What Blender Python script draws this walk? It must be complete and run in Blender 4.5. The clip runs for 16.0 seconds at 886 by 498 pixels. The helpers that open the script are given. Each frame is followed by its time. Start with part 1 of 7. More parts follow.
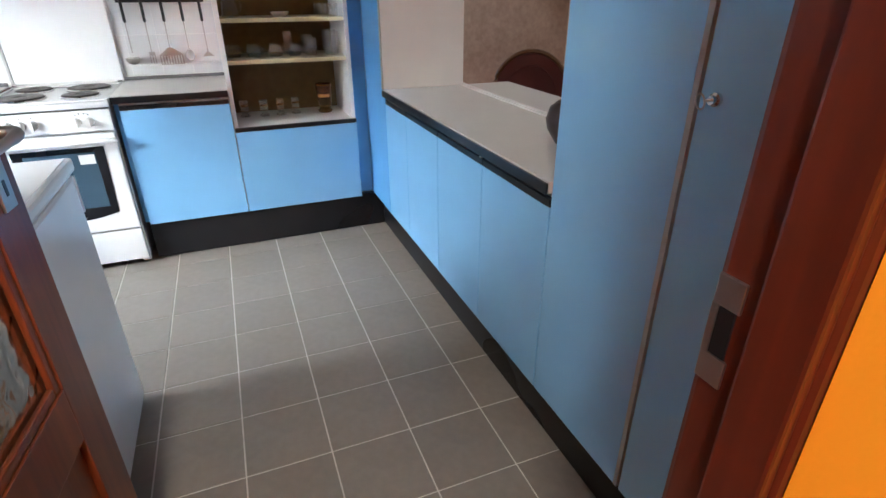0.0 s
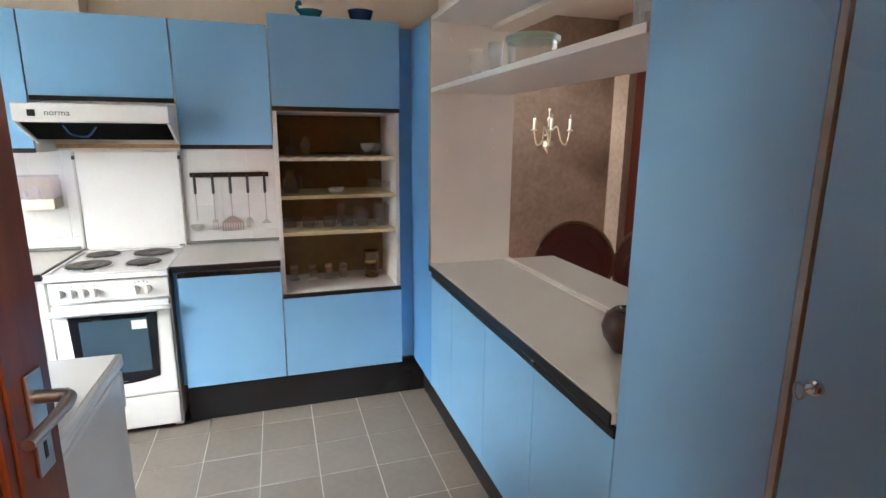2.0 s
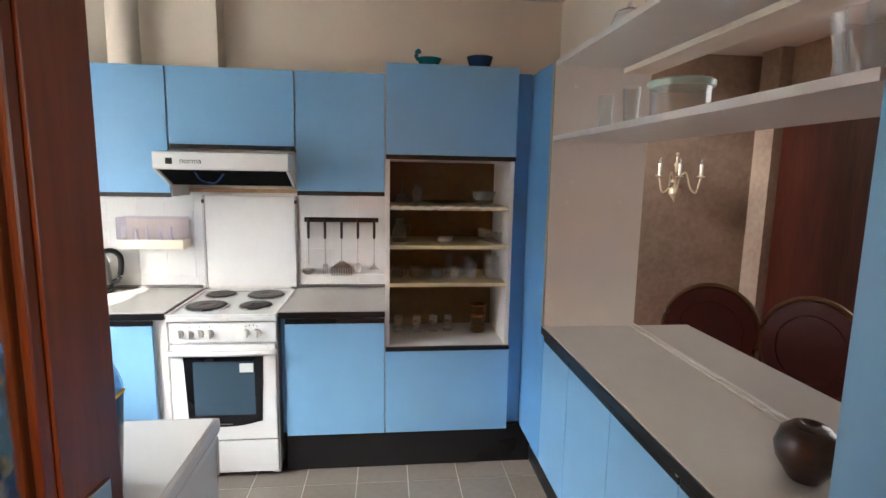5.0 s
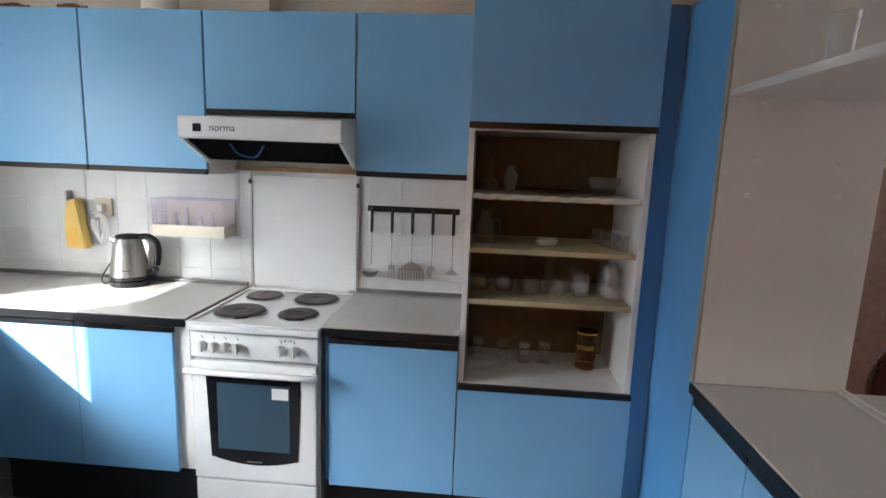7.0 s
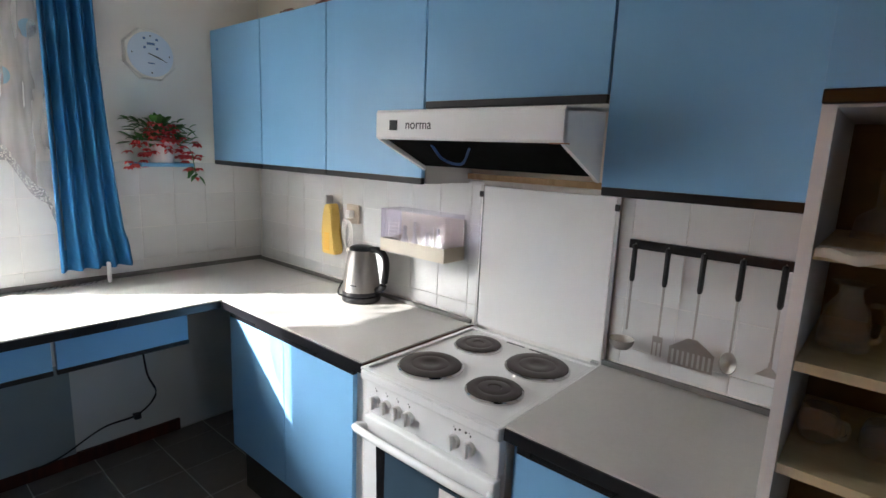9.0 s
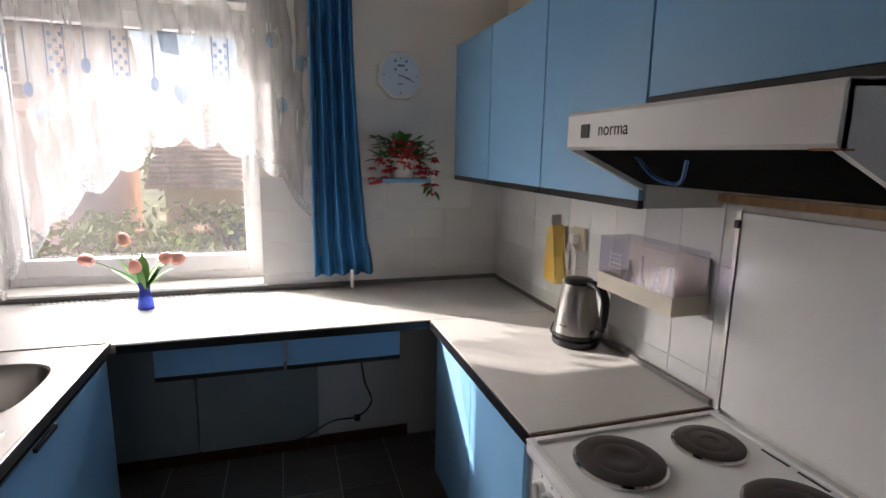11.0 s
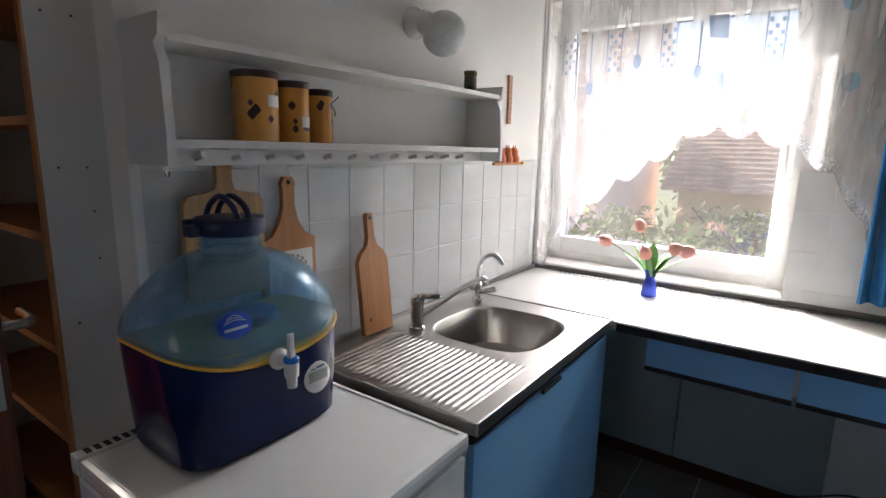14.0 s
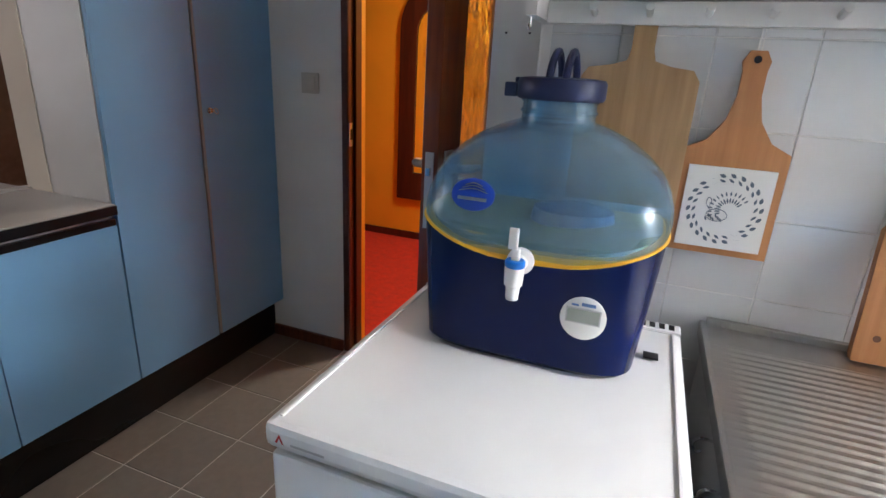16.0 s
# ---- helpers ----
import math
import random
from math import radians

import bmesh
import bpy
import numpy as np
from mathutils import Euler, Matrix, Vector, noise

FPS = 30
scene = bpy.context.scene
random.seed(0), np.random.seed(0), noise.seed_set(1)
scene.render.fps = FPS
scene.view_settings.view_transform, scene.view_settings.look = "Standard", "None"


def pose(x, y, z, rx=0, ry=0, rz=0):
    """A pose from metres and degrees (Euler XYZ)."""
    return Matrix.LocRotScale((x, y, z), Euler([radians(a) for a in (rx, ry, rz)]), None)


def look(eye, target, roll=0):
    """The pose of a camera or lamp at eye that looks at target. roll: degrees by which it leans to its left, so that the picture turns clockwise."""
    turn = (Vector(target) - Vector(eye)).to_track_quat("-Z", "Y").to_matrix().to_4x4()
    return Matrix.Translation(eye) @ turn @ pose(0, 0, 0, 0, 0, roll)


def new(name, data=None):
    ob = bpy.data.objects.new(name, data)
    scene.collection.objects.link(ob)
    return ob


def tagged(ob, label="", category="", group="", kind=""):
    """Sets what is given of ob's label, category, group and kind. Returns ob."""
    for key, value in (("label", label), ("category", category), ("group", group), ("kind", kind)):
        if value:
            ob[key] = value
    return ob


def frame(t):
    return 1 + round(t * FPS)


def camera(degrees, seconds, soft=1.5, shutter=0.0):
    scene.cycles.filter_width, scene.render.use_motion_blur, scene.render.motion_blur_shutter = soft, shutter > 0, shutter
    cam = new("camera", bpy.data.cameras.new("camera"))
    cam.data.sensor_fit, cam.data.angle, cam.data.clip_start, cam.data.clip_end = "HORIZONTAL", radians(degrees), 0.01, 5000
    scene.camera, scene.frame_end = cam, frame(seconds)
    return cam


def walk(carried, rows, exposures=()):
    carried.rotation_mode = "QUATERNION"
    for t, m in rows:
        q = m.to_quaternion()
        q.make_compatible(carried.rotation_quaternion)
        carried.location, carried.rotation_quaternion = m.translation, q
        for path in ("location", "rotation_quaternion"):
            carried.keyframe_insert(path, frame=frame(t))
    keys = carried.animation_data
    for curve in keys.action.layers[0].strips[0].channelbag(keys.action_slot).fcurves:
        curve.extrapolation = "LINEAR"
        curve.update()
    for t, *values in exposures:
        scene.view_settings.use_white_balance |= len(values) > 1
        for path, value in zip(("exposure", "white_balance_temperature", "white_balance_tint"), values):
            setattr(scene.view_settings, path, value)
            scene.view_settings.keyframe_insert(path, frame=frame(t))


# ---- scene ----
cam = camera(80.9, 16.0)
PATH = [
    (0, (0.034, -0.132, 1.257), (0.699, 1.533, 0.372), -0.2),
    (0.5, (0.004, -0.113, 1.308), (0.618, 1.636, 0.557), -1.7),
    (1, (-0.004, -0.094, 1.35), (0.597, 1.726, 0.779), -1.5),
    (1.5, (0.018, -0.052, 1.399), (0.616, 1.803, 0.949), -0.8),
    (2, (0.035, -0.001, 1.443), (0.63, 1.861, 1.023), 0.4),
    (2.5, (0.047, 0.027, 1.476), (0.639, 1.898, 1.09), 1.7),
    (3, (0.062, 0.047, 1.523), (0.653, 1.923, 1.16), 2.4),
    (3.5, (0.067, 0.064, 1.548), (0.638, 1.954, 1.227), 2.8),
    (4, (0.065, 0.081, 1.55), (0.51, 2.008, 1.254), 2.3),
    (4.2, (0.061, 0.089, 1.547), (0.444, 2.03, 1.255), 1.9),
    (6.3, (0.006, 0.589, 1.436), (0.12, 2.565, 1.142), 0.5),
    (6.5, (0.021, 0.661, 1.437), (0.112, 2.636, 1.133), 0.5),
    (7, (0.092, 0.885, 1.44), (-0.053, 2.853, 1.115), 2.2),
    (7.5, (0.115, 1.101, 1.454), (-0.276, 3.032, 1.111), 1.7),
    (8, (0.106, 1.337, 1.47), (-0.536, 3.199, 1.125), 1.9),
    (8.5, (0.125, 1.538, 1.465), (-0.851, 3.246, 1.103), 1.5),
    (8.7, (0.145, 1.607, 1.466), (-0.97, 3.227, 1.102), 1.9),
    (10.8, (0.029, 2.089, 1.472), (-1.799, 2.814, 1.105), 1.2),
    (11, (0.029, 2.127, 1.483), (-1.852, 2.703, 1.123), 1.0),
    (11.5, (0.046, 2.227, 1.494), (-1.916, 2.419, 1.157), 1.1),
    (12, (0.087, 2.265, 1.494), (-1.884, 2.154, 1.173), 1.1),
    (12.5, (0.123, 2.25, 1.493), (-1.815, 1.863, 1.181), 0.9),
    (13, (0.138, 2.235, 1.479), (-1.722, 1.571, 1.161), 1.4),
    (13.5, (0.067, 2.168, 1.452), (-1.673, 1.242, 1.111), 1.7),
    (14, (-0.082, 2.073, 1.422), (-1.686, 0.94, 1.044), 1.2),
    (14.5, (-0.255, 1.975, 1.349), (-1.645, 0.625, 0.852), 2.1),
    (15, (-0.457, 1.889, 1.288), (-1.276, 0.165, 0.689), 4.9),
    (15.5, (-0.607, 1.911, 1.242), (-0.706, 0.011, 0.625), 3.3),
    (16, (-0.802, 2.005, 1.283), (-0.132, 0.233, 0.642), 3.1),
]
walk(cam, [(t, look(eye, target, roll)) for t, eye, target, roll in PATH],
     [(0, 3.6, 5700, 7), (1.5, 3.5, 6000, 7), (3, 3.4, 6450, 10), (4.2, 3.4, 6550, 11), (6.3, 2.75, 5800, 9), (7.6, 2.7, 5900, 9), (8.7, 2.6, 6000, 10),
      (10.8, 1.6, 6450, 17), (12.5, 1.65, 6450, 17), (13.5, 1.75, 6250, 15), (14.5, 1.8, 6150, 14), (15, 1.85, 6000, 13), (15.5, 2.8, 6100, 11), (16, 2.95, 6050, 13)])
# world, sun and large lights
world = bpy.data.worlds.new("world")
scene.world = world
world.use_nodes = True
wn = world.node_tree.nodes
sky = wn.new("ShaderNodeTexSky")
sky.sky_type = "NISHITA"
sky.sun_disc = False
SUN_DIR = Vector((-1.0, -1.24, 0.81)).normalized()
sky.sun_elevation = math.asin(SUN_DIR.z)
sky.sun_rotation = math.atan2(SUN_DIR.x, SUN_DIR.y)
world.node_tree.links.new(sky.outputs[0], wn["Background"].inputs[0])
wn["Background"].inputs[1].default_value = 0.052
sun = new("sun", bpy.data.lights.new("sun", "SUN"))
sun.data.energy, sun.data.angle, sun.data.color = 4.0, radians(0.6), (1.0, 0.94, 0.85)
sun.matrix_world = look(SUN_DIR * 20, (0, 0, 0))


def area(name, eye, target, w, h, power, color=(1, 1, 1)):
    lamp = new(name, bpy.data.lights.new(name, "AREA"))
    lamp.data.shape, lamp.data.size, lamp.data.size_y = "RECTANGLE", w, h
    lamp.data.energy, lamp.data.color = power, color
    lamp.matrix_world = look(eye, target)
    return lamp


area("window_light", (-9.0, -0.4, 5.7), (-0.3, 1.6, 1.1), 8.5, 3.6, 850, (1.0, 0.97, 0.94))
area("dining_window_light", (2.93, 1.85, 1.55), (-2.4, 2.25, 1.5), 1.4, 1.3, 1.7, (1.0, 0.98, 0.96))
# unseen fill added below the corridor ceiling; no fitting is built there
area("corridor_fill_light", (-0.3, -0.9, 2.4), (-0.3, -0.9, 0), 0.3, 0.3, 4.5, (1.0, 0.90, 0.74))

# materials
def mat(name, color, rough=0.5, metal=0.0, vary=0.0, scale=8.0, bump=0.0, bump_scale=60.0, stretch=(1, 1, 1), spec=0.5, coat=0.0,
        second=None, per_object=0.0, wear=0.0, trans=0.0, ior=1.45, alpha=1.0, rvary=0.07):
    m = bpy.data.materials.new(name)
    m.use_nodes = True
    nt = m.node_tree
    n, l = nt.nodes, nt.links
    b = n["Principled BSDF"]
    b.inputs["Roughness"].default_value = rough
    b.inputs["Metallic"].default_value = metal
    b.inputs["Specular IOR Level"].default_value = spec
    b.inputs["Coat Weight"].default_value = coat
    b.inputs["Coat Roughness"].default_value = 0.08
    b.inputs["Transmission Weight"].default_value = trans
    b.inputs["IOR"].default_value = ior
    b.inputs["Alpha"].default_value = alpha
    b.inputs["Base Color"].default_value = (*color, 1)
    if vary or bump or per_object or second:
        tc = n.new("ShaderNodeTexCoord")
        mp = n.new("ShaderNodeMapping")
        mp.inputs["Scale"].default_value = stretch
        l.new(tc.outputs["Object"], mp.inputs[0])
    if vary or second:
        tx = n.new("ShaderNodeTexNoise")
        tx.inputs["Scale"].default_value, tx.inputs["Detail"].default_value = scale, 6
        l.new(mp.outputs[0], tx.inputs["Vector"])
        ty = n.new("ShaderNodeTexNoise")
        ty.inputs["Scale"].default_value, ty.inputs["Detail"].default_value = scale * 0.17, 3
        l.new(mp.outputs[0], ty.inputs["Vector"])
        av = n.new("ShaderNodeMath")
        av.operation = "ADD"
        l.new(tx.outputs[0], av.inputs[0]), l.new(ty.outputs[0], av.inputs[1])
        mr = n.new("ShaderNodeMapRange")
        mr.inputs[1].default_value, mr.inputs[2].default_value = 0.7, 1.3
        l.new(av.outputs[0], mr.inputs[0])
        mx = n.new("ShaderNodeMix")
        mx.data_type = "RGBA"
        dark = second or tuple(c * (1 - vary) for c in color)
        lite = color if second else tuple(min(1, c * (1 + vary)) for c in color)
        mx.inputs[6].default_value, mx.inputs[7].default_value = (*dark, 1), (*lite, 1)
        l.new(mr.outputs[0], mx.inputs[0])
        out = mx.outputs[2]
        if per_object:
            oi = n.new("ShaderNodeObjectInfo")
            hs = n.new("ShaderNodeHueSaturation")
            r2 = n.new("ShaderNodeMapRange")
            r2.inputs[3].default_value, r2.inputs[4].default_value = 1 - per_object, 1 + per_object
            l.new(oi.outputs["Random"], r2.inputs[0]), l.new(r2.outputs[0], hs.inputs["Value"])
            l.new(out, hs.inputs["Color"])
            out = hs.outputs[0]
        l.new(out, b.inputs["Base Color"])
        r3 = n.new("ShaderNodeMapRange")
        r3.inputs[1].default_value, r3.inputs[2].default_value = 0.3, 0.7
        r3.inputs[3].default_value, r3.inputs[4].default_value = max(0.0, rough - rvary * 0.85), min(1, rough + rvary)
        l.new(ty.outputs[0], r3.inputs[0]), l.new(r3.outputs[0], b.inputs["Roughness"])
    if bump:
        tb = n.new("ShaderNodeTexNoise")
        tb.inputs["Scale"].default_value, tb.inputs["Detail"].default_value = bump_scale, 4
        l.new(mp.outputs[0], tb.inputs["Vector"])
        bp = n.new("ShaderNodeBump")
        bp.inputs["Strength"].default_value, bp.inputs["Distance"].default_value = 1.0, bump
        l.new(tb.outputs[0], bp.inputs["Height"]), l.new(bp.outputs[0], b.inputs["Normal"])
    return m


BLUE = mat("blue_laminate", (0.21, 0.435, 0.69), 0.32, vary=0.035, scale=5, bump=0.0004, bump_scale=14, spec=0.4)
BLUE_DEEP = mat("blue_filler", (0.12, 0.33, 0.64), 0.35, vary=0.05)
WHITE = mat("white_laminate", (0.72, 0.70, 0.67), 0.35, vary=0.03, scale=6)
EDGE = mat("beige_edge_band", (0.42, 0.37, 0.31), 0.5, vary=0.1)
RUSTBROWN = mat("worn_brown_edge", (0.14, 0.06, 0.035), 0.6, vary=0.3, scale=50)
BLACK = mat("black_plastic", (0.008, 0.008, 0.010), 0.3, vary=0.2)
COUNTER = mat("grey_worktop", (0.50, 0.485, 0.46), 0.36, vary=0.03, scale=90, spec=0.32, rvary=0.006)
WALL = mat("painted_plaster", (0.80, 0.785, 0.75), 0.9, vary=0.035, scale=3, bump=0.0006, bump_scale=160)
CREAM = mat("cream_plaster", (0.80, 0.72, 0.61), 0.9, vary=0.04, scale=3, bump=0.0006, bump_scale=160)
CEIL = mat("ceiling_boards", (0.80, 0.76, 0.70), 0.85, vary=0.03)
TILE = mat("white_wall_tile", (0.66, 0.665, 0.66), 0.12, vary=0.035, scale=9, bump=0.0012, bump_scale=9, per_object=0.03)
GROUT = mat("pale_grout", (0.76, 0.75, 0.72), 0.9, vary=0.08, scale=60)
FTILE = mat("taupe_floor_tile", (0.235, 0.205, 0.175), 0.42, vary=0.09, scale=30, bump=0.0005, bump_scale=40, per_object=0.06)
FGROUT = mat("floor_grout", (0.62, 0.58, 0.52), 0.9, vary=0.12, scale=50)
def edge_gloss(n, l, weight, most):
    """Gloss that grows towards grazing angles, the same on both faces of a thin wall."""
    weight.inputs[0].default_value = 0.5
    p, k = n.new("ShaderNodeMath"), n.new("ShaderNodeMapRange")
    p.operation, p.inputs[1].default_value = "POWER", 3.0
    k.inputs[3].default_value, k.inputs[4].default_value = 0.035, most
    l.new(weight.outputs["Facing"], p.inputs[0]), l.new(p.outputs[0], k.inputs[0])
    return k.outputs[0]


def tinted_plastic(name, color, milk=0.12, rough=0.16):
    m = bpy.data.materials.new(name)
    m.use_nodes = True
    n, l = m.node_tree.nodes, m.node_tree.links
    n.clear()
    out, tp, df, gl, m1, m2, fr = (n.new(k) for k in ("ShaderNodeOutputMaterial", "ShaderNodeBsdfTransparent", "ShaderNodeBsdfDiffuse", "ShaderNodeBsdfGlossy", "ShaderNodeMixShader", "ShaderNodeMixShader", "ShaderNodeLayerWeight"))
    tp.inputs[0].default_value = (*color, 1)
    df.inputs[0].default_value = (*[c * 0.75 for c in color], 1)
    gl.inputs["Roughness"].default_value = rough
    edge = edge_gloss(n, l, fr, 0.45)
    tc, nz, mr = n.new("ShaderNodeTexCoord"), n.new("ShaderNodeTexNoise"), n.new("ShaderNodeMapRange")
    nz.inputs["Scale"].default_value, nz.inputs["Detail"].default_value = 9, 5
    mr.inputs[1].default_value, mr.inputs[2].default_value, mr.inputs[3].default_value, mr.inputs[4].default_value = 0.35, 0.7, milk * 0.5, milk * 1.8
    l.new(tc.outputs["Object"], nz.inputs["Vector"]), l.new(nz.outputs[0], mr.inputs[0]), l.new(mr.outputs[0], m1.inputs[0])
    l.new(tp.outputs[0], m1.inputs[1]), l.new(df.outputs[0], m1.inputs[2])
    l.new(edge, m2.inputs[0]), l.new(m1.outputs[0], m2.inputs[1]), l.new(gl.outputs[0], m2.inputs[2])
    l.new(m2.outputs[0], out.inputs[0])
    return m


STEEL = mat("brushed_steel", (0.42, 0.40, 0.375), 0.32, 1.0, vary=0.03, scale=60, rvary=0.015)
CHROME = mat("chrome", (0.72, 0.72, 0.72), 0.1, 1.0)
ALU = mat("aluminium", (0.50, 0.49, 0.48), 0.35, 1.0, vary=0.08)
ENAMEL = mat("white_enamel", (0.80, 0.80, 0.79), 0.14, vary=0.02)
IRON = mat("cast_iron", (0.055, 0.045, 0.042), 0.45, 0.3, vary=0.25, scale=30)
OVENGLASS = mat("dark_oven_glass", (0.05, 0.085, 0.12), 0.06, spec=0.8)
DOORWOOD = mat("red_brown_varnished_wood", (0.22, 0.052, 0.014), 0.33, second=(0.10, 0.020, 0.006), scale=6, stretch=(9, 9, 0.7), coat=0.25)
FRAMEWOOD = mat("dark_varnished_wood", (0.085, 0.016, 0.007), 0.35, second=(0.035, 0.007, 0.004), scale=6, stretch=(9, 9, 0.7), coat=0.2)
BEECH = mat("beech_board", (0.55, 0.26, 0.10), 0.5, second=(0.40, 0.17, 0.06), scale=5, stretch=(14, 14, 1), bump=0.0002)
PALEWOOD = mat("worn_pale_board", (0.52, 0.34, 0.17), 0.6, second=(0.34, 0.20, 0.09), scale=5, stretch=(14, 14, 1), bump=0.0003)
SHELFWOOD = mat("yellowed_shelf", (0.62, 0.54, 0.34), 0.5, second=(0.52, 0.43, 0.25), scale=6, stretch=(1, 8, 8))
BACKBROWN = mat("brown_hardboard", (0.155, 0.105, 0.045), 0.65, vary=0.15, scale=20)
ORANGE = mat("orange_plaster", (0.82, 0.37, 0.006), 0.85, vary=0.05, scale=4, bump=0.0005, bump_scale=150)
CARPET = mat("red_carpet", (0.45, 0.025, 0.008), 0.95, vary=0.25, scale=140, bump=0.002, bump_scale=300)
WALLPAPER = mat("beige_wallpaper", (0.36, 0.26, 0.19), 0.8, second=(0.25, 0.17, 0.12), scale=22)
CHAIRRED = mat("dark_red_leather", (0.06, 0.007, 0.008), 0.35, vary=0.2)
NAVY = mat("navy_plastic", (0.004, 0.010, 0.060), 0.24, vary=0.08, spec=0.25)
YELLOW = mat("yellow_trim", (0.80, 0.42, 0.02), 0.4)
PLASTICWHITE = mat("white_plastic", (0.75, 0.74, 0.71), 0.35, vary=0.03)
PVC = mat("white_window_pvc", (0.82, 0.82, 0.82), 0.3, vary=0.02)
CURTAINBLUE = mat("blue_curtain", (0.025, 0.16, 0.36), 0.8, vary=0.12, scale=90, bump=0.0008, bump_scale=400)
GREYPANEL = mat("grey_green_panel", (0.30, 0.34, 0.35), 0.5, vary=0.05)


def part(name, bm, material, parent=None, label="", smooth=False):
    me = bpy.data.meshes.new(name)
    bmesh.ops.recalc_face_normals(bm, faces=bm.faces)
    bm.to_mesh(me)
    bm.free()
    me.materials.append(material)
    if smooth:
        me.shade_smooth()
        me.set_sharp_from_angle(angle=radians(38))
    ob = new(name, me)
    if parent:
        ob.parent = parent
    if label:
        ob["label"] = label
    return ob


def thing(name, at, label, category, group="", rz=0):
    ob = new(name)
    ob.empty_display_size = 0.05
    ob.matrix_world = pose(*at, 0, 0, rz)
    return tagged(ob, label, category, group)


def box(bm, x0, x1, y0, y1, z0, z1, bevel=0.0, seg=2):
    vs = [bm.verts.new((x, y, z)) for x in (x0, x1) for y in (y0, y1) for z in (z0, z1)]
    fs = [bm.faces.new([vs[i] for i in f]) for f in ((0, 1, 3, 2), (4, 6, 7, 5), (0, 4, 5, 1), (2, 3, 7, 6), (0, 2, 6, 4), (1, 5, 7, 3))]
    if bevel:
        es = list({e for f in fs for e in f.edges})
        bmesh.ops.bevel(bm, geom=es, offset=bevel, segments=seg, profile=0.6, affect="EDGES")
    return bm


def boxes(name, rows, material, parent=None, label="", bevel=0.0, smooth=False):
    bm = bmesh.new()
    for r in rows:
        box(bm, *r, bevel=bevel)
    return part(name, bm, material, parent, label, smooth)


def lathe(bm, profile, at=(0, 0, 0), seg=24, sx=1.0, sy=1.0, cap=True):
    rings = []
    for r, z in profile:
        rings.append([bm.verts.new((at[0] + sx * r * math.cos(2 * math.pi * k / seg), at[1] + sy * r * math.sin(2 * math.pi * k / seg), at[2] + z)) for k in range(seg)])
    for a, b in zip(rings, rings[1:]):
        for k in range(seg):
            bm.faces.new((a[k], a[(k + 1) % seg], b[(k + 1) % seg], b[k]))
    if cap:
        bm.faces.new(list(reversed(rings[0])))
        bm.faces.new(rings[-1])
    return bm


def tube(bm, pts, radius, seg=8, cap=True):
    pts = [Vector(p) for p in pts]
    rings = []
    for i, p in enumerate(pts):
        d = (pts[min(i + 1, len(pts) - 1)] - pts[max(i - 1, 0)]).normalized()
        up = Vector((0, 0, 1)) if abs(d.z) < 0.95 else Vector((1, 0, 0))
        u = d.cross(up).normalized()
        v = u.cross(d).normalized()
        r = radius[i] if isinstance(radius, (list, tuple)) else radius
        rings.append([bm.verts.new(p + r * (math.cos(2 * math.pi * k / seg) * u + math.sin(2 * math.pi * k / seg) * v)) for k in range(seg)])
    for a, b in zip(rings, rings[1:]):
        for k in range(seg):
            bm.faces.new((a[k], a[(k + 1) % seg], b[(k + 1) % seg], b[k]))
    if cap:
        bm.faces.new(list(reversed(rings[0])))
        bm.faces.new(rings[-1])
    return bm


def smooth_path(pts, n=6):
    """Points along a smooth curve through pts."""
    p = [Vector(q) for q in pts]
    p = [2 * p[0] - p[1]] + p + [2 * p[-1] - p[-2]]
    out = []
    for i in range(1, len(p) - 2):
        for k in range(n):
            t = k / n
            out.append(0.5 * ((2 * p[i]) + (p[i + 1] - p[i - 1]) * t + (2 * p[i - 1] - 5 * p[i] + 4 * p[i + 1] - p[i + 2]) * t * t + (3 * p[i] - p[i - 1] - 3 * p[i + 1] + p[i + 2]) * t ** 3))
    return out + [p[-2]]


def structure(ob, label=""):
    return tagged(ob, label, kind="structure")
# plan, in metres
XW, XE = -2.482, 1.02          # inner faces of the window wall and of the hatch wall
YN, YS, YD = 3.208, 0.939, 0.105  # stove wall, sink wall, door wall
ZC = 2.46                      # ceiling
CT = 0.84                      # worktop
YF, XF = 2.68, 0.733           # cabinet faces on the stove run and on the hatch run
WIN = (0.965, 2.02, 0.875, 2.10)  # window opening y0 y1 z0 z1
HATCH = (0.898, 2.365, CT, 1.925)
DOOR = (-0.42, 0.358, 2.0)     # door opening x0 x1 height


def wall(name, rows, material, label):
    return structure(boxes(name, rows, material), label)


structure(boxes("floor", [(XW - 0.3, XE + 0.02, YD - 0.12, YN + 0.2, -0.12, -0.0055)], FGROUT), "floor joints under taupe tiles")
structure(boxes("ceiling", [(XW - 0.3, XE + 0.12, YD - 0.12, YN + 0.2, ZC, ZC + 0.1)] + [(XW, XE, YD + 0.2 + k * 0.5, YD + 0.23 + k * 0.5, ZC - 0.012, ZC) for k in range(7)], CEIL), "cream ceiling with flat battens")
wall("wall_north", [(XW - 0.3, XE + 0.12, YN, YN + 0.2, 0, ZC)], CREAM, "cream painted plaster wall")
y0, y1, z0, z1 = WIN
wall("wall_west", [(XW - 0.3, XW, YD, y0, 0, ZC), (XW - 0.3, XW, y1, YN, 0, ZC), (XW - 0.3, XW, y0, y1, 0, z0), (XW - 0.3, XW, y0, y1, z1, ZC)], WALL, "white plaster wall with a window")
wall("wall_south", [(XW, -0.60, YS - 0.12, YS, 0, ZC)], WALL, "white plaster wall above tiles")
dx0, dx1, dz = DOOR
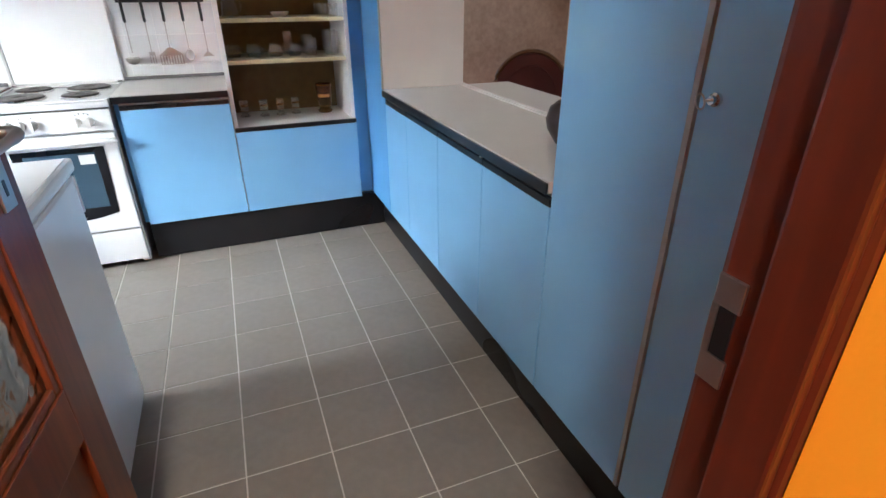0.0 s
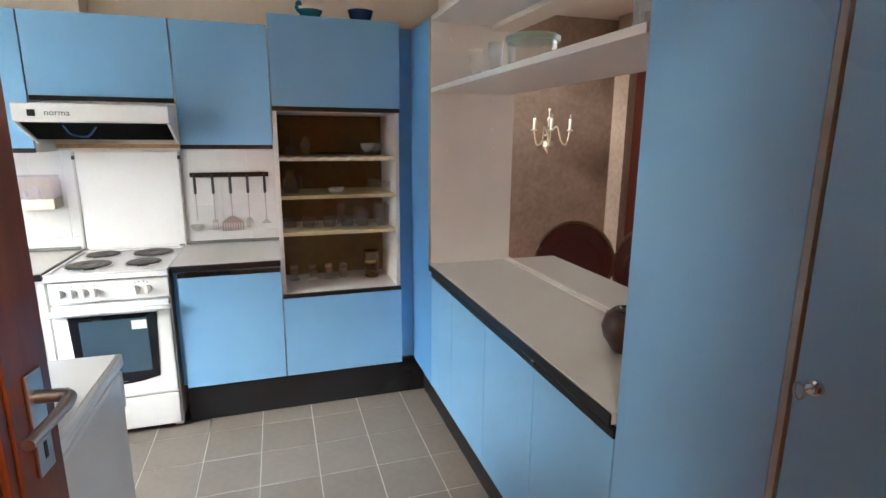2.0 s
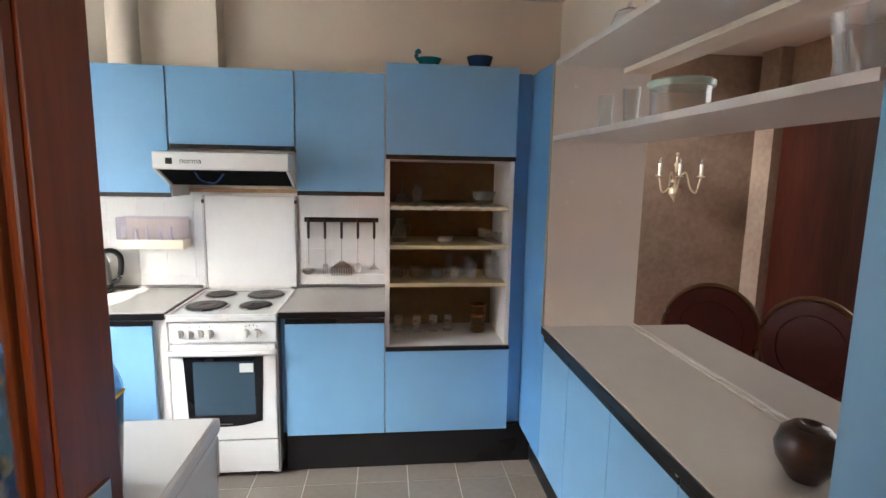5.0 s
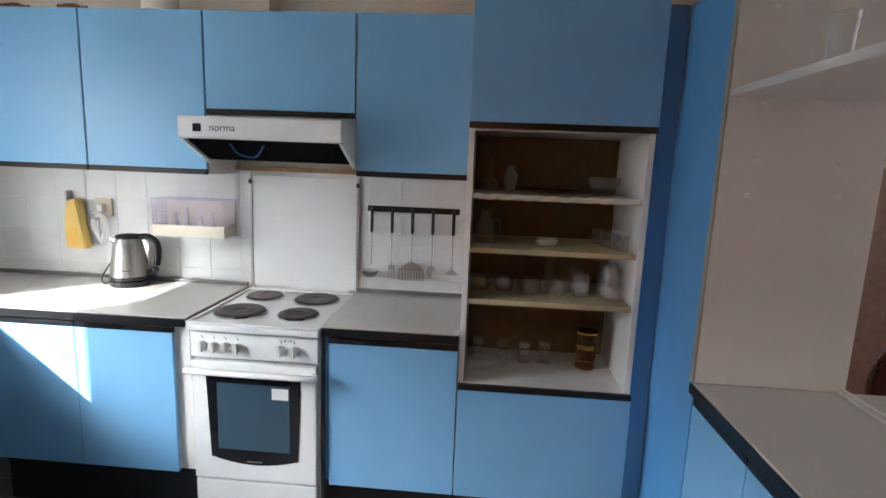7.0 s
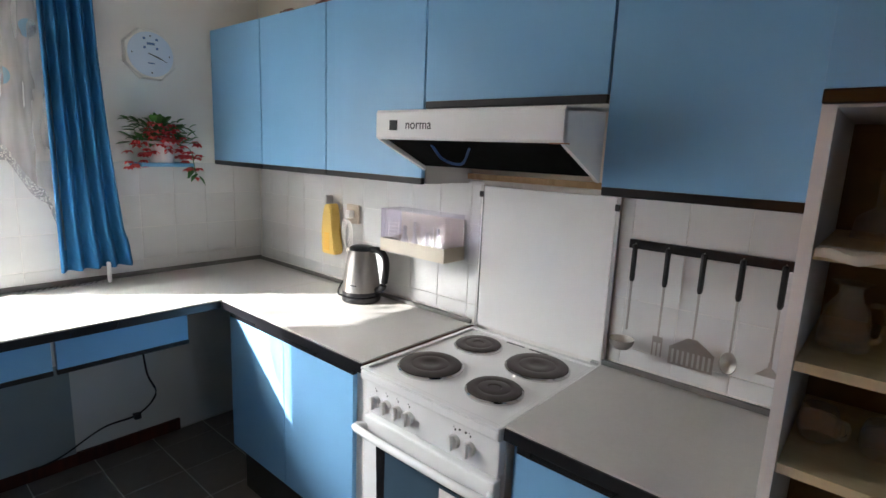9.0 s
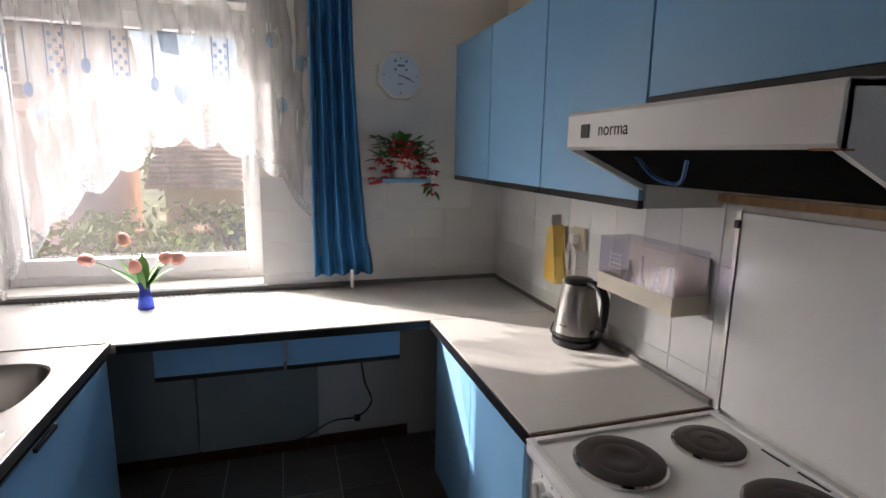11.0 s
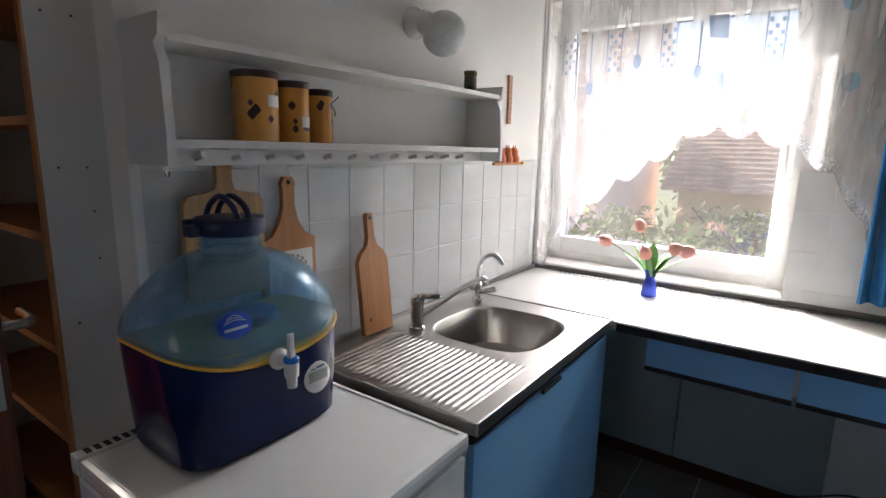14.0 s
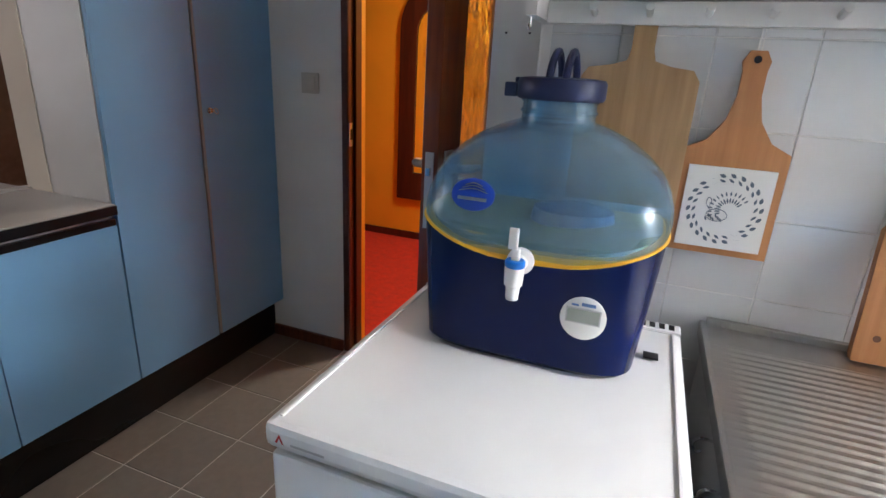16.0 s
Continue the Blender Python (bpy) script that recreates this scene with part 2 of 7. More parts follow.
wall("wall_door", [(-1.07, dx0 - 0.035, YD - 0.12, YD, 0, ZC), (dx1 + 0.035, XE + 0.12, YD - 0.12, YD, 0, ZC), (dx0 - 0.035, dx1 + 0.035, YD - 0.12, YD, dz + 0.035, ZC)], WALL, "white plaster wall round the door")
wall("wall_niche", [(-1.07, -0.95, YD, YS - 0.12, 0, ZC)], WALL, "plain plaster wall behind the pantry shelves")
hy0, hy1, hz0, hz1 = HATCH
wall("wall_east", [(XE, XE + 0.12, YD, hy0, 0, ZC), (XE, XE + 0.12, hy1, YN, 0, ZC), (XE, XE + 0.12, hy0, hy1, 0, hz0 - 0.04), (XE, XE + 0.12, hy0, hy1, hz1, ZC)], CREAM, "cream wall with a serving hatch")

# corridor behind the door
CY = -1.66
wall("corridor_wall_far", [(-1.6, 2.0, CY - 0.1, CY, 0, ZC)], ORANGE, "orange corridor wall")
wall("corridor_wall_near", [(-1.6, dx0 - 0.035, YD - 0.14, YD - 0.122, 0, ZC), (dx1 + 0.035, 2.0, YD - 0.14, YD - 0.122, 0, ZC), (dx0 - 0.035, dx1 + 0.035, YD - 0.14, YD - 0.122, dz + 0.035, ZC), (dx1 + 0.006, dx1 + 0.034, YD - 0.14, YD - 0.086, 0, dz + 0.034), (dx0 - 0.034, dx0 - 0.006, YD - 0.14, YD - 0.086, 0, dz + 0.034), (dx0 - 0.006, dx1 + 0.006, YD - 0.14, YD - 0.086, dz + 0.006, dz + 0.034)], ORANGE, "orange corridor side of the door wall")
wall("corridor_wall_west", [(-1.7, -1.6, CY, YD - 0.12, 0, ZC)], ORANGE, "orange corridor end wall")
wall("corridor_wall_east", [(2.0, 2.1, CY, YD - 0.12, 0, ZC)], ORANGE, "orange corridor end wall")
structure(boxes("corridor_ceiling", [(-1.7, 2.1, CY - 0.1, YD - 0.12, ZC, ZC + 0.1)], CEIL), "plain corridor ceiling")
structure(boxes("corridor_floor", [(-1.7, 2.1, CY - 0.1, YD - 0.121, -0.12, 0.004)], CARPET), "red corridor carpet")
structure(boxes("corridor_baseboard", [(-1.6, 2.0, CY, CY + 0.015, 0.004, 0.06)], FRAMEWOOD, bevel=0.003), "dark wood baseboard")

# dining room behind the hatch
DX = 3.0
wall("dining_wall_far", [(DX, DX + 0.1, -1.0, 4.3, 0, ZC)], WALLPAPER, "brown patterned wallpaper")
wall("dining_wall_north", [(XE + 0.12, DX, 4.2, 4.3, 0, ZC)], WALLPAPER, "brown patterned wallpaper")
wall("dining_wall_south", [(XE + 0.12, DX, -1.1, -1.0, 0, ZC)], WALLPAPER, "brown patterned wallpaper")
structure(boxes("dining_ceiling", [(XE + 0.12, DX + 0.1, -1.1, 4.3, ZC, ZC + 0.1)], CEIL), "plain dining room ceiling")
structure(boxes("dining_floor", [(XE + 0.12, DX + 0.1, -1.1, 4.3, -0.12, 0)], CARPET), "dark red carpet")
wall("flue", [(-1.175, -0.82, YN - 0.13, YN - 0.001, 2.0, ZC)], CREAM, "cream chimney breast above the wall cabinets")


# wooden door and its frame
def door_frame():
    ob = structure(new("door_frame"), "dark varnished wooden door frame with a steel strike plate")
    bm = bmesh.new()
    w, d0, d1 = 0.034, YD - 0.085, YD + 0.007
    for a, b in ((dx0 - w, dx0), (dx1, dx1 + w)):
        box(bm, a, b, d0, d1, 0, dz + w, bevel=0.006)
    box(bm, dx0, dx1, d0, d1, dz, dz + w, bevel=0.006)
    part("jambs", bm, FRAMEWOOD, ob)
    bm = bmesh.new()
    box(bm, dx1 - 0.012, dx1, YD - 0.08, YD - 0.035, 0, dz, bevel=0.003)
    box(bm, dx0, dx0 + 0.012, YD - 0.08, YD - 0.035, 0, dz, bevel=0.003)
    box(bm, dx0 + 0.012, dx1 - 0.012, YD - 0.08, YD - 0.035, dz - 0.012, dz, bevel=0.003)
    part("door_stop", bm, FRAMEWOOD, ob)
    bm = bmesh.new()
    z = STRIKE_Z
    box(bm, dx1 - 0.003, dx1, YD - 0.02, YD + 0.004, z - 0.048, z - 0.022, bevel=0.001)
    box(bm, dx1 - 0.003, dx1, YD - 0.02, YD + 0.004, z + 0.022, z + 0.048, bevel=0.001)
    box(bm, dx1 - 0.003, dx1, YD - 0.002, YD + 0.004, z - 0.022, z + 0.022)
    part("strike_plate", bm, ALU, ob, "worn steel strike plate")
    boxes("strike_hole", [(dx1 - 0.0025, dx1 + 0.0, YD - 0.0165, YD - 0.0025, z - 0.021, z + 0.021)], BLACK, ob)
    structure(boxes("door_threshold", [(dx0, dx1, YD - 0.14, YD + 0.0, -0.004, 0.022)], BEECH, bevel=0.004), "worn orange-brown wooden threshold")


STRIKE_Z = 1.02


def rippled_glass(name, x0, x1, z0, z1, y, parent):
    nx, nz = 150, 260
    bm = bmesh.new()
    grid = []
    for side in (1, -1):
        g = []
        for i in range(nx + 1):
            col = []
            for k in range(nz + 1):
                x, z = x0 + (x1 - x0) * i / nx, z0 + (z1 - z0) * k / nz
                q = Vector((x * 34, side * 3.0, z * 34))
                h = abs(noise.noise(q)) * 0.0020 + noise.noise(q * 2.3) * 0.0006 if side == 1 else 0.0
                col.append(bm.verts.new((x, y + side * 0.003 + side * h, z)))
            g.append(col)
        grid.append(g)
    for g in grid:
        for i in range(nx):
            for k in range(nz):
                bm.faces.new((g[i][k], g[i + 1][k], g[i + 1][k + 1], g[i][k + 1]))
    a, b = grid
    for i in range(nx):
        bm.faces.new((a[i][0], b[i][0], b[i + 1][0], a[i + 1][0])), bm.faces.new((a[i][nz], a[i + 1][nz], b[i + 1][nz], b[i][nz]))
    for k in range(nz):
        bm.faces.new((a[0][k], a[0][k + 1], b[0][k + 1], b[0][k])), bm.faces.new((a[nx][k], b[nx][k], b[nx][k + 1], a[nx][k + 1]))
    ob = part(name, bm, RIPPLE, parent, "rippled cathedral glass pane", smooth=False)
    ob.data.shade_smooth()
    ob.visible_shadow = False
    return ob


RIPPLE = mat("rippled_glass", (0.93, 0.95, 0.94), 0.10, trans=1.0, ior=1.5)
GLASS = mat("clear_glass", (0.97, 0.98, 0.98), 0.0, trans=1.0, ior=1.45)


def lever(parent, side, z, x):
    """A lever handle with its long plate. side: +1 or -1 along the leaf's thickness (local y)."""
    y = side * 0.021
    h = boxes("handle_plate", [(x - 0.02, x + 0.02, min(y, y + side * 0.005), max(y, y + side * 0.005), z - 0.12, z + 0.04)], ALU, parent, "worn aluminium handle plate", bevel=0.0015)
    bm = bmesh.new()
    tube(bm, [(x, y, z), (x, y + side * 0.045, z)], 0.010, 12)
    tube(bm, smooth_path([(x, y + side * 0.040, z), (x - 0.012, y + side * 0.052, z), (x - 0.045, y + side * 0.056, z - 0.002), (x - 0.125, y + side * 0.054, z - 0.006)], 4), [0.010] * 4 + [0.0095] * 4 + [0.008] * 4 + [0.0085], 10)
    part("lever", bm, ALU, h, "worn aluminium lever", smooth=True)
    boxes("keyhole", [(x - 0.004, x + 0.004, y + side * 0.0052 - 0.0006, y + side * 0.0052 + 0.0006, z - 0.098, z - 0.072)], BLACK, h)


def door_leaf(rz):
    W, H, T = dx1 - dx0 - 0.01, dz - 0.015, 0.021
    ob = thing("door_leaf", (dx0 + 0.004, YD + 0.022, 0.008), "open varnished red-brown wooden door with a large rippled glass pane", "door", rz=rz)
    ob["kind"] = "structure"
    ob.name = "door_1"
    st, top, bot = 0.105, 0.12, 0.62
    for nm, r in (("stile", (0, st, -T, T, 0, H)), ("stile", (W - st, W, -T, T, 0, H)), ("rail", (st, W - st, -T, T, H - top, H)), ("rail", (st, W - st, -T, T, bot - 0.12, bot)), ("rail", (st, W - st, -T, T, 0, 0.16))):
        boxes(nm, [r], DOORWOOD, ob, bevel=0.002)
    boxes("panel", [(st, W - st, -0.008, 0.008, 0.16, bot - 0.12)], DOORWOOD, ob, bevel=0.002)
    bm = bmesh.new()
    for s in (1, -1):
        ya, yb = sorted((s * 0.006, s * 0.017))
        box(bm, st, st + 0.02, ya, yb, bot, H - top, bevel=0.004)
        box(bm, W - st - 0.02, W - st, ya, yb, bot, H - top, bevel=0.004)
        box(bm, st + 0.02, W - st - 0.02, ya, yb, bot, bot + 0.02, bevel=0.004)
        box(bm, st + 0.02, W - st - 0.02, ya, yb, H - top - 0.02, H - top, bevel=0.004)
    part("glazing_bead", bm, DOORWOOD, ob)
    rippled_glass("pane", st + 0.004, W - st - 0.004, bot + 0.003, H - top - 0.003, 0.0, ob)
    for s in (1, -1):
        lever(ob, s, 1.062, W - 0.05)
    boxes("lock_plate", [(W - 0.001, W + 0.002, -0.011, 0.011, 0.917, 1.10)], ALU, ob, "steel lock plate", bevel=0.0005)
    boxes("latch", [(W + 0.001, W + 0.009, -0.006, 0.006, 1.045, 1.065)], CHROME, ob, bevel=0.001)
    return ob


door_frame()
door_leaf(84.0)


# fitted cabinets
def front(parent, name, r, strip="", material=None, gap=0.0016, label=""):
    """A door panel; strip: 'top' or 'bottom' has the black grip edge."""
    x0, x1, y0, y1, z0, z1 = r
    s = 0.022 if strip else 0
    zz0, zz1 = z0 + (s if strip == "bottom" else 0), z1 - (s if strip == "top" else 0)
    along_x = (x1 - x0) > (y1 - y0)
    a = (x0 + gap, x1 - gap, y0, y1) if along_x else (x0, x1, y0 + gap, y1 - gap)
    d = boxes(name, [(*a, zz0, zz1)], material or BLUE, parent, label, bevel=0.0012)
    if strip:
        boxes("grip_strip", [(*a, z1 - s, z1) if strip == "top" else (*a, z0, z0 + s)], BLACK, d, "black plastic grip strip", bevel=0.003)
    return d


def cabinet(name, x0, x1, y0, y1, z0, z1, label, group="", material=None):
    """The body of a closed cabinet, as a thing standing at its base."""
    ob = thing(name, ((x0 + x1) / 2, (y0 + y1) / 2, z0), label, "cabinet", group)
    ox, oy = (x0 + x1) / 2, (y0 + y1) / 2
    ob["ox"], ob["oy"], ob["oz"] = ox, oy, z0
    boxes("body", [(x0 - ox, x1 - ox, y0 - oy, y1 - oy, 0, z1 - z0)], material or WHITE, ob, bevel=0.001)
    return ob


def loc(ob, r):
    ox, oy, oz = ob["ox"], ob["oy"], ob["oz"]
    return (r[0] - ox, r[1] - ox, r[2] - oy, r[3] - oy, r[4] - oz, r[5] - oz)


KZ = 0.205
G1 = "base cabinets along the stove wall"
# stove run
c = cabinet("base_cabinet", -0.45, 0.030, YF + 0.02, YN - 0.002, KZ, CT - 0.04, "blue laminate base cabinet beside the white stove", G1)
front(c, "door", loc(c, (-0.45, 0.030, YF, YF + 0.018, KZ - 0.005, CT - 0.048)), "top")
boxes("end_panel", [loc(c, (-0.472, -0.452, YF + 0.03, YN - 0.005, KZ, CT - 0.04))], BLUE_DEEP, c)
for i, (a, b) in enumerate(((-1.84, -1.445), (-1.445, -1.05))):
    c = cabinet("base_cabinet", a, b, YF + 0.02, YN - 0.002, KZ, CT - 0.04, "blue laminate base cabinet in the sunlit corner", G1)
    front(c, "door", loc(c, (a, b, YF, YF + 0.018, KZ - 0.005, CT - 0.048)), "top")
    if i:
        boxes("end_panel", [loc(c, (-1.048, -0.995, YF + 0.02, YN - 0.005, KZ, CT - 0.04))], WHITE, c)
for b in ((-1.80, -0.99, YF + 0.032, YF + 0.05, 0.001, KZ), (-0.455, 0.79, YF + 0.032, YF + 0.05, 0.001, KZ), (0.79, 0.81, YD + 0.002, YF + 0.032, 0.001, KZ)):
    structure(boxes("plinth", [b], BLACK, bevel=0.002), "black plinth board under the blue cabinets")

# worktops
WFX = -1.86


def worktop(r, edge, label):
    """A laminate top with its dark edging."""
    o = (r[0] + r[1]) / 2, (r[2] + r[3]) / 2
    t = thing("worktop", (*o, CT - 0.032), label, "worktop", "kitchen worktops")
    boxes("top", [(r[0] - o[0], r[1] - o[0], r[2] - o[1], r[3] - o[1], 0, 0.032)], COUNTER, t, bevel=0.003)
    boxes("edge_strip", [(edge[0] - o[0], edge[1] - o[0], edge[2] - o[1], edge[3] - o[1], -0.002, 0.028)], BLACK, t, "black edging strip", bevel=0.001)
    return t


worktop((WFX + 0.001, -0.985, YF - 0.02, YN - 0.016), (-1.85, -0.985, YF - 0.026, YF - 0.0205), "pale grey laminate worktop beside the cooker, sunlit in the corner")
worktop((-0.470, 0.031, YF - 0.02, YN - 0.016), (-0.47, 0.030, YF - 0.026, YF - 0.0205), "short pale grey laminate worktop under the utensil rail")
worktop((XW + 0.002, WFX, YS + 0.016, YN - 0.016), (WFX + 0.0005, WFX + 0.006, 1.57, YF - 0.026), "long pale grey laminate worktop under the window")
worktop((XF - 0.008, XE + 0.38, hy0, hy1 - 0.002), (XF - 0.014, XF - 0.0085, hy0, hy1 + 0.01), "grey laminate worktop running through the serving hatch")
structure(boxes("worktop_joint", [(-0.9845, -0.979, YF - 0.02, YN - 0.02, CT - 0.03, CT - 0.004)], RUSTBROWN), "brown worn worktop end beside the cooker")

# tower with open shelves
TX0, TX1, TZ = 0.032, 0.668, 1.996
c = thing("display_cabinet", (TX0, YF, KZ), "tall blue cabinet with an open niche of glassware on brown-backed shelves", "cabinet")
c["ox"], c["oy"], c["oz"] = TX0, YF, KZ
NZ0, NZ1 = 0.646, 1.558
for nm, r in (("side", (TX0, TX0 + 0.02, YF + 0.02, YN - 0.01, KZ, TZ)), ("side", (TX1 - 0.035, TX1 - 0.015, YF + 0.02, YN - 0.01, KZ, TZ)), ("niche_floor", (TX0 + 0.02, TX1 - 0.035, YF + 0.020, YN - 0.01, NZ0 - 0.018, NZ0)), ("niche_top", (TX0 + 0.02, TX1 - 0.035, YF + 0.02, YN - 0.01, NZ1, NZ1 + 0.02)), ("bottom", (TX0 + 0.02, TX1 - 0.035, YF + 0.02, YN - 0.01, KZ, KZ + 0.02)), ("top", (TX0 + 0.02, TX1 - 0.035, YF + 0.02, YN - 0.01, TZ - 0.02, TZ))):
    boxes(nm, [loc(c, r)], WHITE, c, "white melamine board", bevel=0.0008)
boxes("back", [loc(c, (TX0 + 0.02, TX1 - 0.035, YN - 0.12, YN - 0.11, NZ0, NZ1))], BACKBROWN, c, "brown hardboard back")
front(c, "lower_door", loc(c, (TX0 - 0.001, TX1 - 0.012, YF, YF + 0.018, KZ - 0.005, NZ0)), "top")
front(c, "upper_door", loc(c, (TX0 - 0.001, TX1 - 0.012, YF, YF + 0.018, NZ1 + 0.004, TZ)), "bottom")
SH = (0.962, 1.150, 1.340)
for z in SH:
    boxes("shelf", [loc(c, (TX0 + 0.021, TX1 - 0.036, YF + 0.03, YN - 0.121, z - 0.018, z))], SHELFWOOD, c, "yellowed shelf board", bevel=0.001)
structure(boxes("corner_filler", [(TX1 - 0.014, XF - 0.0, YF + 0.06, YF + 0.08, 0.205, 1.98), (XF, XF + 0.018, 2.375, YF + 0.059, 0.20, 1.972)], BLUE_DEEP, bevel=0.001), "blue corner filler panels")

# wall cabinets
WY = 2.945
G2 = "wall cabinets along the stove wall"
for i, (a, b, z) in enumerate(((-2.475, -2.02, 1.358), (-2.02, -1.55, 1.358), (-1.55, -1.035, 1.358), (-1.035, -0.423, 1.60), (-0.423, 0.030, 1.376))):
    c = cabinet("wall_cabinet", a, b, WY + 0.02, YN - 0.002, z + 0.002, 1.990, "short blue wall cabinet over the white extractor hood" if i == 3 else "blue laminate wall cabinet with a black grip edge", G2)
    front(c, "door", loc(c, (a, b, WY, WY + 0.018, z, 1.993)), "bottom", gap=0.0038)

# hatch run
G3 = "base cabinets under the serving hatch"
for i, (a, b) in enumerate(((0, 0), (0.896, 1.285), (1.285, 1.67), (1.67, 2.05), (2.05, 2.372))):
    if i == 0:
        continue
    c = cabinet("base_cabinet", XF + 0.02, XE - 0.012, a, b, KZ, CT - 0.04, "blue laminate base cabinet under the serving hatch", G3)
    front(c, "door", loc(c, (XF, XF + 0.018, a, b, KZ - 0.005, CT - 0.048)), "top", label="")
c = thing("tall_cabinet", (XF, 0.89, KZ), "pale blue floor-to-ceiling cupboard with a small key in its lock", "cupboard")
c["ox"], c["oy"], c["oz"] = XF, 0.89, KZ
boxes("body", [loc(c, (XF + 0.02, XE - 0.01, YD + 0.003, 0.886, KZ, ZC - 0.02))], WHITE, c)
for a, b in ((0.893, 0.524), (0.508, YD + 0.004)):
    front(c, "door", loc(c, (XF, XF + 0.018, b, a, KZ - 0.005, ZC - 0.03)))
boxes("joint_strip", [loc(c, (XF - 0.004, XF + 0.016, 0.510, 0.522, KZ, ZC - 0.03))], GREYPANEL, c, "grey aluminium joint strip", bevel=0.001)
bm = bmesh.new()
lathe(bm, [(0.011, 0), (0.011, 0.006), (0.007, 0.008), (0.007, 0.014)], seg=16)
bmesh.ops.transform(bm, matrix=pose(*loc(c, (XF, 0, 0.474, 0, 1.107, 0))[0::2], 0, -90, 0), verts=bm.verts)
part("lock", bm, CHROME, c, "small brass and steel lock", smooth=True)
bm = bmesh.new()
kx, ky, kz = loc(c, (XF, 0, 0.474, 0, 1.107, 0))[0::2]
tube(bm, [(kx - 0.014, ky, kz), (kx - 0.026, ky, kz)], 0.0022, 8)
tube(bm, [(kx - 0.034 + 0.009 * math.cos(a * math.pi / 8), ky + 0.004 * math.sin(a * math.pi / 8), kz + 0.011 * math.sin(a * math.pi / 8)) for a in range(17)], 0.0016, 6, cap=False)
part("key", bm, ALU, c, "small steel key with a ring bow", smooth=True)

c = thing("hinge_pin", (XF - 0.004, 1.285, 0.800), "small white plastic door stop pin under the worktop edge", "door stop")
bm = bmesh.new()
lathe(bm, [(0.004, -0.004), (0.006, 0.0), (0.005, 0.010), (0.002, 0.012)], seg=12)
part("pin", bm, PLASTICWHITE, c, smooth=True)

# hatch lining and shelves
c = thing("hatch_shelving", (XF, 2.366, CT), "white open shelving built into the serving hatch", "shelving")
c["ox"], c["oy"], c["oz"] = XF, 2.366, CT
boxes("side_panel", [loc(c, (XF - 0.004, XE + 0.123, 2.364, 2.385, CT, 1.965))], WHITE, c, "white side panel with peg holes", bevel=0.001)
boxes("side_panel", [loc(c, (XF + 0.02, XE + 0.10, 0.888, 0.895, CT, 2.1))], WHITE, c)
boxes("edge_strip", [loc(c, (XF - 0.010, XF - 0.005, 2.366, 2.386, CT, 1.965))], EDGE, c)
for z, t in ((1.663, 0.02), (1.968, 0.022)):
    boxes("shelf", [loc(c, (XF - 0.004, XE + 0.10 if t < 0.021 else XE + 0.1, 0.896, 2.366, z - t, z))], WHITE, c, "white shelf board", bevel=0.001)
structure(boxes("hatch_sill_trim", [(1.115, 1.125, 0.90, 2.362, CT, CT + 0.006), (1.135, 1.145, 0.90, 2.362, CT, CT + 0.009)], WHITE, bevel=0.001), "white hatch sill strips")


# stove wall fittings
def text(name, body, size, m, material, parent, label=""):
    cu = bpy.data.curves.new(name, "FONT")
    cu.body, cu.size, cu.extrude, cu.align_x, cu.align_y = body, size, 0.0003, "CENTER", "CENTER"
    tmp = bpy.data.objects.new(name, cu)
    me = bpy.data.meshes.new_from_object(tmp)
    bpy.data.objects.remove(tmp)
    bpy.data.curves.remove(cu)
    me.materials.append(material)
    ob = new(name, me)
    ob.matrix_world = m
    if parent:
        ob.parent = parent
        ob.matrix_parent_inverse = Matrix()
    if label:
        ob["label"] = label
    return ob


def disc(bm, r, y0, y1, at, seg=32):
    """A short cylinder along y."""
    lathe(bm, [(r * 0.96, 0), (r, (y1 - y0) * 0.25), (r, (y1 - y0) * 0.8), (r * 0.97, y1 - y0)], seg=seg)
    bmesh.ops.transform(bm, matrix=pose(at[0], y1, at[1], 90, 0, 0), verts=bm.verts)
    return bm


INK = mat("black_print", (0.02, 0.02, 0.02), 0.5)
RED = mat("red_print", (0.5, 0.02, 0.02), 0.5)


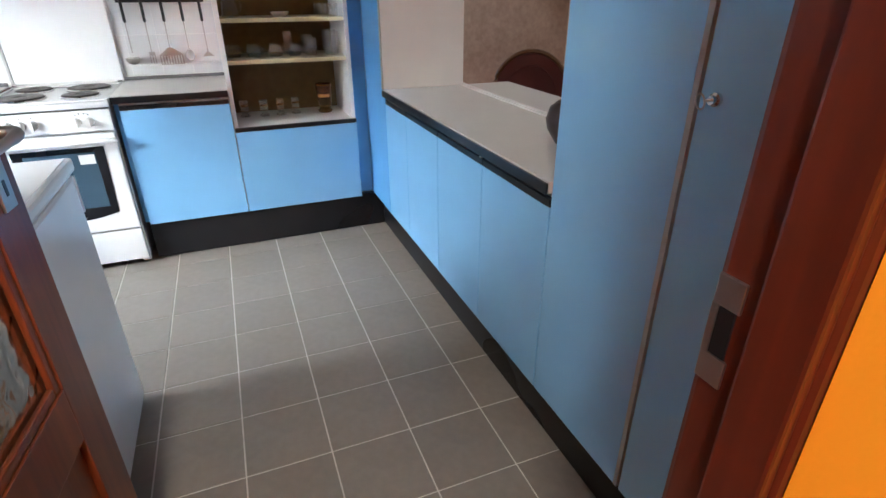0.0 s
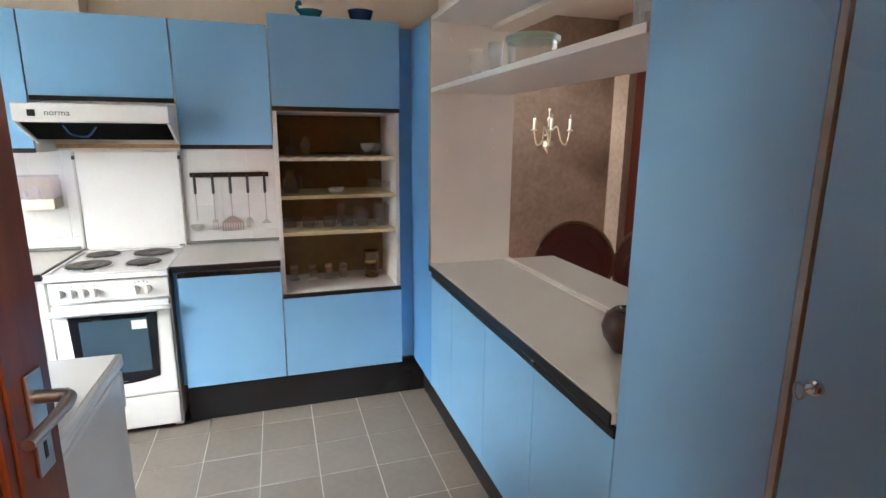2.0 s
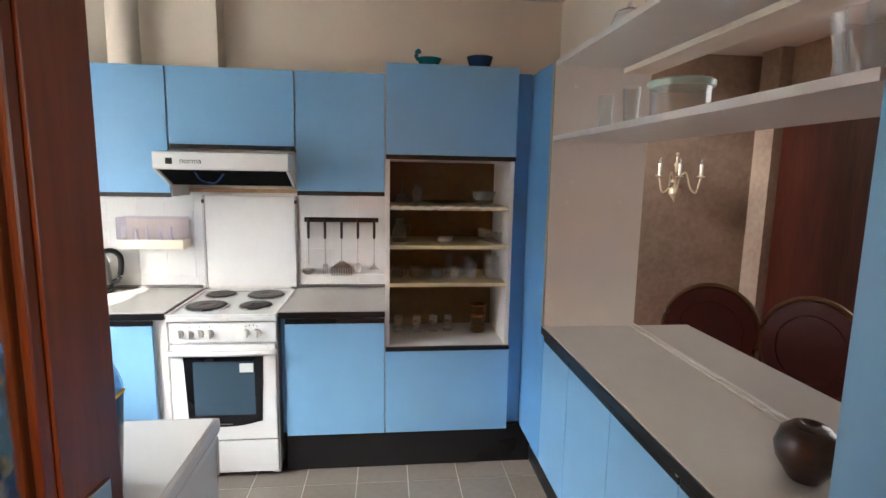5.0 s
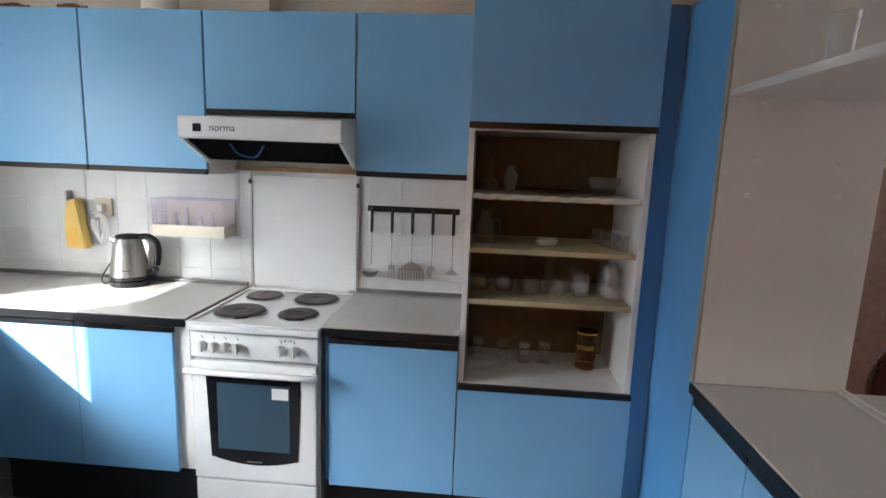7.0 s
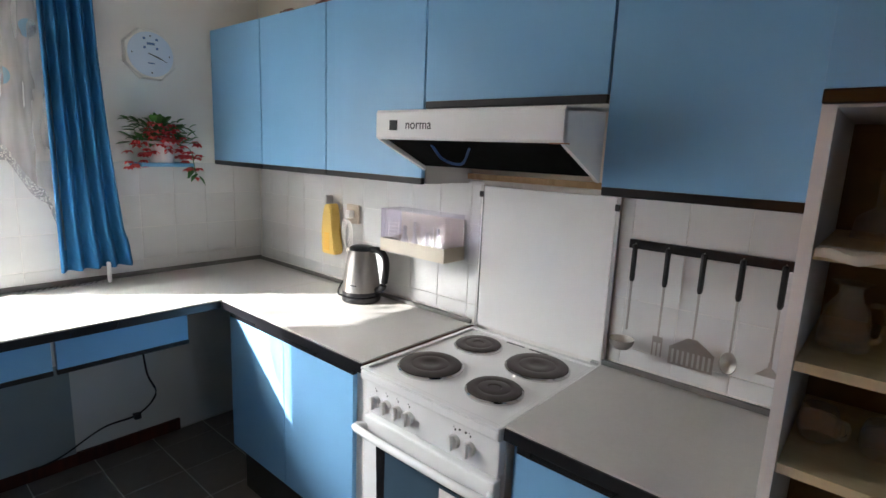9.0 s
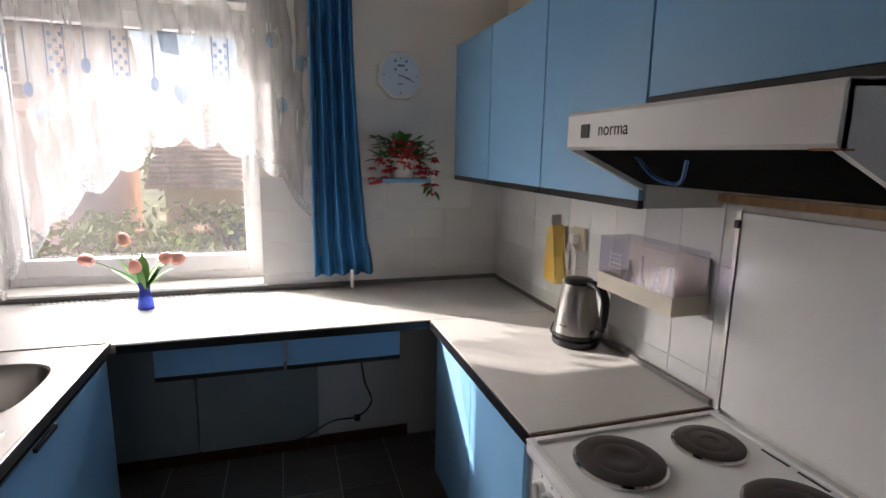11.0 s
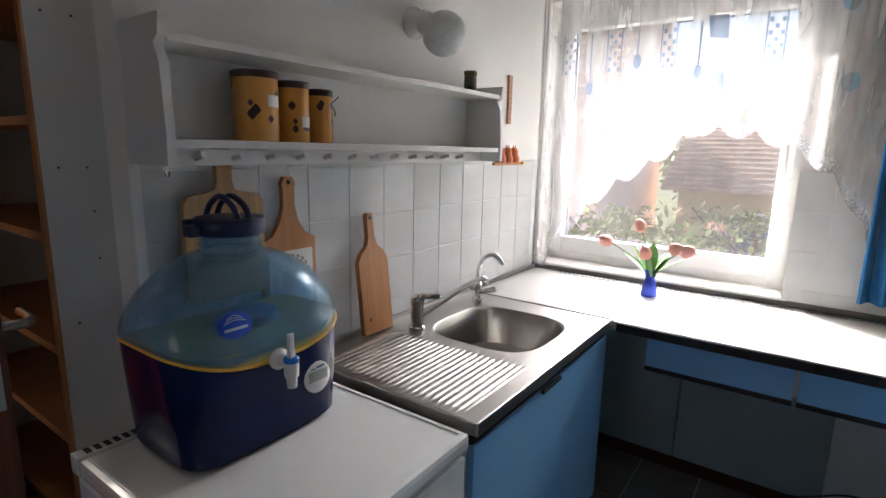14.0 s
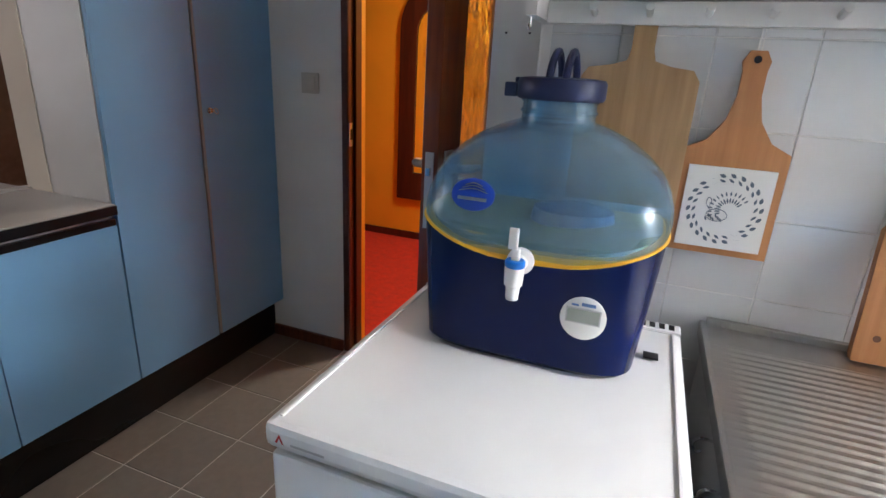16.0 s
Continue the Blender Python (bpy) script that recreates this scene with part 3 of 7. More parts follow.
def cooker():
    c = thing("cooker", (-0.727, 2.93, 0), "white four-plate electric cooker with a dark glass oven door", "cooker")
    boxes("body", [(-0.243, 0.243, -0.235, 0.268, 0.03, 0.795)], ENAMEL, c, bevel=0.004)
    bm = bmesh.new()
    w, y0, y1 = 0.25, -0.285, 0.258
    box(bm, -w, w, y0, y1, 0.797, 0.826, bevel=0.008)
    hob = part("hob", bm, ENAMEL, c)
    bm = bmesh.new()
    for a in ((-w, w, y0, y0 + 0.02), (-w, w, y1 - 0.022, y1), (-w, -w + 0.016, y0 + 0.02, y1 - 0.022), (w - 0.016, w, y0 + 0.02, y1 - 0.022)):
        box(bm, *a, 0.8265, 0.834, bevel=0.003)
    part("hob_rim", bm, ENAMEL, hob)
    for x, y, r in ((-0.115, -0.125, 0.094), (0.118, 0.105, 0.094), (-0.118, 0.118, 0.076), (0.118, -0.12, 0.076)):
        bm = bmesh.new()
        lathe(bm, [(r + 0.006, 0.827), (r + 0.006, 0.832), (r + 0.001, 0.835), (r + 0.001, 0.828)], (x, y, 0), 40, cap=False)
        ring = part("plate_ring", bm, CHROME, c, smooth=True)
        bm = bmesh.new()
        lathe(bm, [(r, 0.828), (r, 0.838), (r - 0.004, 0.841), (r * 0.62, 0.841), (r * 0.6, 0.8402), (r * 0.58, 0.841), (r * 0.28, 0.841), (r * 0.24, 0.8385), (0.002, 0.8385)], (x, y, 0), 40)
        part("hot_plate", bm, IRON, c, "dark cast-iron hot plate", smooth=True)
    boxes("hob_slot", [(a, a + 0.07, y1 - 0.035, y1 - 0.028, 0.8262, 0.8275) for a in (-0.075, 0.015)], BLACK, c)
    for a in (-0.235, 0.235):
        boxes("splash_hinge", [(a - 0.012, a + 0.012, y1 - 0.012, y1 + 0.004, 0.834, 0.844)], CHROME, c, bevel=0.002)
    f = -0.255
    boxes("control_panel", [(-0.243, 0.243, f - 0.012, f + 0.018, 0.692, 0.790)], ENAMEL, c, bevel=0.004)
    for x in (-0.195, -0.150, -0.105, -0.060, 0.105, 0.155):
        bm = bmesh.new()
        disc(bm, 0.019, f - 0.026, f - 0.012, (x, 0.738), 24)
        k = part("knob", bm, PLASTICWHITE, c, smooth=True)
        boxes("grip", [(x - 0.005, x + 0.005, f - 0.037, f - 0.025, 0.718, 0.758)], PLASTICWHITE, k, bevel=0.002)
        boxes("mark", [(x - 0.002, x + 0.002, f - 0.0126, f - 0.0118, 0.766, 0.772), (x - 0.006, x - 0.004, f - 0.0126, f - 0.0118, 0.774, 0.777)], INK, k)
    for x in (0.12, 0.14):
        bm = bmesh.new()
        disc(bm, 0.003, f - 0.0135, f - 0.0118, (x, 0.774), 10)
        part("indicator", bm, INK, c)
    d = boxes("oven_door", [(-0.240, 0.240, f - 0.022, f + 0.012, 0.205, 0.682)], ENAMEL, c, bevel=0.007)
    bm = bmesh.new()
    box(bm, -0.182, 0.182, f - 0.0245, f - 0.0215, 0.300, 0.625)
    for v in bm.verts:
        if v.co.z < 0.4:
            v.co.x *= 0.93
    part("window_border", bm, BLACK, d, "black glass border")
    bm = bmesh.new()
    n = 12
    for k in range(n):
        a, b = -0.168 + 0.336 * k / n, -0.168 + 0.336 * (k + 1) / n
        za, zb = 0.275 + 0.027 * (a / 0.168) ** 2, 0.275 + 0.027 * (b / 0.168) ** 2
        bm.faces.new([bm.verts.new(q) for q in ((a, f - 0.0246, za), (b, f - 0.0246, zb), (b, f - 0.0246, 0.305), (a, f - 0.0246, 0.305))])
    part("window_border_foot", bm, BLACK, d)
    boxes("oven_window", [(-0.140, 0.140, f - 0.0262, f - 0.0248, 0.335, 0.602)], OVENGLASS, d, "dark blue-grey oven glass", bevel=0.0005)
    boxes("sticker", [(0.072, 0.135, f - 0.0270, f - 0.0263, 0.548, 0.592)], PLASTICWHITE, d, "white paper sticker")
    boxes("badge", [(-0.03, 0.03, f - 0.0256, f - 0.0247, 0.286, 0.290)], ALU, d)
    bm = bmesh.new()
    tube(bm, smooth_path([(-0.232, f - 0.02, 0.648), (-0.228, f - 0.058, 0.654), (0.0, f - 0.064, 0.655), (0.228, f - 0.058, 0.654), (0.232, f - 0.02, 0.648)], 5), 0.012, 10)
    part("handle", bm, ENAMEL, d, "white bar handle", smooth=True)
    boxes("drawer_front", [(-0.240, 0.240, f - 0.016, f + 0.012, 0.030, 0.198)], ENAMEL, c, bevel=0.007)
    for x in (-0.22, 0.22):
        boxes("foot", [(x - 0.02, x + 0.02, -0.23, -0.19, 0.0, 0.032)], ENAMEL, c, bevel=0.004)


cooker()
c = thing("splash_lid", (-0.716, 3.192, 0.842), "raised white enamel cooker lid against the tiles", "cooker lid")
boxes("lid", [(-0.242, 0.242, -0.006, 0.004, 0.004, 0.515)], ENAMEL, c, bevel=0.003)
boxes("side_strip", [(-0.255, -0.244, -0.008, 0.006, 0, 0.517)], ALU, c, "grey metal side strip", bevel=0.001)
boxes("side_strip", [(0.244, 0.255, -0.008, 0.006, 0, 0.517)], ALU, c, bevel=0.001)
for x in (-0.248, 0.248):
    boxes("rubber_stop", [(x - 0.007, x + 0.007, -0.016, -0.0085, 0.475, 0.495)], BLACK, c, bevel=0.002)

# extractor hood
# one matt near-black colour for the hood's underside, varied at random
HOODDARK = mat("near_black_filter", (0.004, 0.004, 0.004), 0.9, spec=0.05, vary=0.4, scale=30)
RUST = mat("rusty_edge", (0.30, 0.14, 0.05), 0.7, vary=0.3, scale=60)
BLUECABLE = mat("blue_cable", (0.01, 0.06, 0.20), 0.5)
c = thing("extractor_hood", (-0.7265, 2.960, 1.491), "white slanted extractor hood with rusty corners over the cooker", "extractor hood")
hx = 0.302
bm = bmesh.new()
# a slanted tray, open below
prof = [(-0.215, 0.005), (-0.222, 0.012), (-0.222, 0.078), (-0.216, 0.086), (0.0, 0.098), (0.0, 0.090), (-0.205, 0.076), (-0.205, 0.005)]
ring0 = [bm.verts.new((-hx, y, z)) for y, z in prof]
ring1 = [bm.verts.new((hx, y, z)) for y, z in prof]
for k in range(len(prof)):
    bm.faces.new((ring0[k], ring1[k], ring1[(k + 1) % len(prof)], ring0[(k + 1) % len(prof)]))
bm.faces.new(ring0), bm.faces.new(list(reversed(ring1)))
part("front", bm, ENAMEL, c)
for s in (-1, 1):
    bm = bmesh.new()
    pr = [(-0.214, 0.004), (-0.214, 0.084), (-0.016, 0.094), (-0.016, -0.085)]
    a = [bm.verts.new((s * (hx - 0.010), y, z)) for y, z in pr]
    b = [bm.verts.new((s * hx, y, z)) for y, z in pr]
    for k in range(4):
        bm.faces.new((a[k], b[k], b[(k + 1) % 4], a[(k + 1) % 4]))
    bm.faces.new(a), bm.faces.new(list(reversed(b)))
    part("side", bm, ENAMEL, c)
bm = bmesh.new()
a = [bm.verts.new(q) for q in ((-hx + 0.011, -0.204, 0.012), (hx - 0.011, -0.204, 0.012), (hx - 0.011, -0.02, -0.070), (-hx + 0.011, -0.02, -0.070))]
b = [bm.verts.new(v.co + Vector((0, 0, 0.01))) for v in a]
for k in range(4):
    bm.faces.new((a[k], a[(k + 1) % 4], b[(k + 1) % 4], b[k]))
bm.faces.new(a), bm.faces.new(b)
part("filter", bm, HOODDARK, c, "near-black filter mesh")
boxes("switch", [(-0.245, -0.215, -0.2245, -0.2215, 0.030, 0.058)], BLACK, c, "small black rocker switch", bevel=0.001)
boxes("rust", [(0.27, 0.308, -0.2225, -0.200, 0.0035, 0.006)], RUST, c)
text("lettering", "norma", 0.037, pose(-0.135, -0.2224, 0.045, 90, 0, 0), INK, c, "black lettering")
bm = bmesh.new()
tube(bm, smooth_path([(-0.14, -0.16, -0.005), (-0.12, -0.13, -0.045), (-0.06, -0.12, -0.055), (-0.01, -0.15, -0.01)], 6), 0.004, 6)
part("cable", bm, BLUECABLE, c, "blue cable", smooth=True)
structure(boxes("wall_batten", [(-1.03, -0.425, YN - 0.03, YN - 0.014, 1.376, 1.396)], PALEWOOD), "bare wooden batten under the hood")

# utensil rail
c = thing("utensil_rail", (-0.216, 3.185, 1.22), "black utensil rail fixed to the tiles", "utensil rail")
boxes("rail", [(-0.207, 0.207, -0.004, 0.008, -0.004, 0.022)], BLACK, c, bevel=0.002)
for k in range(5):
    x = -0.183 + k * 0.0915
    bm = bmesh.new()
    tube(bm, [(x, -0.004, 0.010), (x, -0.016, 0.008), (x, -0.018, 0.014)], 0.002, 6)
    part("hook", bm, CHROME, c)


def utensil(kind, x, label):
    u = thing(kind, (x, 3.166, 1.232), label, kind.replace("_", " "), "utensils on the rail")
    bm = bmesh.new()
    tube(bm, [(0, 0, 0), (0, 0, -0.004), (0, 0, -0.10), (0, 0, -0.108)], [0.004, 0.0075, 0.0075, 0.005], 8)
    part("handle", bm, BLACK, u, "black plastic handle", smooth=True)
    bm = bmesh.new()
    tube(bm, [(0, 0, -0.106), (0, 0.001, -0.255)], [0.0035, 0.003], 6)
    part("shaft", bm, STEEL, u)
    bm = bmesh.new()
    if kind == "ladle":
        lathe(bm, [(0.004, -0.022), (0.022, -0.016), (0.034, 0.0), (0.036, 0.012), (0.034, 0.012), (0.032, 0.001), (0.02, -0.014), (0.003, -0.019)], (0, -0.028, -0.288), 24, cap=True)
    elif kind == "serving_spoon":
        lathe(bm, [(0.003, -0.006), (0.016, -0.004), (0.024, 0.003), (0.022, 0.004), (0.014, -0.001), (0.002, -0.004)], seg=20)
        bmesh.ops.transform(bm, matrix=pose(0, -0.004, -0.275, 85, 0, 0) @ Matrix.Diagonal((0.9, 1.25, 1, 1)), verts=bm.verts)
    elif kind == "spatula":
        for k in range(9):
            box(bm, -0.058 + k * 0.0135, -0.051 + k * 0.0135, -0.002, 0.0, -0.315, -0.275)
        box(bm, -0.058, 0.0575, -0.002, 0.0, -0.275, -0.268)
        box(bm, -0.058, 0.0575, -0.002, 0.0, -0.320, -0.315)
        vs = [bm.verts.new(q) for q in ((-0.055, 0, -0.268), (0.055, 0, -0.268), (0.012, 0, -0.235), (-0.012, 0, -0.235), (-0.055, -0.002, -0.268), (0.055, -0.002, -0.268), (0.012, -0.002, -0.235), (-0.012, -0.002, -0.235))]
        for f in ((0, 1, 2, 3), (7, 6, 5, 4), (0, 4, 5, 1), (1, 5, 6, 2), (2, 6, 7, 3), (3, 7, 4, 0)):
            bm.faces.new([vs[i] for i in f])
    elif kind == "meat_fork":
        box(bm, -0.014, 0.014, -0.002, 0.0, -0.270, -0.252)
        for k in (-0.014, -0.002, 0.010):
            box(bm, k, k + 0.004, -0.002, 0.0, -0.310, -0.270)
    else:
        box(bm, -0.004, 0.004, -0.002, 0.0, -0.262, -0.245)
        vs = [bm.verts.new(q) for q in ((-0.006, 0, -0.262), (0.006, 0, -0.262), (0.03, 0, -0.285), (-0.03, 0, -0.285), (-0.006, -0.002, -0.262), (0.006, -0.002, -0.262), (0.03, -0.002, -0.285), (-0.03, -0.002, -0.285))]
        for f in ((0, 1, 2, 3), (7, 6, 5, 4), (0, 4, 5, 1), (1, 5, 6, 2), (2, 6, 7, 3), (3, 7, 4, 0)):
            bm.faces.new([vs[i] for i in f])
    part("head", bm, STEEL, u, smooth=kind in ("ladle", "serving_spoon"))


for k, (kind, lab) in enumerate((("ladle", "steel soup ladle with a black handle"), ("meat_fork", "steel meat fork with a black handle"), ("spatula", "wide slotted steel spatula with a black handle"),
                                 ("serving_spoon", "steel serving spoon with a black handle"), ("cake_lifter", "small steel lifter with a black handle"))):
    utensil(kind, -0.399 + k * 0.0915, lab)

# kettle
c = thing("kettle", (-1.495, 3.085, CT + 0.001), "brushed steel electric kettle with a black handle on its base", "kettle", rz=12)
bm = bmesh.new()
lathe(bm, [(0.078, 0), (0.082, 0.006), (0.081, 0.022), (0.075, 0.026)], seg=32)
part("base", bm, BLACK, c, "black power base", smooth=True)
bm = bmesh.new()
lathe(bm, [(0.073, 0.027), (0.079, 0.030), (0.079, 0.045)], seg=32)
part("bottom_ring", bm, BLACK, c, smooth=True)
bm = bmesh.new()
lathe(bm, [(0.0785, 0.045), (0.078, 0.055), (0.073, 0.11), (0.062, 0.175), (0.054, 0.208), (0.051, 0.214)], seg=40)
part("jug", bm, STEEL, c, "brushed steel jug", smooth=True)
bm = bmesh.new()
lathe(bm, [(0.051, 0.214), (0.052, 0.222), (0.044, 0.230), (0.012, 0.235), (0.002, 0.235)], seg=32)
part("lid", bm, BLACK, c, "black lid", smooth=True)
bm = bmesh.new()
tube(bm, smooth_path([(0.046, 0, 0.220), (0.088, 0, 0.220), (0.120, 0, 0.190), (0.122, 0, 0.13), (0.108, 0, 0.07), (0.078, 0, 0.052)], 5), 0.0145, 10)
part("handle", bm, BLACK, c, "curved black handle", smooth=True)
bm = bmesh.new()
tube(bm, [(-0.046, 0, 0.192), (-0.076, 0, 0.210)], [0.018, 0.006], 10)
part("spout", bm, STEEL, c, smooth=True)
boxes("badge", [(-0.0, 0.03, -0.0785, -0.0740, 0.075, 0.078)], INK, c)
bm = bmesh.new()
tube(bm, smooth_path([(-0.070, 0.02, 0.01), (-0.10, -0.02, 0.008), (-0.12, 0.0, 0.03), (-0.085, 0.02, 0.10), (-0.075, 0.02, 0.105)], 5), 0.004, 6)
part("cord", bm, BLACK, c, "black cord", smooth=True)

# yellow stick mixer and socket
MIXYELLOW = mat("yellowed_plastic", (0.72, 0.50, 0.13), 0.4, vary=0.06)
c = thing("hand_mixer", (-1.785, 3.150, 0.985), "yellow plastic hand mixer hanging on a wall bracket", "hand mixer")
bm = bmesh.new()
pr = [(-0.048, 0.0), (-0.052, 0.10), (-0.040, 0.165), (-0.030, 0.225), (0.012, 0.232), (0.022, 0.20), (0.022, 0.11), (0.050, 0.02), (0.045, 0.0)]
a = [bm.verts.new((x, -0.022, z)) for x, z in pr]
b = [bm.verts.new((x, 0.030, z)) for x, z in pr]
for k in range(len(pr)):
    bm.faces.new((a[k], a[(k + 1) % len(pr)], b[(k + 1) % len(pr)], b[k]))
bm.faces.new(list(reversed(a))), bm.faces.new(b)
bmesh.ops.bevel(bm, geom=list(bm.edges), offset=0.006, segments=2, affect="EDGES")
part("body", bm, MIXYELLOW, c)
boxes("grille", [(-0.022, 0.012, -0.0245, -0.0225, 0.02 + k * 0.012, 0.026 + k * 0.012) for k in range(7)], YELLOW, c)
boxes("bracket", [(-0.058, -0.050, 0.005, 0.045, 0.17, 0.265)], ALU, c, "metal wall bracket", bevel=0.001)
c = thing("wall_socket", (-1.675, YN - 0.016, 1.175), "cream wall socket with a plug in it", "wall socket")
boxes("plate", [(-0.040, 0.040, -0.012, 0.0, -0.04, 0.045)], mat("cream_plastic", (0.55, 0.48, 0.38), 0.4), c, bevel=0.003)
boxes("plug", [(-0.015, 0.015, -0.042, -0.012, -0.015, 0.02)], PLASTICWHITE, c, "white plug", bevel=0.006)
for q in range(4):
    bm = bmesh.new()
    pts = []
    for k in range(22):
        a = 2 * math.pi * k / 21
        pts.append((-1.700 + q * 0.012 + 0.026 * math.cos(a + q), YN - 0.045 - 0.004 * q, 1.100 - 0.008 * q + (0.055 + 0.006 * q) * math.sin(a + q)))
    tube(bm, pts, 0.0035, 6)
    if q == 0:
        cord = thing("power_cord", (0, 0, 0), "coiled white cord hanging from the socket", "cord")
        cord.location = (-1.69, YN - 0.05, 1.04)
    bmesh.ops.translate(bm, vec=-Vector(cord.location), verts=bm.verts)
    part("loop", bm, PLASTICWHITE, cord, smooth=True)

# wall organiser with a clear lilac lid
LILAC = tinted_plastic("clear_lilac_plastic", (0.93, 0.91, 0.96), 0.03, 0.06)
c = thing("wall_organiser", (-1.205, YN - 0.016, 1.074), "cream wall box with a clear lilac lid holding mixer attachments", "wall organiser")
CREAMP = mat("cream_box_plastic", (0.72, 0.66, 0.54), 0.4, vary=0.03)
boxes("tray", [(-0.167, 0.167, -0.118, -0.114, 0, 0.052), (-0.167, 0.167, -0.114, 0, 0, 0.004), (-0.167, -0.163, -0.114, 0, 0.004, 0.052), (0.163, 0.167, -0.114, 0, 0.004, 0.052)], CREAMP, c, bevel=0.001)
boxes("back_plate", [(-0.163, 0.163, -0.006, 0, 0.004, 0.15)], CREAMP, c)
for nm, r in (("front_pane", (-0.166, 0.166, -0.1175, -0.1155, 0.053, 0.168)), ("lid_pane", (-0.166, 0.166, -0.1150, -0.002, 0.166, 0.168)), ("side_pane", (-0.166, -0.164, -0.1150, -0.008, 0.053, 0.1655)), ("side_pane", (0.164, 0.166, -0.1150, -0.008, 0.053, 0.1655))):
    o = boxes(nm, [r], LILAC, c)
    o.visible_shadow = False
for x, h, r in ((-0.09, 0.10, 0.016), (-0.035, 0.12, 0.013), (0.03, 0.085, 0.017), (0.085, 0.11, 0.015)):
    bm = bmesh.new()
    lathe(bm, [(r, 0.005), (r, 0.05), (r * 0.5, 0.062), (r * 0.45, h), (r * 0.2, h + 0.004)], (x, -0.06, 0), 16)
    part("attachment", bm, PLASTICWHITE, c, "white plastic attachment", smooth=True)
for x in (-0.125, 0.055):
    bm = bmesh.new()
    for k in range(5):
        box(bm, x - 0.025, x + 0.03, -0.09, -0.088, 0.055 + k * 0.014, 0.058 + k * 0.014)
    box(bm, x - 0.027, x - 0.024, -0.09, -0.088, 0.05, 0.12)
    box(bm, x + 0.029, x + 0.032, -0.09, -0.088, 0.05, 0.12)
    part("wire_rack", bm, PLASTICWHITE, c)
# bright haze over the view is put into the pane as a translucent film
HAZYGLASS = bpy.data.materials.new("hazy_window_glass")
HAZYGLASS.use_nodes = True
n_, l_ = HAZYGLASS.node_tree.nodes, HAZYGLASS.node_tree.links
haze, film, dn, dr = n_.new("ShaderNodeBsdfTranslucent"), n_.new("ShaderNodeMixShader"), n_.new("ShaderNodeTexNoise"), n_.new("ShaderNodeMapRange")
base = n_["Principled BSDF"]
base.inputs["Transmission Weight"].default_value, base.inputs["Roughness"].default_value, base.inputs["Base Color"].default_value = 1.0, 0.0, (0.97, 0.98, 0.98, 1)
haze.inputs[0].default_value = (0.85, 0.83, 0.80, 1)
dn.inputs["Scale"].default_value = 3.0
dr.inputs[1].default_value, dr.inputs[2].default_value, dr.inputs[3].default_value, dr.inputs[4].default_value = 0.3, 0.7, 0.018, 0.032
l_.new(dn.outputs[0], dr.inputs[0]), l_.new(dr.outputs[0], film.inputs[0]), l_.new(base.outputs[0], film.inputs[1])
l_.new(haze.outputs[0], film.inputs[2]), l_.new(film.outputs[0], n_["Material Output"].inputs[0])



# window, in its opening
def window():
    w = structure(new("window_1"), "white plastic window behind a sheer lace curtain")
    y0, y1, z0, z1 = WIN
    x0, x1 = -2.72, -2.62
    fw = 0.045
    for nm, r in (("frame_side", (x0, x1, y0, y0 + fw, z0, z1)), ("frame_side", (x0, x1, y1 - fw - 0.02, y1, z0, z1)), ("frame_head", (x0, x1, y0 + fw, y1 - fw - 0.02, z1 - fw, z1)), ("frame_foot", (x0, x1, y0 + fw, y1 - fw - 0.02, z0, z0 + fw))):
        boxes(nm, [r], PVC, w, bevel=0.003)
    a0, a1, b0, b1 = y0 + 0.03, y1 - 0.055, z0 + 0.038, z1 - 0.04
    p0, p1, q0, q1 = 1.037, 1.942, 0.993, 1.994
    for nm, r in (("sash_side", (x0 + 0.02, x1 + 0.012, a0, p0, b0, b1)), ("sash_side", (x0 + 0.02, x1 + 0.012, p1, a1, b0, b1)), ("sash_head", (x0 + 0.02, x1 + 0.012, p0, p1, q1, b1)), ("sash_foot", (x0 + 0.02, x1 + 0.012, p0, p1, b0, q0))):
        boxes(nm, [r], PVC, w, bevel=0.006)
    boxes("gasket", [(-2.668, -2.660, p0, p0 + 0.004, q0, q1), (-2.668, -2.660, p1 - 0.004, p1, q0, q1), (-2.668, -2.660, p0 + 0.004, p1 - 0.004, q0, q0 + 0.004), (-2.668, -2.660, p0 + 0.004, p1 - 0.004, q1 - 0.004, q1)], BLACK, w)
    pane = boxes("pane", [(-2.676, -2.670, p0 - 0.004, p1 + 0.004, q0 - 0.004, q1 + 0.004)], HAZYGLASS, w, "clear window pane")
    pane.visible_shadow = False
    bm = bmesh.new()
    box(bm, x1 + 0.012, x1 + 0.03, 1.975, 1.995, 1.42, 1.48, bevel=0.003)
    box(bm, x1 + 0.028, x1 + 0.045, 1.978, 1.992, 1.34, 1.47, bevel=0.004)
    part("window_handle", bm, PVC, w)
    boxes("window_sill", [(x1, XW + 0.012, y0 - 0.01, y1 + 0.02, z0 - 0.028, z0 - 0.002)], PVC, w, bevel=0.004)


window()
structure(boxes("baseboard", [(XW + 0.001, XW + 0.014, YS + 0.03, YF + 0.03, 0.0, 0.062)], FRAMEWOOD, bevel=0.002), "low dark brown baseboard under the window")
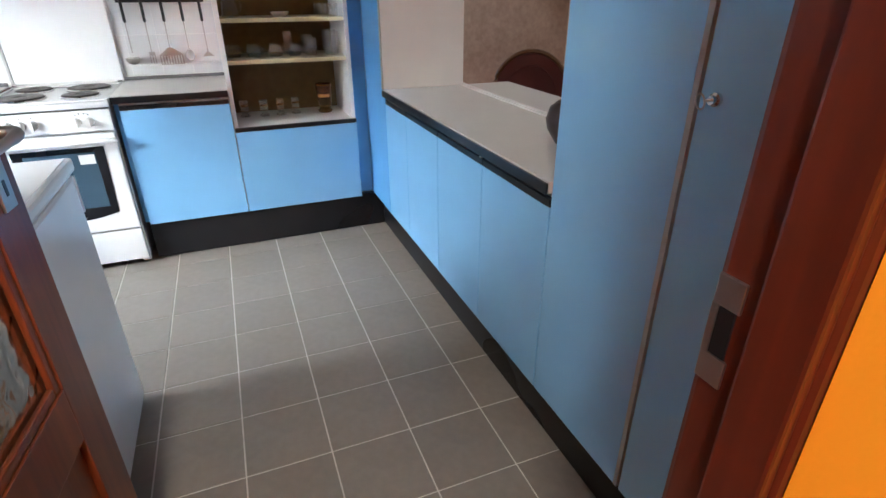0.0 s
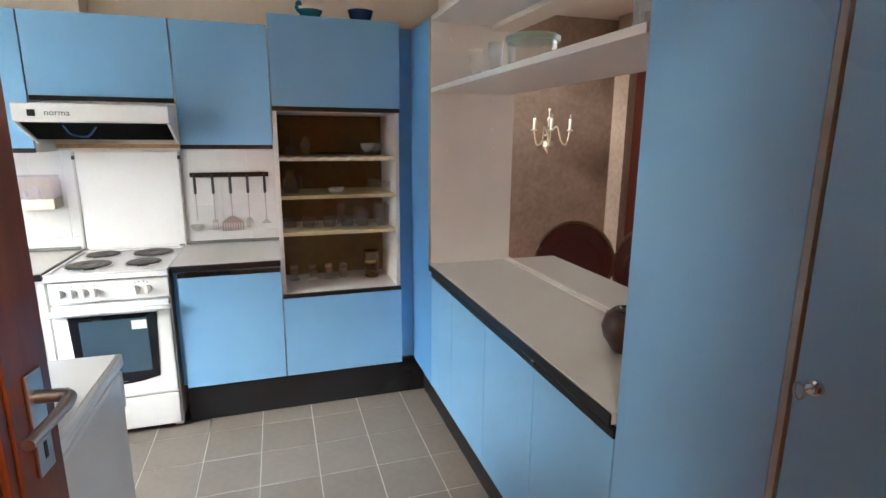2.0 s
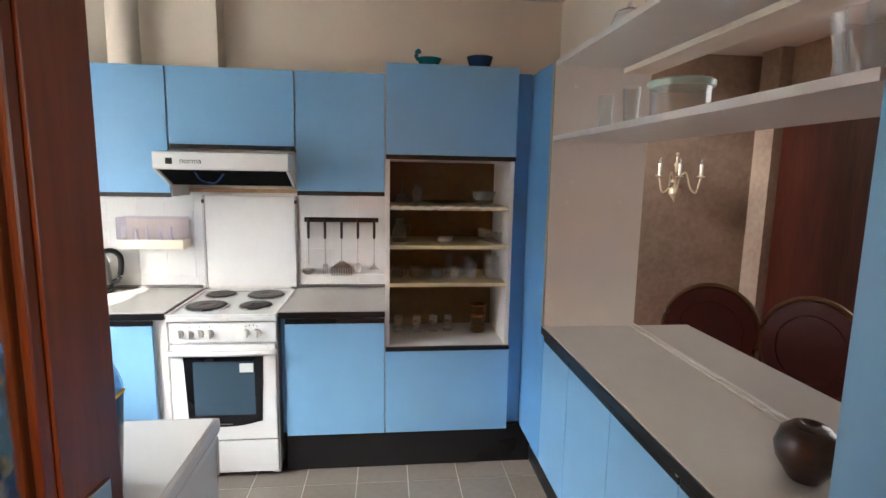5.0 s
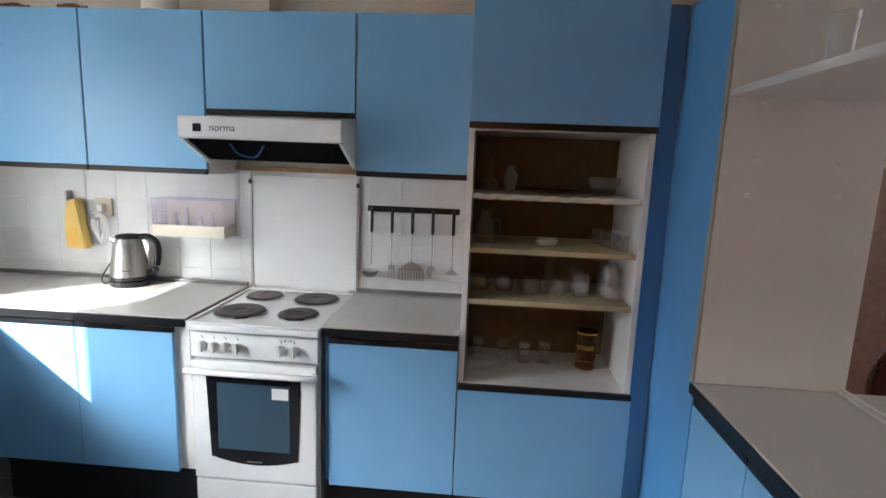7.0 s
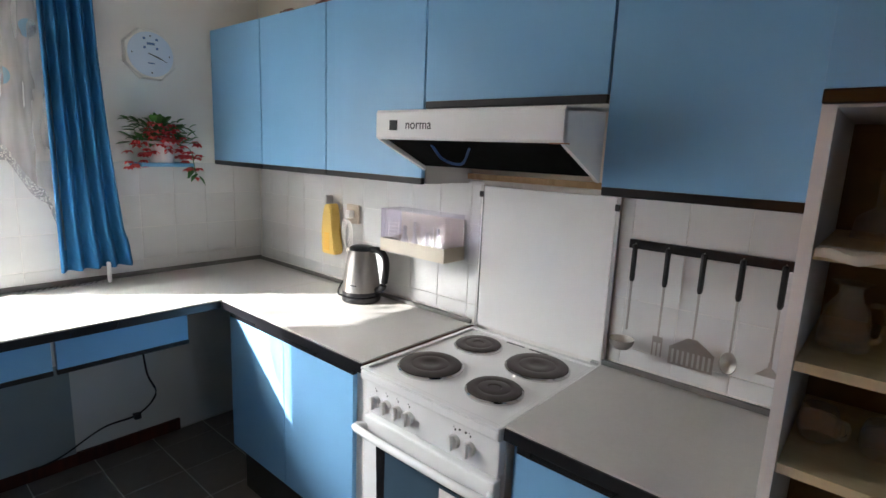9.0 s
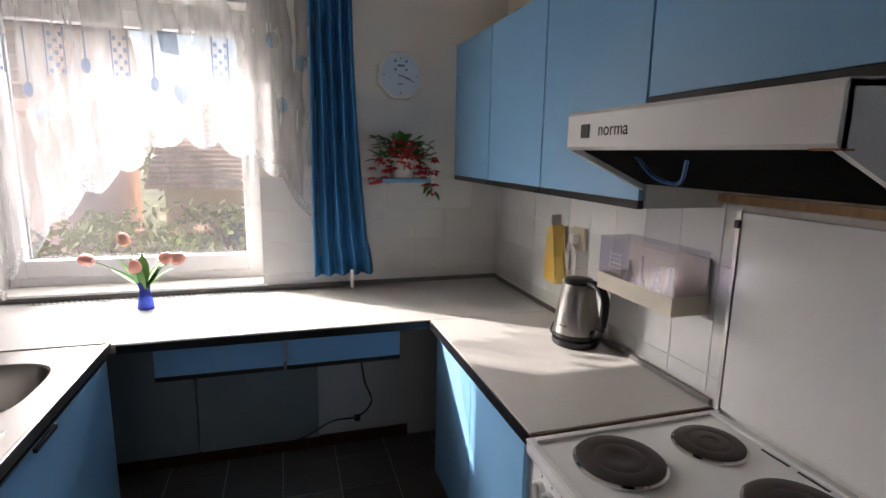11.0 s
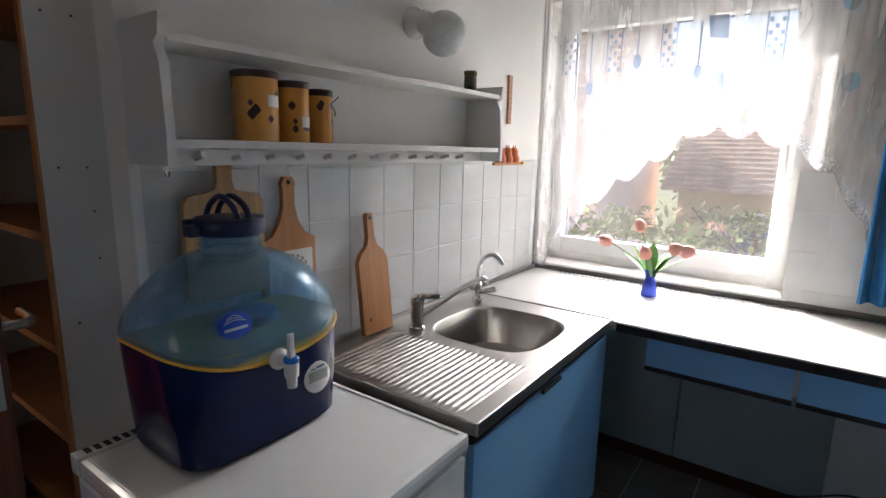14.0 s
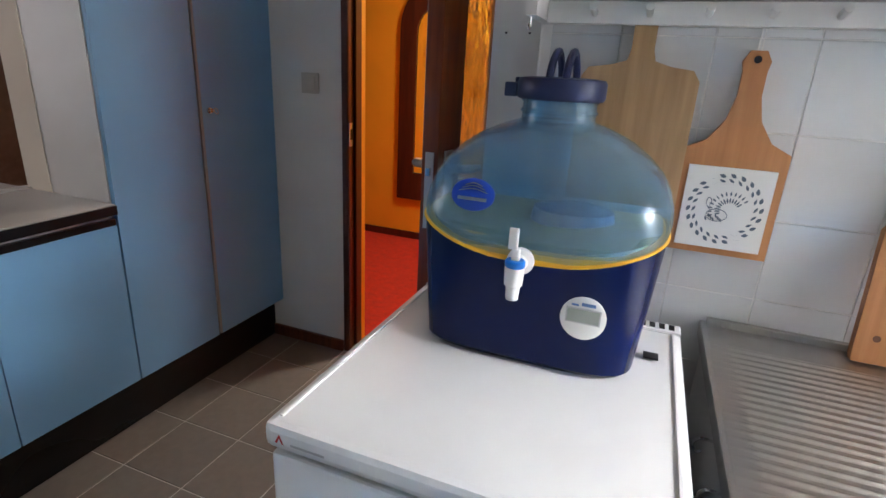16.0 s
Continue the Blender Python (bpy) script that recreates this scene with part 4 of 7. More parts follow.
structure(boxes("worktop_upstand", [(XW + 0.001, XW + 0.013, YS + 0.004, YN - 0.018, CT + 0.0005, CT + 0.022), (XW + 0.014, -0.985, YN - 0.030, YN - 0.018, CT + 0.0005, CT + 0.018), (-0.47, 0.030, YN - 0.030, YN - 0.018, CT + 0.0005, CT + 0.018),
                                   (XW + 0.014, -1.86, YS + 0.016, YS + 0.026, CT + 0.0005, CT + 0.02)], mat("grey_upstand", (0.16, 0.155, 0.15), 0.4), bevel=0.003), "grey plastic upstand strips")
# vent grilles let into the worktop
for k in range(4):
    g = structure(new("vent_grille"), "grey slotted vent grille let into the worktop")
    ya = 1.10 + k * 0.335
    boxes("frame", [(-2.462, -2.422, ya, ya + 0.30, CT + 0.0004, CT + 0.003)], ALU, g, bevel=0.0008)
    boxes("slots", [(-2.458 + (i % 2) * 0.018, -2.444 + (i % 2) * 0.018, ya + 0.008 + i * 0.0105, ya + 0.016 + i * 0.0105, CT + 0.0031, CT + 0.0036) for i in range(27)], BLACK, g)


def cloth_mat(name, color, clear, rough=0.9, weave=0.0):
    m = bpy.data.materials.new(name)
    m.use_nodes = True
    n, l = m.node_tree.nodes, m.node_tree.links
    n.clear()
    out, d, tl, tp, m1, m2 = (n.new(k) for k in ("ShaderNodeOutputMaterial", "ShaderNodeBsdfDiffuse", "ShaderNodeBsdfTranslucent", "ShaderNodeBsdfTransparent", "ShaderNodeMixShader", "ShaderNodeMixShader"))
    d.inputs[0].default_value = tl.inputs[0].default_value = (*color, 1)
    m1.inputs[0].default_value = 0.55
    l.new(d.outputs[0], m1.inputs[1]), l.new(tl.outputs[0], m1.inputs[2])
    tc, nz, mr = n.new("ShaderNodeTexCoord"), n.new("ShaderNodeTexNoise"), n.new("ShaderNodeMapRange")
    mp = n.new("ShaderNodeMapping")
    mp.inputs["Scale"].default_value = (1, 3, 0.5)
    nz.inputs["Scale"].default_value, nz.inputs["Detail"].default_value = 5, 3
    mr.inputs[1].default_value, mr.inputs[2].default_value = 0.3, 0.7
    mr.inputs[3].default_value, mr.inputs[4].default_value = max(0, 1 - clear - 0.22), min(1, 1 - clear + 0.22)
    l.new(tc.outputs["Object"], mp.inputs[0]), l.new(mp.outputs[0], nz.inputs["Vector"]), l.new(nz.outputs[0], mr.inputs[0])
    fac = mr.outputs[0]
    if weave:
        vo, gt, mx = n.new("ShaderNodeTexVoronoi"), n.new("ShaderNodeMath"), n.new("ShaderNodeMath")
        vo.inputs["Scale"].default_value = weave
        gt.operation, gt.inputs[1].default_value = "LESS_THAN", 0.36
        mx.operation = "SUBTRACT"
        k = n.new("ShaderNodeMath")
        k.operation, k.inputs[1].default_value = "MULTIPLY", 0.75
        l.new(tc.outputs["Object"], vo.inputs["Vector"]), l.new(vo.outputs["Distance"], gt.inputs[0]), l.new(gt.outputs[0], k.inputs[0])
        l.new(fac, mx.inputs[0]), l.new(k.outputs[0], mx.inputs[1])
        fac = mx.outputs[0]
    l.new(fac, m2.inputs[0]), l.new(tp.outputs[0], m2.inputs[1]), l.new(m1.outputs[0], m2.inputs[2]), l.new(m2.outputs[0], out.inputs[0])
    return m


SHEER = cloth_mat("sheer_voile", (0.53, 0.515, 0.51), 0.56)
LACE = cloth_mat("openwork_lace", (0.46, 0.46, 0.48), 0.40, weave=150)
EMBROIDERY = cloth_mat("embroidered_motif", (0.16, 0.20, 0.28), 0.20)
BLUEDOT = cloth_mat("pale_blue_motif", (0.25, 0.48, 0.68), 0.6)

HEM = ((0.975, 0.87), (1.045, 0.87), (1.06, 0.98), (1.185, 1.14), (1.31, 1.28), (1.49, 1.40), (1.667, 1.54), (1.80, 1.53), (1.93, 1.50), (2.03, 1.46), (2.13, 1.36), (2.19, 1.28), (2.23, 1.22), (2.27, 1.00), (2.33, 1.02), (2.345, 1.17))


def hem(y):
    for (a, p), (b, q) in zip(HEM, HEM[1:]):
        if a <= y <= b:
            s = p + (q - p) * (y - a) / (b - a)
            return s - 0.045 * abs(math.sin((y - 0.97) * math.pi / 0.128)) if 1.06 < y < 2.25 else s
    return HEM[-1][1]


def fold(y, z):
    hang = 0.4 + 0.6 * min(1, (2.44 - z) / 1.2)
    x = 0.012 * math.sin(y * 62) + 0.010 * math.sin(y * 31 + 1.2) + 0.007 * noise.noise(Vector((y * 9, z * 1.3, 0)))
    edge = 1.6 if y < 1.08 or y > 2.1 else 0.8
    return -2.425 + x * hang * edge


def curtain():
    c = thing("lace_curtain", (-2.425, 1.6, 2.44), "sheer white lace curtain with a scalloped embroidered hem", "curtain")
    bm = bmesh.new()
    ny, nz = 330, 34
    cols = []
    for i in range(ny + 1):
        y = 0.975 + (2.345 - 0.975) * i / ny
        zl = hem(y) + 0.055
        cols.append([bm.verts.new((fold(y, z) + 2.425, y - 1.6, z - 2.44)) for z in (2.44 + (zl - 2.44) * k / nz for k in range(nz + 1))])
    for a, b in zip(cols, cols[1:]):
        for k in range(nz):
            bm.faces.new((a[k], b[k], b[k + 1], a[k + 1]))
    part("voile", bm, SHEER, c, smooth=True)
    bm = bmesh.new()
    cols = []
    for i in range(ny + 1):
        y = 0.975 + (2.345 - 0.975) * i / ny
        zl = hem(y)
        cols.append([bm.verts.new((fold(y, zl + 0.055 * k / 3) + 2.425, y - 1.6, zl + 0.055 * k / 3 - 2.44)) for k in range(4)])
    for a, b in zip(cols, cols[1:]):
        for k in range(3):
            bm.faces.new((a[k], b[k], b[k + 1], a[k + 1]))
    part("lace_border", bm, LACE, c, "openwork lace border", smooth=True)

    def flat(name, outline, m):
        bm = bmesh.new()
        vs = [bm.verts.new((fold(y, z) + 2.425 + 0.0035, y - 1.6, z - 2.44)) for y, z in outline]
        bm.faces.new(vs)
        bmesh.ops.triangulate(bm, faces=bm.faces)
        return part(name, bm, m, c)

    def ell(cy, cz, a, b, n=14):
        return [(cy + a * math.cos(2 * math.pi * k / n), cz + b * math.sin(2 * math.pi * k / n)) for k in range(n)]
    # little embroidered kitchen tools, hanging from a line
    zt = 1.94
    for cy in (1.10, 1.30, 1.52, 1.89):
        bm = bmesh.new()
        for k in range(7):
            for q in range(3):
                y = cy - 0.024 + q * 0.019
                z = zt - 0.02 - k * 0.023
                if (k + q) % 2 == 0:
                    bm.faces.new([bm.verts.new((fold(a, b) + 2.4285, a - 1.6, b - 2.44)) for a, b in ((y, z), (y + 0.012, z), (y + 0.012, z - 0.016), (y, z - 0.016))])
        for a in (cy - 0.032, cy + 0.028):
            bm.faces.new([bm.verts.new((fold(a, q) + 2.4285, p - 1.6, q - 2.44)) for p, q in ((a, zt), (a + 0.005, zt), (a + 0.005, zt - 0.18), (a, zt - 0.18))])
        part("grater_motif", bm, EMBROIDERY, c)
    for cy, cz in ((1.40, 1.80), (1.64, 1.74), (1.20, 1.70)):
        flat("spoon_motif", ell(cy, cz, 0.018, 0.03), EMBROIDERY)
        flat("spoon_handle_motif", [(cy - 0.003, cz + 0.03), (cy + 0.003, cz + 0.03), (cy + 0.003, zt - 0.01), (cy - 0.003, zt - 0.01)], EMBROIDERY)
    flat("heart_motif", [(1.735, 1.66), (1.70, 1.71), (1.705, 1.745), (1.725, 1.745), (1.735, 1.73), (1.745, 1.745), (1.765, 1.745), (1.77, 1.71)], EMBROIDERY)
    flat("flower_patch", [(1.66, 1.95), (1.73, 1.95), (1.735, 1.86), (1.67, 1.87)], EMBROIDERY)
    for cy, cz in ((2.13, 1.68), (2.22, 1.86), (1.24, 1.62), (2.10, 1.95)):
        flat("blue_dot_motif", ell(cy, cz, 0.026, 0.034), BLUEDOT)
    bm = bmesh.new()
    tube(bm, [(0.0, -0.66, 0.005), (0.0, 0.86, 0.005)], 0.009, 8)
    rail = part("curtain_rail", bm, PVC)
    rail.location = (-2.425, 1.6, 2.44)
    structure(rail, "white curtain rail under the ceiling")


curtain()


def blue_curtain():
    c = thing("blue_curtain", (-2.40, 2.35, 2.44), "long plain blue curtain drawn aside in tight folds", "curtain")
    bm = bmesh.new()
    ny, nz = 110, 30
    cols = []
    for i in range(ny + 1):
        u = i / ny
        col = []
        for k in range(nz + 1):
            v = k / nz
            z = 2.43 - 1.515 * v
            wv = 0.185 + 0.085 * v ** 2 + (0.01 if v > 0.93 else 0)
            y = 2.250 - 0.005 * v + wv * u
            x = -2.395 + (0.022 + 0.006 * v) * math.sin(u * 2 * math.pi * 4.5 + 0.8 * v + 0.4 * math.sin(3 * v)) + 0.006 * noise.noise(Vector((u * 6, v * 3, 2)))
            col.append(bm.verts.new((x + 2.40, y - 2.35, z - 2.44)))
        cols.append(col)
    for a, b in zip(cols, cols[1:]):
        for k in range(nz):
            bm.faces.new((a[k], b[k], b[k + 1], a[k + 1]))
    o = part("cloth", bm, CURTAINBLUE, c, smooth=True)
    s = o.modifiers.new("thick", "SOLIDIFY")
    s.thickness = 0.003
    boxes("hem_tab", [(0.012, 0.030, 0.06, 0.075, -1.59, -1.50)], PVC, c, bevel=0.004)


blue_curtain()

# under the worktop
c = thing("drawer_unit", (-1.95, 2.106, 0.67), "two shallow blue drawers hung under the worktop", "drawers")
boxes("carcass", [(-0.45, -0.002, -0.445, 0.445, 0.015, 0.135)], WHITE, c, bevel=0.001)
for a, b in ((-0.447, -0.005), (0.005, 0.447)):
    front(c, "drawer_front", (0.0, 0.018, a, b, 0.008, 0.128), "")
    boxes("grip_strip", [(0.0, 0.019, a, b, -0.010, 0.007)], BLACK, c, "black plastic grip strip", bevel=0.002)
for a, b in ((1.10, 1.355), (1.359, 1.702), (1.708, 2.25)):
    t = thing("cover_panel", (-2.45, (a + b) / 2, 0.08), "grey-green cover panel low on the wall under the worktop", "panel", "cover panels under the window")
    boxes("board", [(0.0, 0.018, a - (a + b) / 2, b - (a + b) / 2, 0, 0.62)], GREYPANEL, t, bevel=0.001)
bm = bmesh.new()
cable = thing("hanging_cable", (-2.0, 2.40, 0.66), "thin black cable hanging below the drawers", "cable")
tube(bm, smooth_path([(0, 0, 0.02), (-0.02, 0.02, -0.12), (-0.03, 0.05, -0.22), (-0.10, 0.0, -0.32), (-0.20, -0.10, -0.38), (-0.34, -0.22, -0.52), (-0.40, -0.30, -0.57)], 6), 0.004, 6)
part("wire", bm, BLACK, cable, smooth=True)
boxes("switch", [(-0.115, -0.085, -0.015, 0.01, -0.335, -0.315)], BLACK, cable, bevel=0.003)

# clock
c = thing("wall_clock", (XW + 0.001, 2.665, 1.838), "white octagonal wall clock with thin dark hands", "wall clock")
CLOCKFACE = mat("pale_clock_face", (0.58, 0.68, 0.80), 0.4)
for nm, r, x0, x1, n, m in (("case", 0.115, 0.0, 0.030, 8, PLASTICWHITE), ("face", 0.095, 0.0305, 0.032, 36, CLOCKFACE)):
    bm = bmesh.new()
    lathe(bm, [(r, 0), (r, (x1 - x0) * 0.6), (r * 0.95, x1 - x0)], seg=n)
    bmesh.ops.transform(bm, matrix=pose(x0, 0, 0, 0, 90, 0) @ pose(0, 0, 0, 0, 0, 22.5 if n == 8 else 0), verts=bm.verts)
    part(nm, bm, m, c)
for nm, ang, ln, w in (("hour_hand", 107, 0.048, 0.005), ("minute_hand", 112, 0.072, 0.0035)):
    a = radians(ang)
    d = Vector((0, math.sin(a), math.cos(a)))
    p = Vector((0, d.z, -d.y)) * w / 2
    bm = bmesh.new()
    vs = [bm.verts.new(Vector((0.0345, 0, 0)) + q) for q in (-0.012 * d - p, -0.012 * d + p, ln * d + p * 0.6, ln * d - p * 0.6)]
    f = bm.faces.new(vs)
    bmesh.ops.solidify(bm, geom=[f], thickness=0.001)
    part(nm, bm, INK, c)
for k in (0, 3, 6, 9):
    a = math.pi * k / 6
    bm = bmesh.new()
    lathe(bm, [(0.0032, 0), (0.0032, 0.001)], seg=10)
    bmesh.ops.transform(bm, matrix=pose(0.0322, 0.078 * math.sin(a), 0.078 * math.cos(a), 0, 90, 0), verts=bm.verts)
    part("hour_mark", bm, INK, c)
LOGO = mat("faded_blue_print", (0.08, 0.16, 0.35), 0.5)
boxes("print", [(0.0322, 0.0330, -0.015, 0.018, 0.040, 0.050), (0.0322, 0.0330, -0.030, -0.020, 0.060, 0.070), (0.0322, 0.0330, 0.022, 0.032, 0.060, 0.070), (0.0322, 0.0330, -0.030, -0.020, 0.022, 0.032), (0.0322, 0.0330, 0.022, 0.032, 0.022, 0.032), (0.0322, 0.0330, -0.015, 0.013, -0.040, -0.035)], LOGO, c, "faded blue print")


# plants and flowers
LEAF = mat("green_leaf", (0.05, 0.16, 0.03), 0.4, vary=0.35, scale=30)
LEAFPALE = mat("tulip_leaf", (0.09, 0.26, 0.03), 0.4, vary=0.3, scale=30)
PETALRED = mat("red_petal", (0.62, 0.015, 0.025), 0.55, second=(0.75, 0.14, 0.13), scale=40)
PETALPINK = mat("pink_tulip_petal", (0.85, 0.33, 0.27), 0.5, second=(0.85, 0.50, 0.40), scale=30)
CERAMIC = mat("white_ceramic", (0.75, 0.74, 0.72), 0.2, vary=0.03)


def leaf(bm, base, d, length, width, droop=0.3, up=Vector((0, 0, 1))):
    d = Vector(d).normalized()
    s = d.cross(up)
    s = s.normalized() if s.length > 0.05 else Vector((1, 0, 0))
    n = 5
    rows = []
    for k in range(n + 1):
        t = k / n
        c = Vector(base) + d * length * t - up * droop * length * t * t
        w = width * math.sin(math.pi * min(0.97, 0.08 + t * 0.92)) * 0.5
        rows.append((bm.verts.new(c - s * w + up * w * 0.35), bm.verts.new(c), bm.verts.new(c + s * w + up * w * 0.35)))
    for a, b in zip(rows, rows[1:]):
        bm.faces.new((a[0], a[1], b[1], b[0])), bm.faces.new((a[1], a[2], b[2], b[1]))


c = thing("corner_shelf", (XW + 0.001, 2.668, 1.350), "small blue wall shelf under the potted plant", "wall shelf")
boxes("board", [(0, 0.15, -0.112, 0.112, 0, 0.016)], mat("blue_shelf_edge", (0.16, 0.38, 0.62), 0.4), c, bevel=0.002)
c = thing("potted_plant", (-2.40, 2.665, 1.367), "white ceramic pot of red and white fuchsia flowers with dark leaves", "potted plant")
bm = bmesh.new()
lathe(bm, [(0.048, 0), (0.052, 0.01), (0.060, 0.075), (0.066, 0.080), (0.066, 0.092), (0.060, 0.094), (0.056, 0.088), (0.01, 0.082)], seg=32)
part("pot", bm, CERAMIC, c, "white ribbed ceramic pot", smooth=True)
rnd = random.Random(5)
bm, bf = bmesh.new(), bmesh.new()
for k in range(120):
    a, h = rnd.uniform(0, 2 * math.pi), rnd.uniform(0.08, 0.18)
    r = rnd.uniform(0.02, 0.13)
    leaf(bm, (0.35 * r * math.cos(a) + 0.01, r * math.sin(a), h), (math.cos(a) * 0.6 + 0.2, math.sin(a), rnd.uniform(-0.2, 1.0)), rnd.uniform(0.04, 0.07), rnd.uniform(0.024, 0.038), rnd.uniform(0, 0.5))
for k in range(105):
    a = rnd.uniform(0, 2 * math.pi)
    y = rnd.gauss(0, 0.08)
    p = Vector((rnd.uniform(0.0, 0.075), max(-0.155, min(0.15, y)), rnd.uniform(0.02, 0.15) - (0.05 if abs(y) > 0.08 else 0) + (0.03 if abs(y) < 0.05 else 0)))
    for q in range(5):
        b = a + q * 2 * math.pi / 5
        leaf(bf, p, (math.cos(b), math.sin(b), -0.25), rnd.uniform(0.018, 0.029), 0.019, 0.3)
for k in range(6):
    leaf(bm, (0.06, 0.09 + 0.01 * k, -0.01 - 0.01 * k), (0.3, math.cos(k), -0.5), 0.045, 0.028, 0.2)
for q in range(5):
    leaf(bf, (0.065, 0.125, -0.065), (0.4 * math.cos(q * 1.26), math.sin(q * 1.26), -0.4), 0.022, 0.016, 0.1)
o = part("foliage", bm, LEAF, c)
o["kind"] = "stuff"
o = part("blossom", bf, PETALRED, c)
o["kind"] = "stuff"
bm = bmesh.new()
tube(bm, smooth_path([(0.03, 0.05, 0.09), (0.07, 0.10, 0.06), (0.065, 0.12, -0.03), (0.065, 0.125, -0.06)], 4), 0.0018, 5)
part("trailing_stem", bm, LEAF, c)

c = thing("tulip_vase", (-2.285, 1.568, CT + 0.001), "small blue and clear glass vase of pink tulips on the worktop", "vase of flowers")
bm = bmesh.new()
lathe(bm, [(0.032, 0), (0.034, 0.004), (0.026, 0.045), (0.019, 0.075), (0.026, 0.112), (0.024, 0.112), (0.017, 0.076), (0.022, 0.05), (0.004, 0.048)], seg=28)
part("vase", bm, mat("blue_glass", (0.06, 0.10, 0.55), 0.05, trans=0.5, ior=1.4), c, "blue glass vase", smooth=True)
rnd = random.Random(9)
for (y, z, x) in ((-0.165, 0.205, 0.02), (-0.055, 0.262, -0.01), (0.075, 0.205, 0.03), (0.115, 0.200, 0.03), (-0.012, 0.165, 0.05)):
    bm = bmesh.new()
    top = Vector((x, y, z))
    tube(bm, smooth_path([(0, 0, 0.06), (x * 0.3, y * 0.25, 0.13), (x * 0.8, y * 0.75, z - 0.02), top], 4), 0.0022, 6)
    part("stem", bm, LEAFPALE, c, smooth=True)
    bm = bmesh.new()
    lathe(bm, [(0.004, -0.006), (0.020, 0.004), (0.025, 0.020), (0.021, 0.040), (0.011, 0.052), (0.004, 0.054)], seg=12)
    for v in bm.verts:
        ang = math.atan2(v.co.y, v.co.x)
        v.co.x *= 1 + 0.12 * math.cos(3 * ang)
        v.co.y *= 1 + 0.12 * math.cos(3 * ang)
    tilt = Vector((x, y, 0)).normalized().lerp(Vector((0, 0, 1)), 0.25 if abs(y) > 0.06 else 0.7).to_track_quat("Z", "Y").to_matrix().to_4x4()
    bmesh.ops.transform(bm, matrix=Matrix.Translation(top) @ tilt, verts=bm.verts)
    part("tulip", bm, PETALPINK, c, "pink tulip head", smooth=True)
for k, (dy, dz) in enumerate(((-0.9, 0.75), (-0.5, 0.9), (0.1, 1.2), (0.5, 1.0), (0.8, 0.7), (-0.2, 0.9), (0.3, 0.6))):
    bm = bmesh.new()
    leaf(bm, (0.005 * k, 0.004 * k - 0.01, 0.085), (0.25 * (k % 3 - 1), dy, dz), 0.15 + 0.01 * (k % 3), 0.050, 0.12)
    part("leaf", bm, LEAFPALE, c, smooth=True)

# outdoors
structure(boxes("ground", [(-300, -2.95, -200, 200, -1.35, -1.20)], mat("garden_grass", (0.14, 0.14, 0.06), 0.9, vary=0.4, scale=3), bevel=0), "garden lawn reaching the horizon")
structure(boxes("ground_house", [(-2.79, -2.785, -3, 8, -1.2, -0.15)], CREAM), "house plinth")
PINKWALL = mat("pink_render", (0.60, 0.43, 0.40), 0.9, vary=0.05, scale=2)
ROOFTILE = mat("red_brown_roof", (0.42, 0.25, 0.18), 0.8, vary=0.3, scale=14, bump=0.01, bump_scale=20)
OCHRE = mat("ochre_render", (0.60, 0.44, 0.27), 0.9, vary=0.08, scale=2)


def house(name, at, rz, wx, wy, eave, ridge, wallm, label, nwin):
    h = thing(name, at, label, "house", rz=rz)
    boxes("wall", [(-wx / 2, wx / 2, -wy / 2, wy / 2, 0, eave)], wallm, h)
    bm = bmesh.new()
    o = 0.35
    for s in (-1, 1):
        a = [(s * (wx / 2 + o), -wy / 2 - o, eave - 0.15), (s * (wx / 2 + o), wy / 2 + o, eave - 0.15), (0, wy / 2 + o, ridge), (0, -wy / 2 - o, ridge)]
        n = 14
        for k in range(n):
            t0, t1 = k / n, (k + 1) / n
            q = [Vector(a[0]).lerp(Vector(a[3]), t0), Vector(a[1]).lerp(Vector(a[2]), t0), Vector(a[1]).lerp(Vector(a[2]), t1 + 0.01), Vector(a[0]).lerp(Vector(a[3]), t1 + 0.01)]
            up = Vector((0, 0, 0.10))
            lo = [bm.verts.new(p) for p in q]
            hi = [bm.verts.new(p + up * (1.0 if i < 2 else 0.4)) for i, p in enumerate(q)]
            for f in ((0, 1, 2, 3), (4, 5, 6, 7)):
                bm.faces.new([(lo + hi)[i] for i in f])
            for i in range(4):
                bm.faces.new((lo[i], lo[(i + 1) % 4], hi[(i + 1) % 4], hi[i]))
    part("roof", bm, ROOFTILE, h, "red-brown tiled roof")
    bm = bmesh.new()
    for s in (-1, 1):
        bm.faces.new([bm.verts.new(q) for q in ((-wx / 2, s * wy / 2, eave), (wx / 2, s * wy / 2, eave), (0, s * wy / 2, ridge - 0.1))])
    part("gable", bm, wallm, h)
    for k in range(nwin):
        y = -wy / 2 + wy * (k + 0.7) / (nwin + 0.4)
        w = boxes("window", [(wx / 2 - 0.02, wx / 2 + 0.04, y - 0.45, y + 0.45, eave - 1.7, eave - 0.6)], PVC, h, bevel=0.01)
        boxes("pane", [(wx / 2 + 0.041, wx / 2 + 0.045, y - 0.38, y + 0.38, eave - 1.63, eave - 0.67)], OVENGLASS, w)
    return h


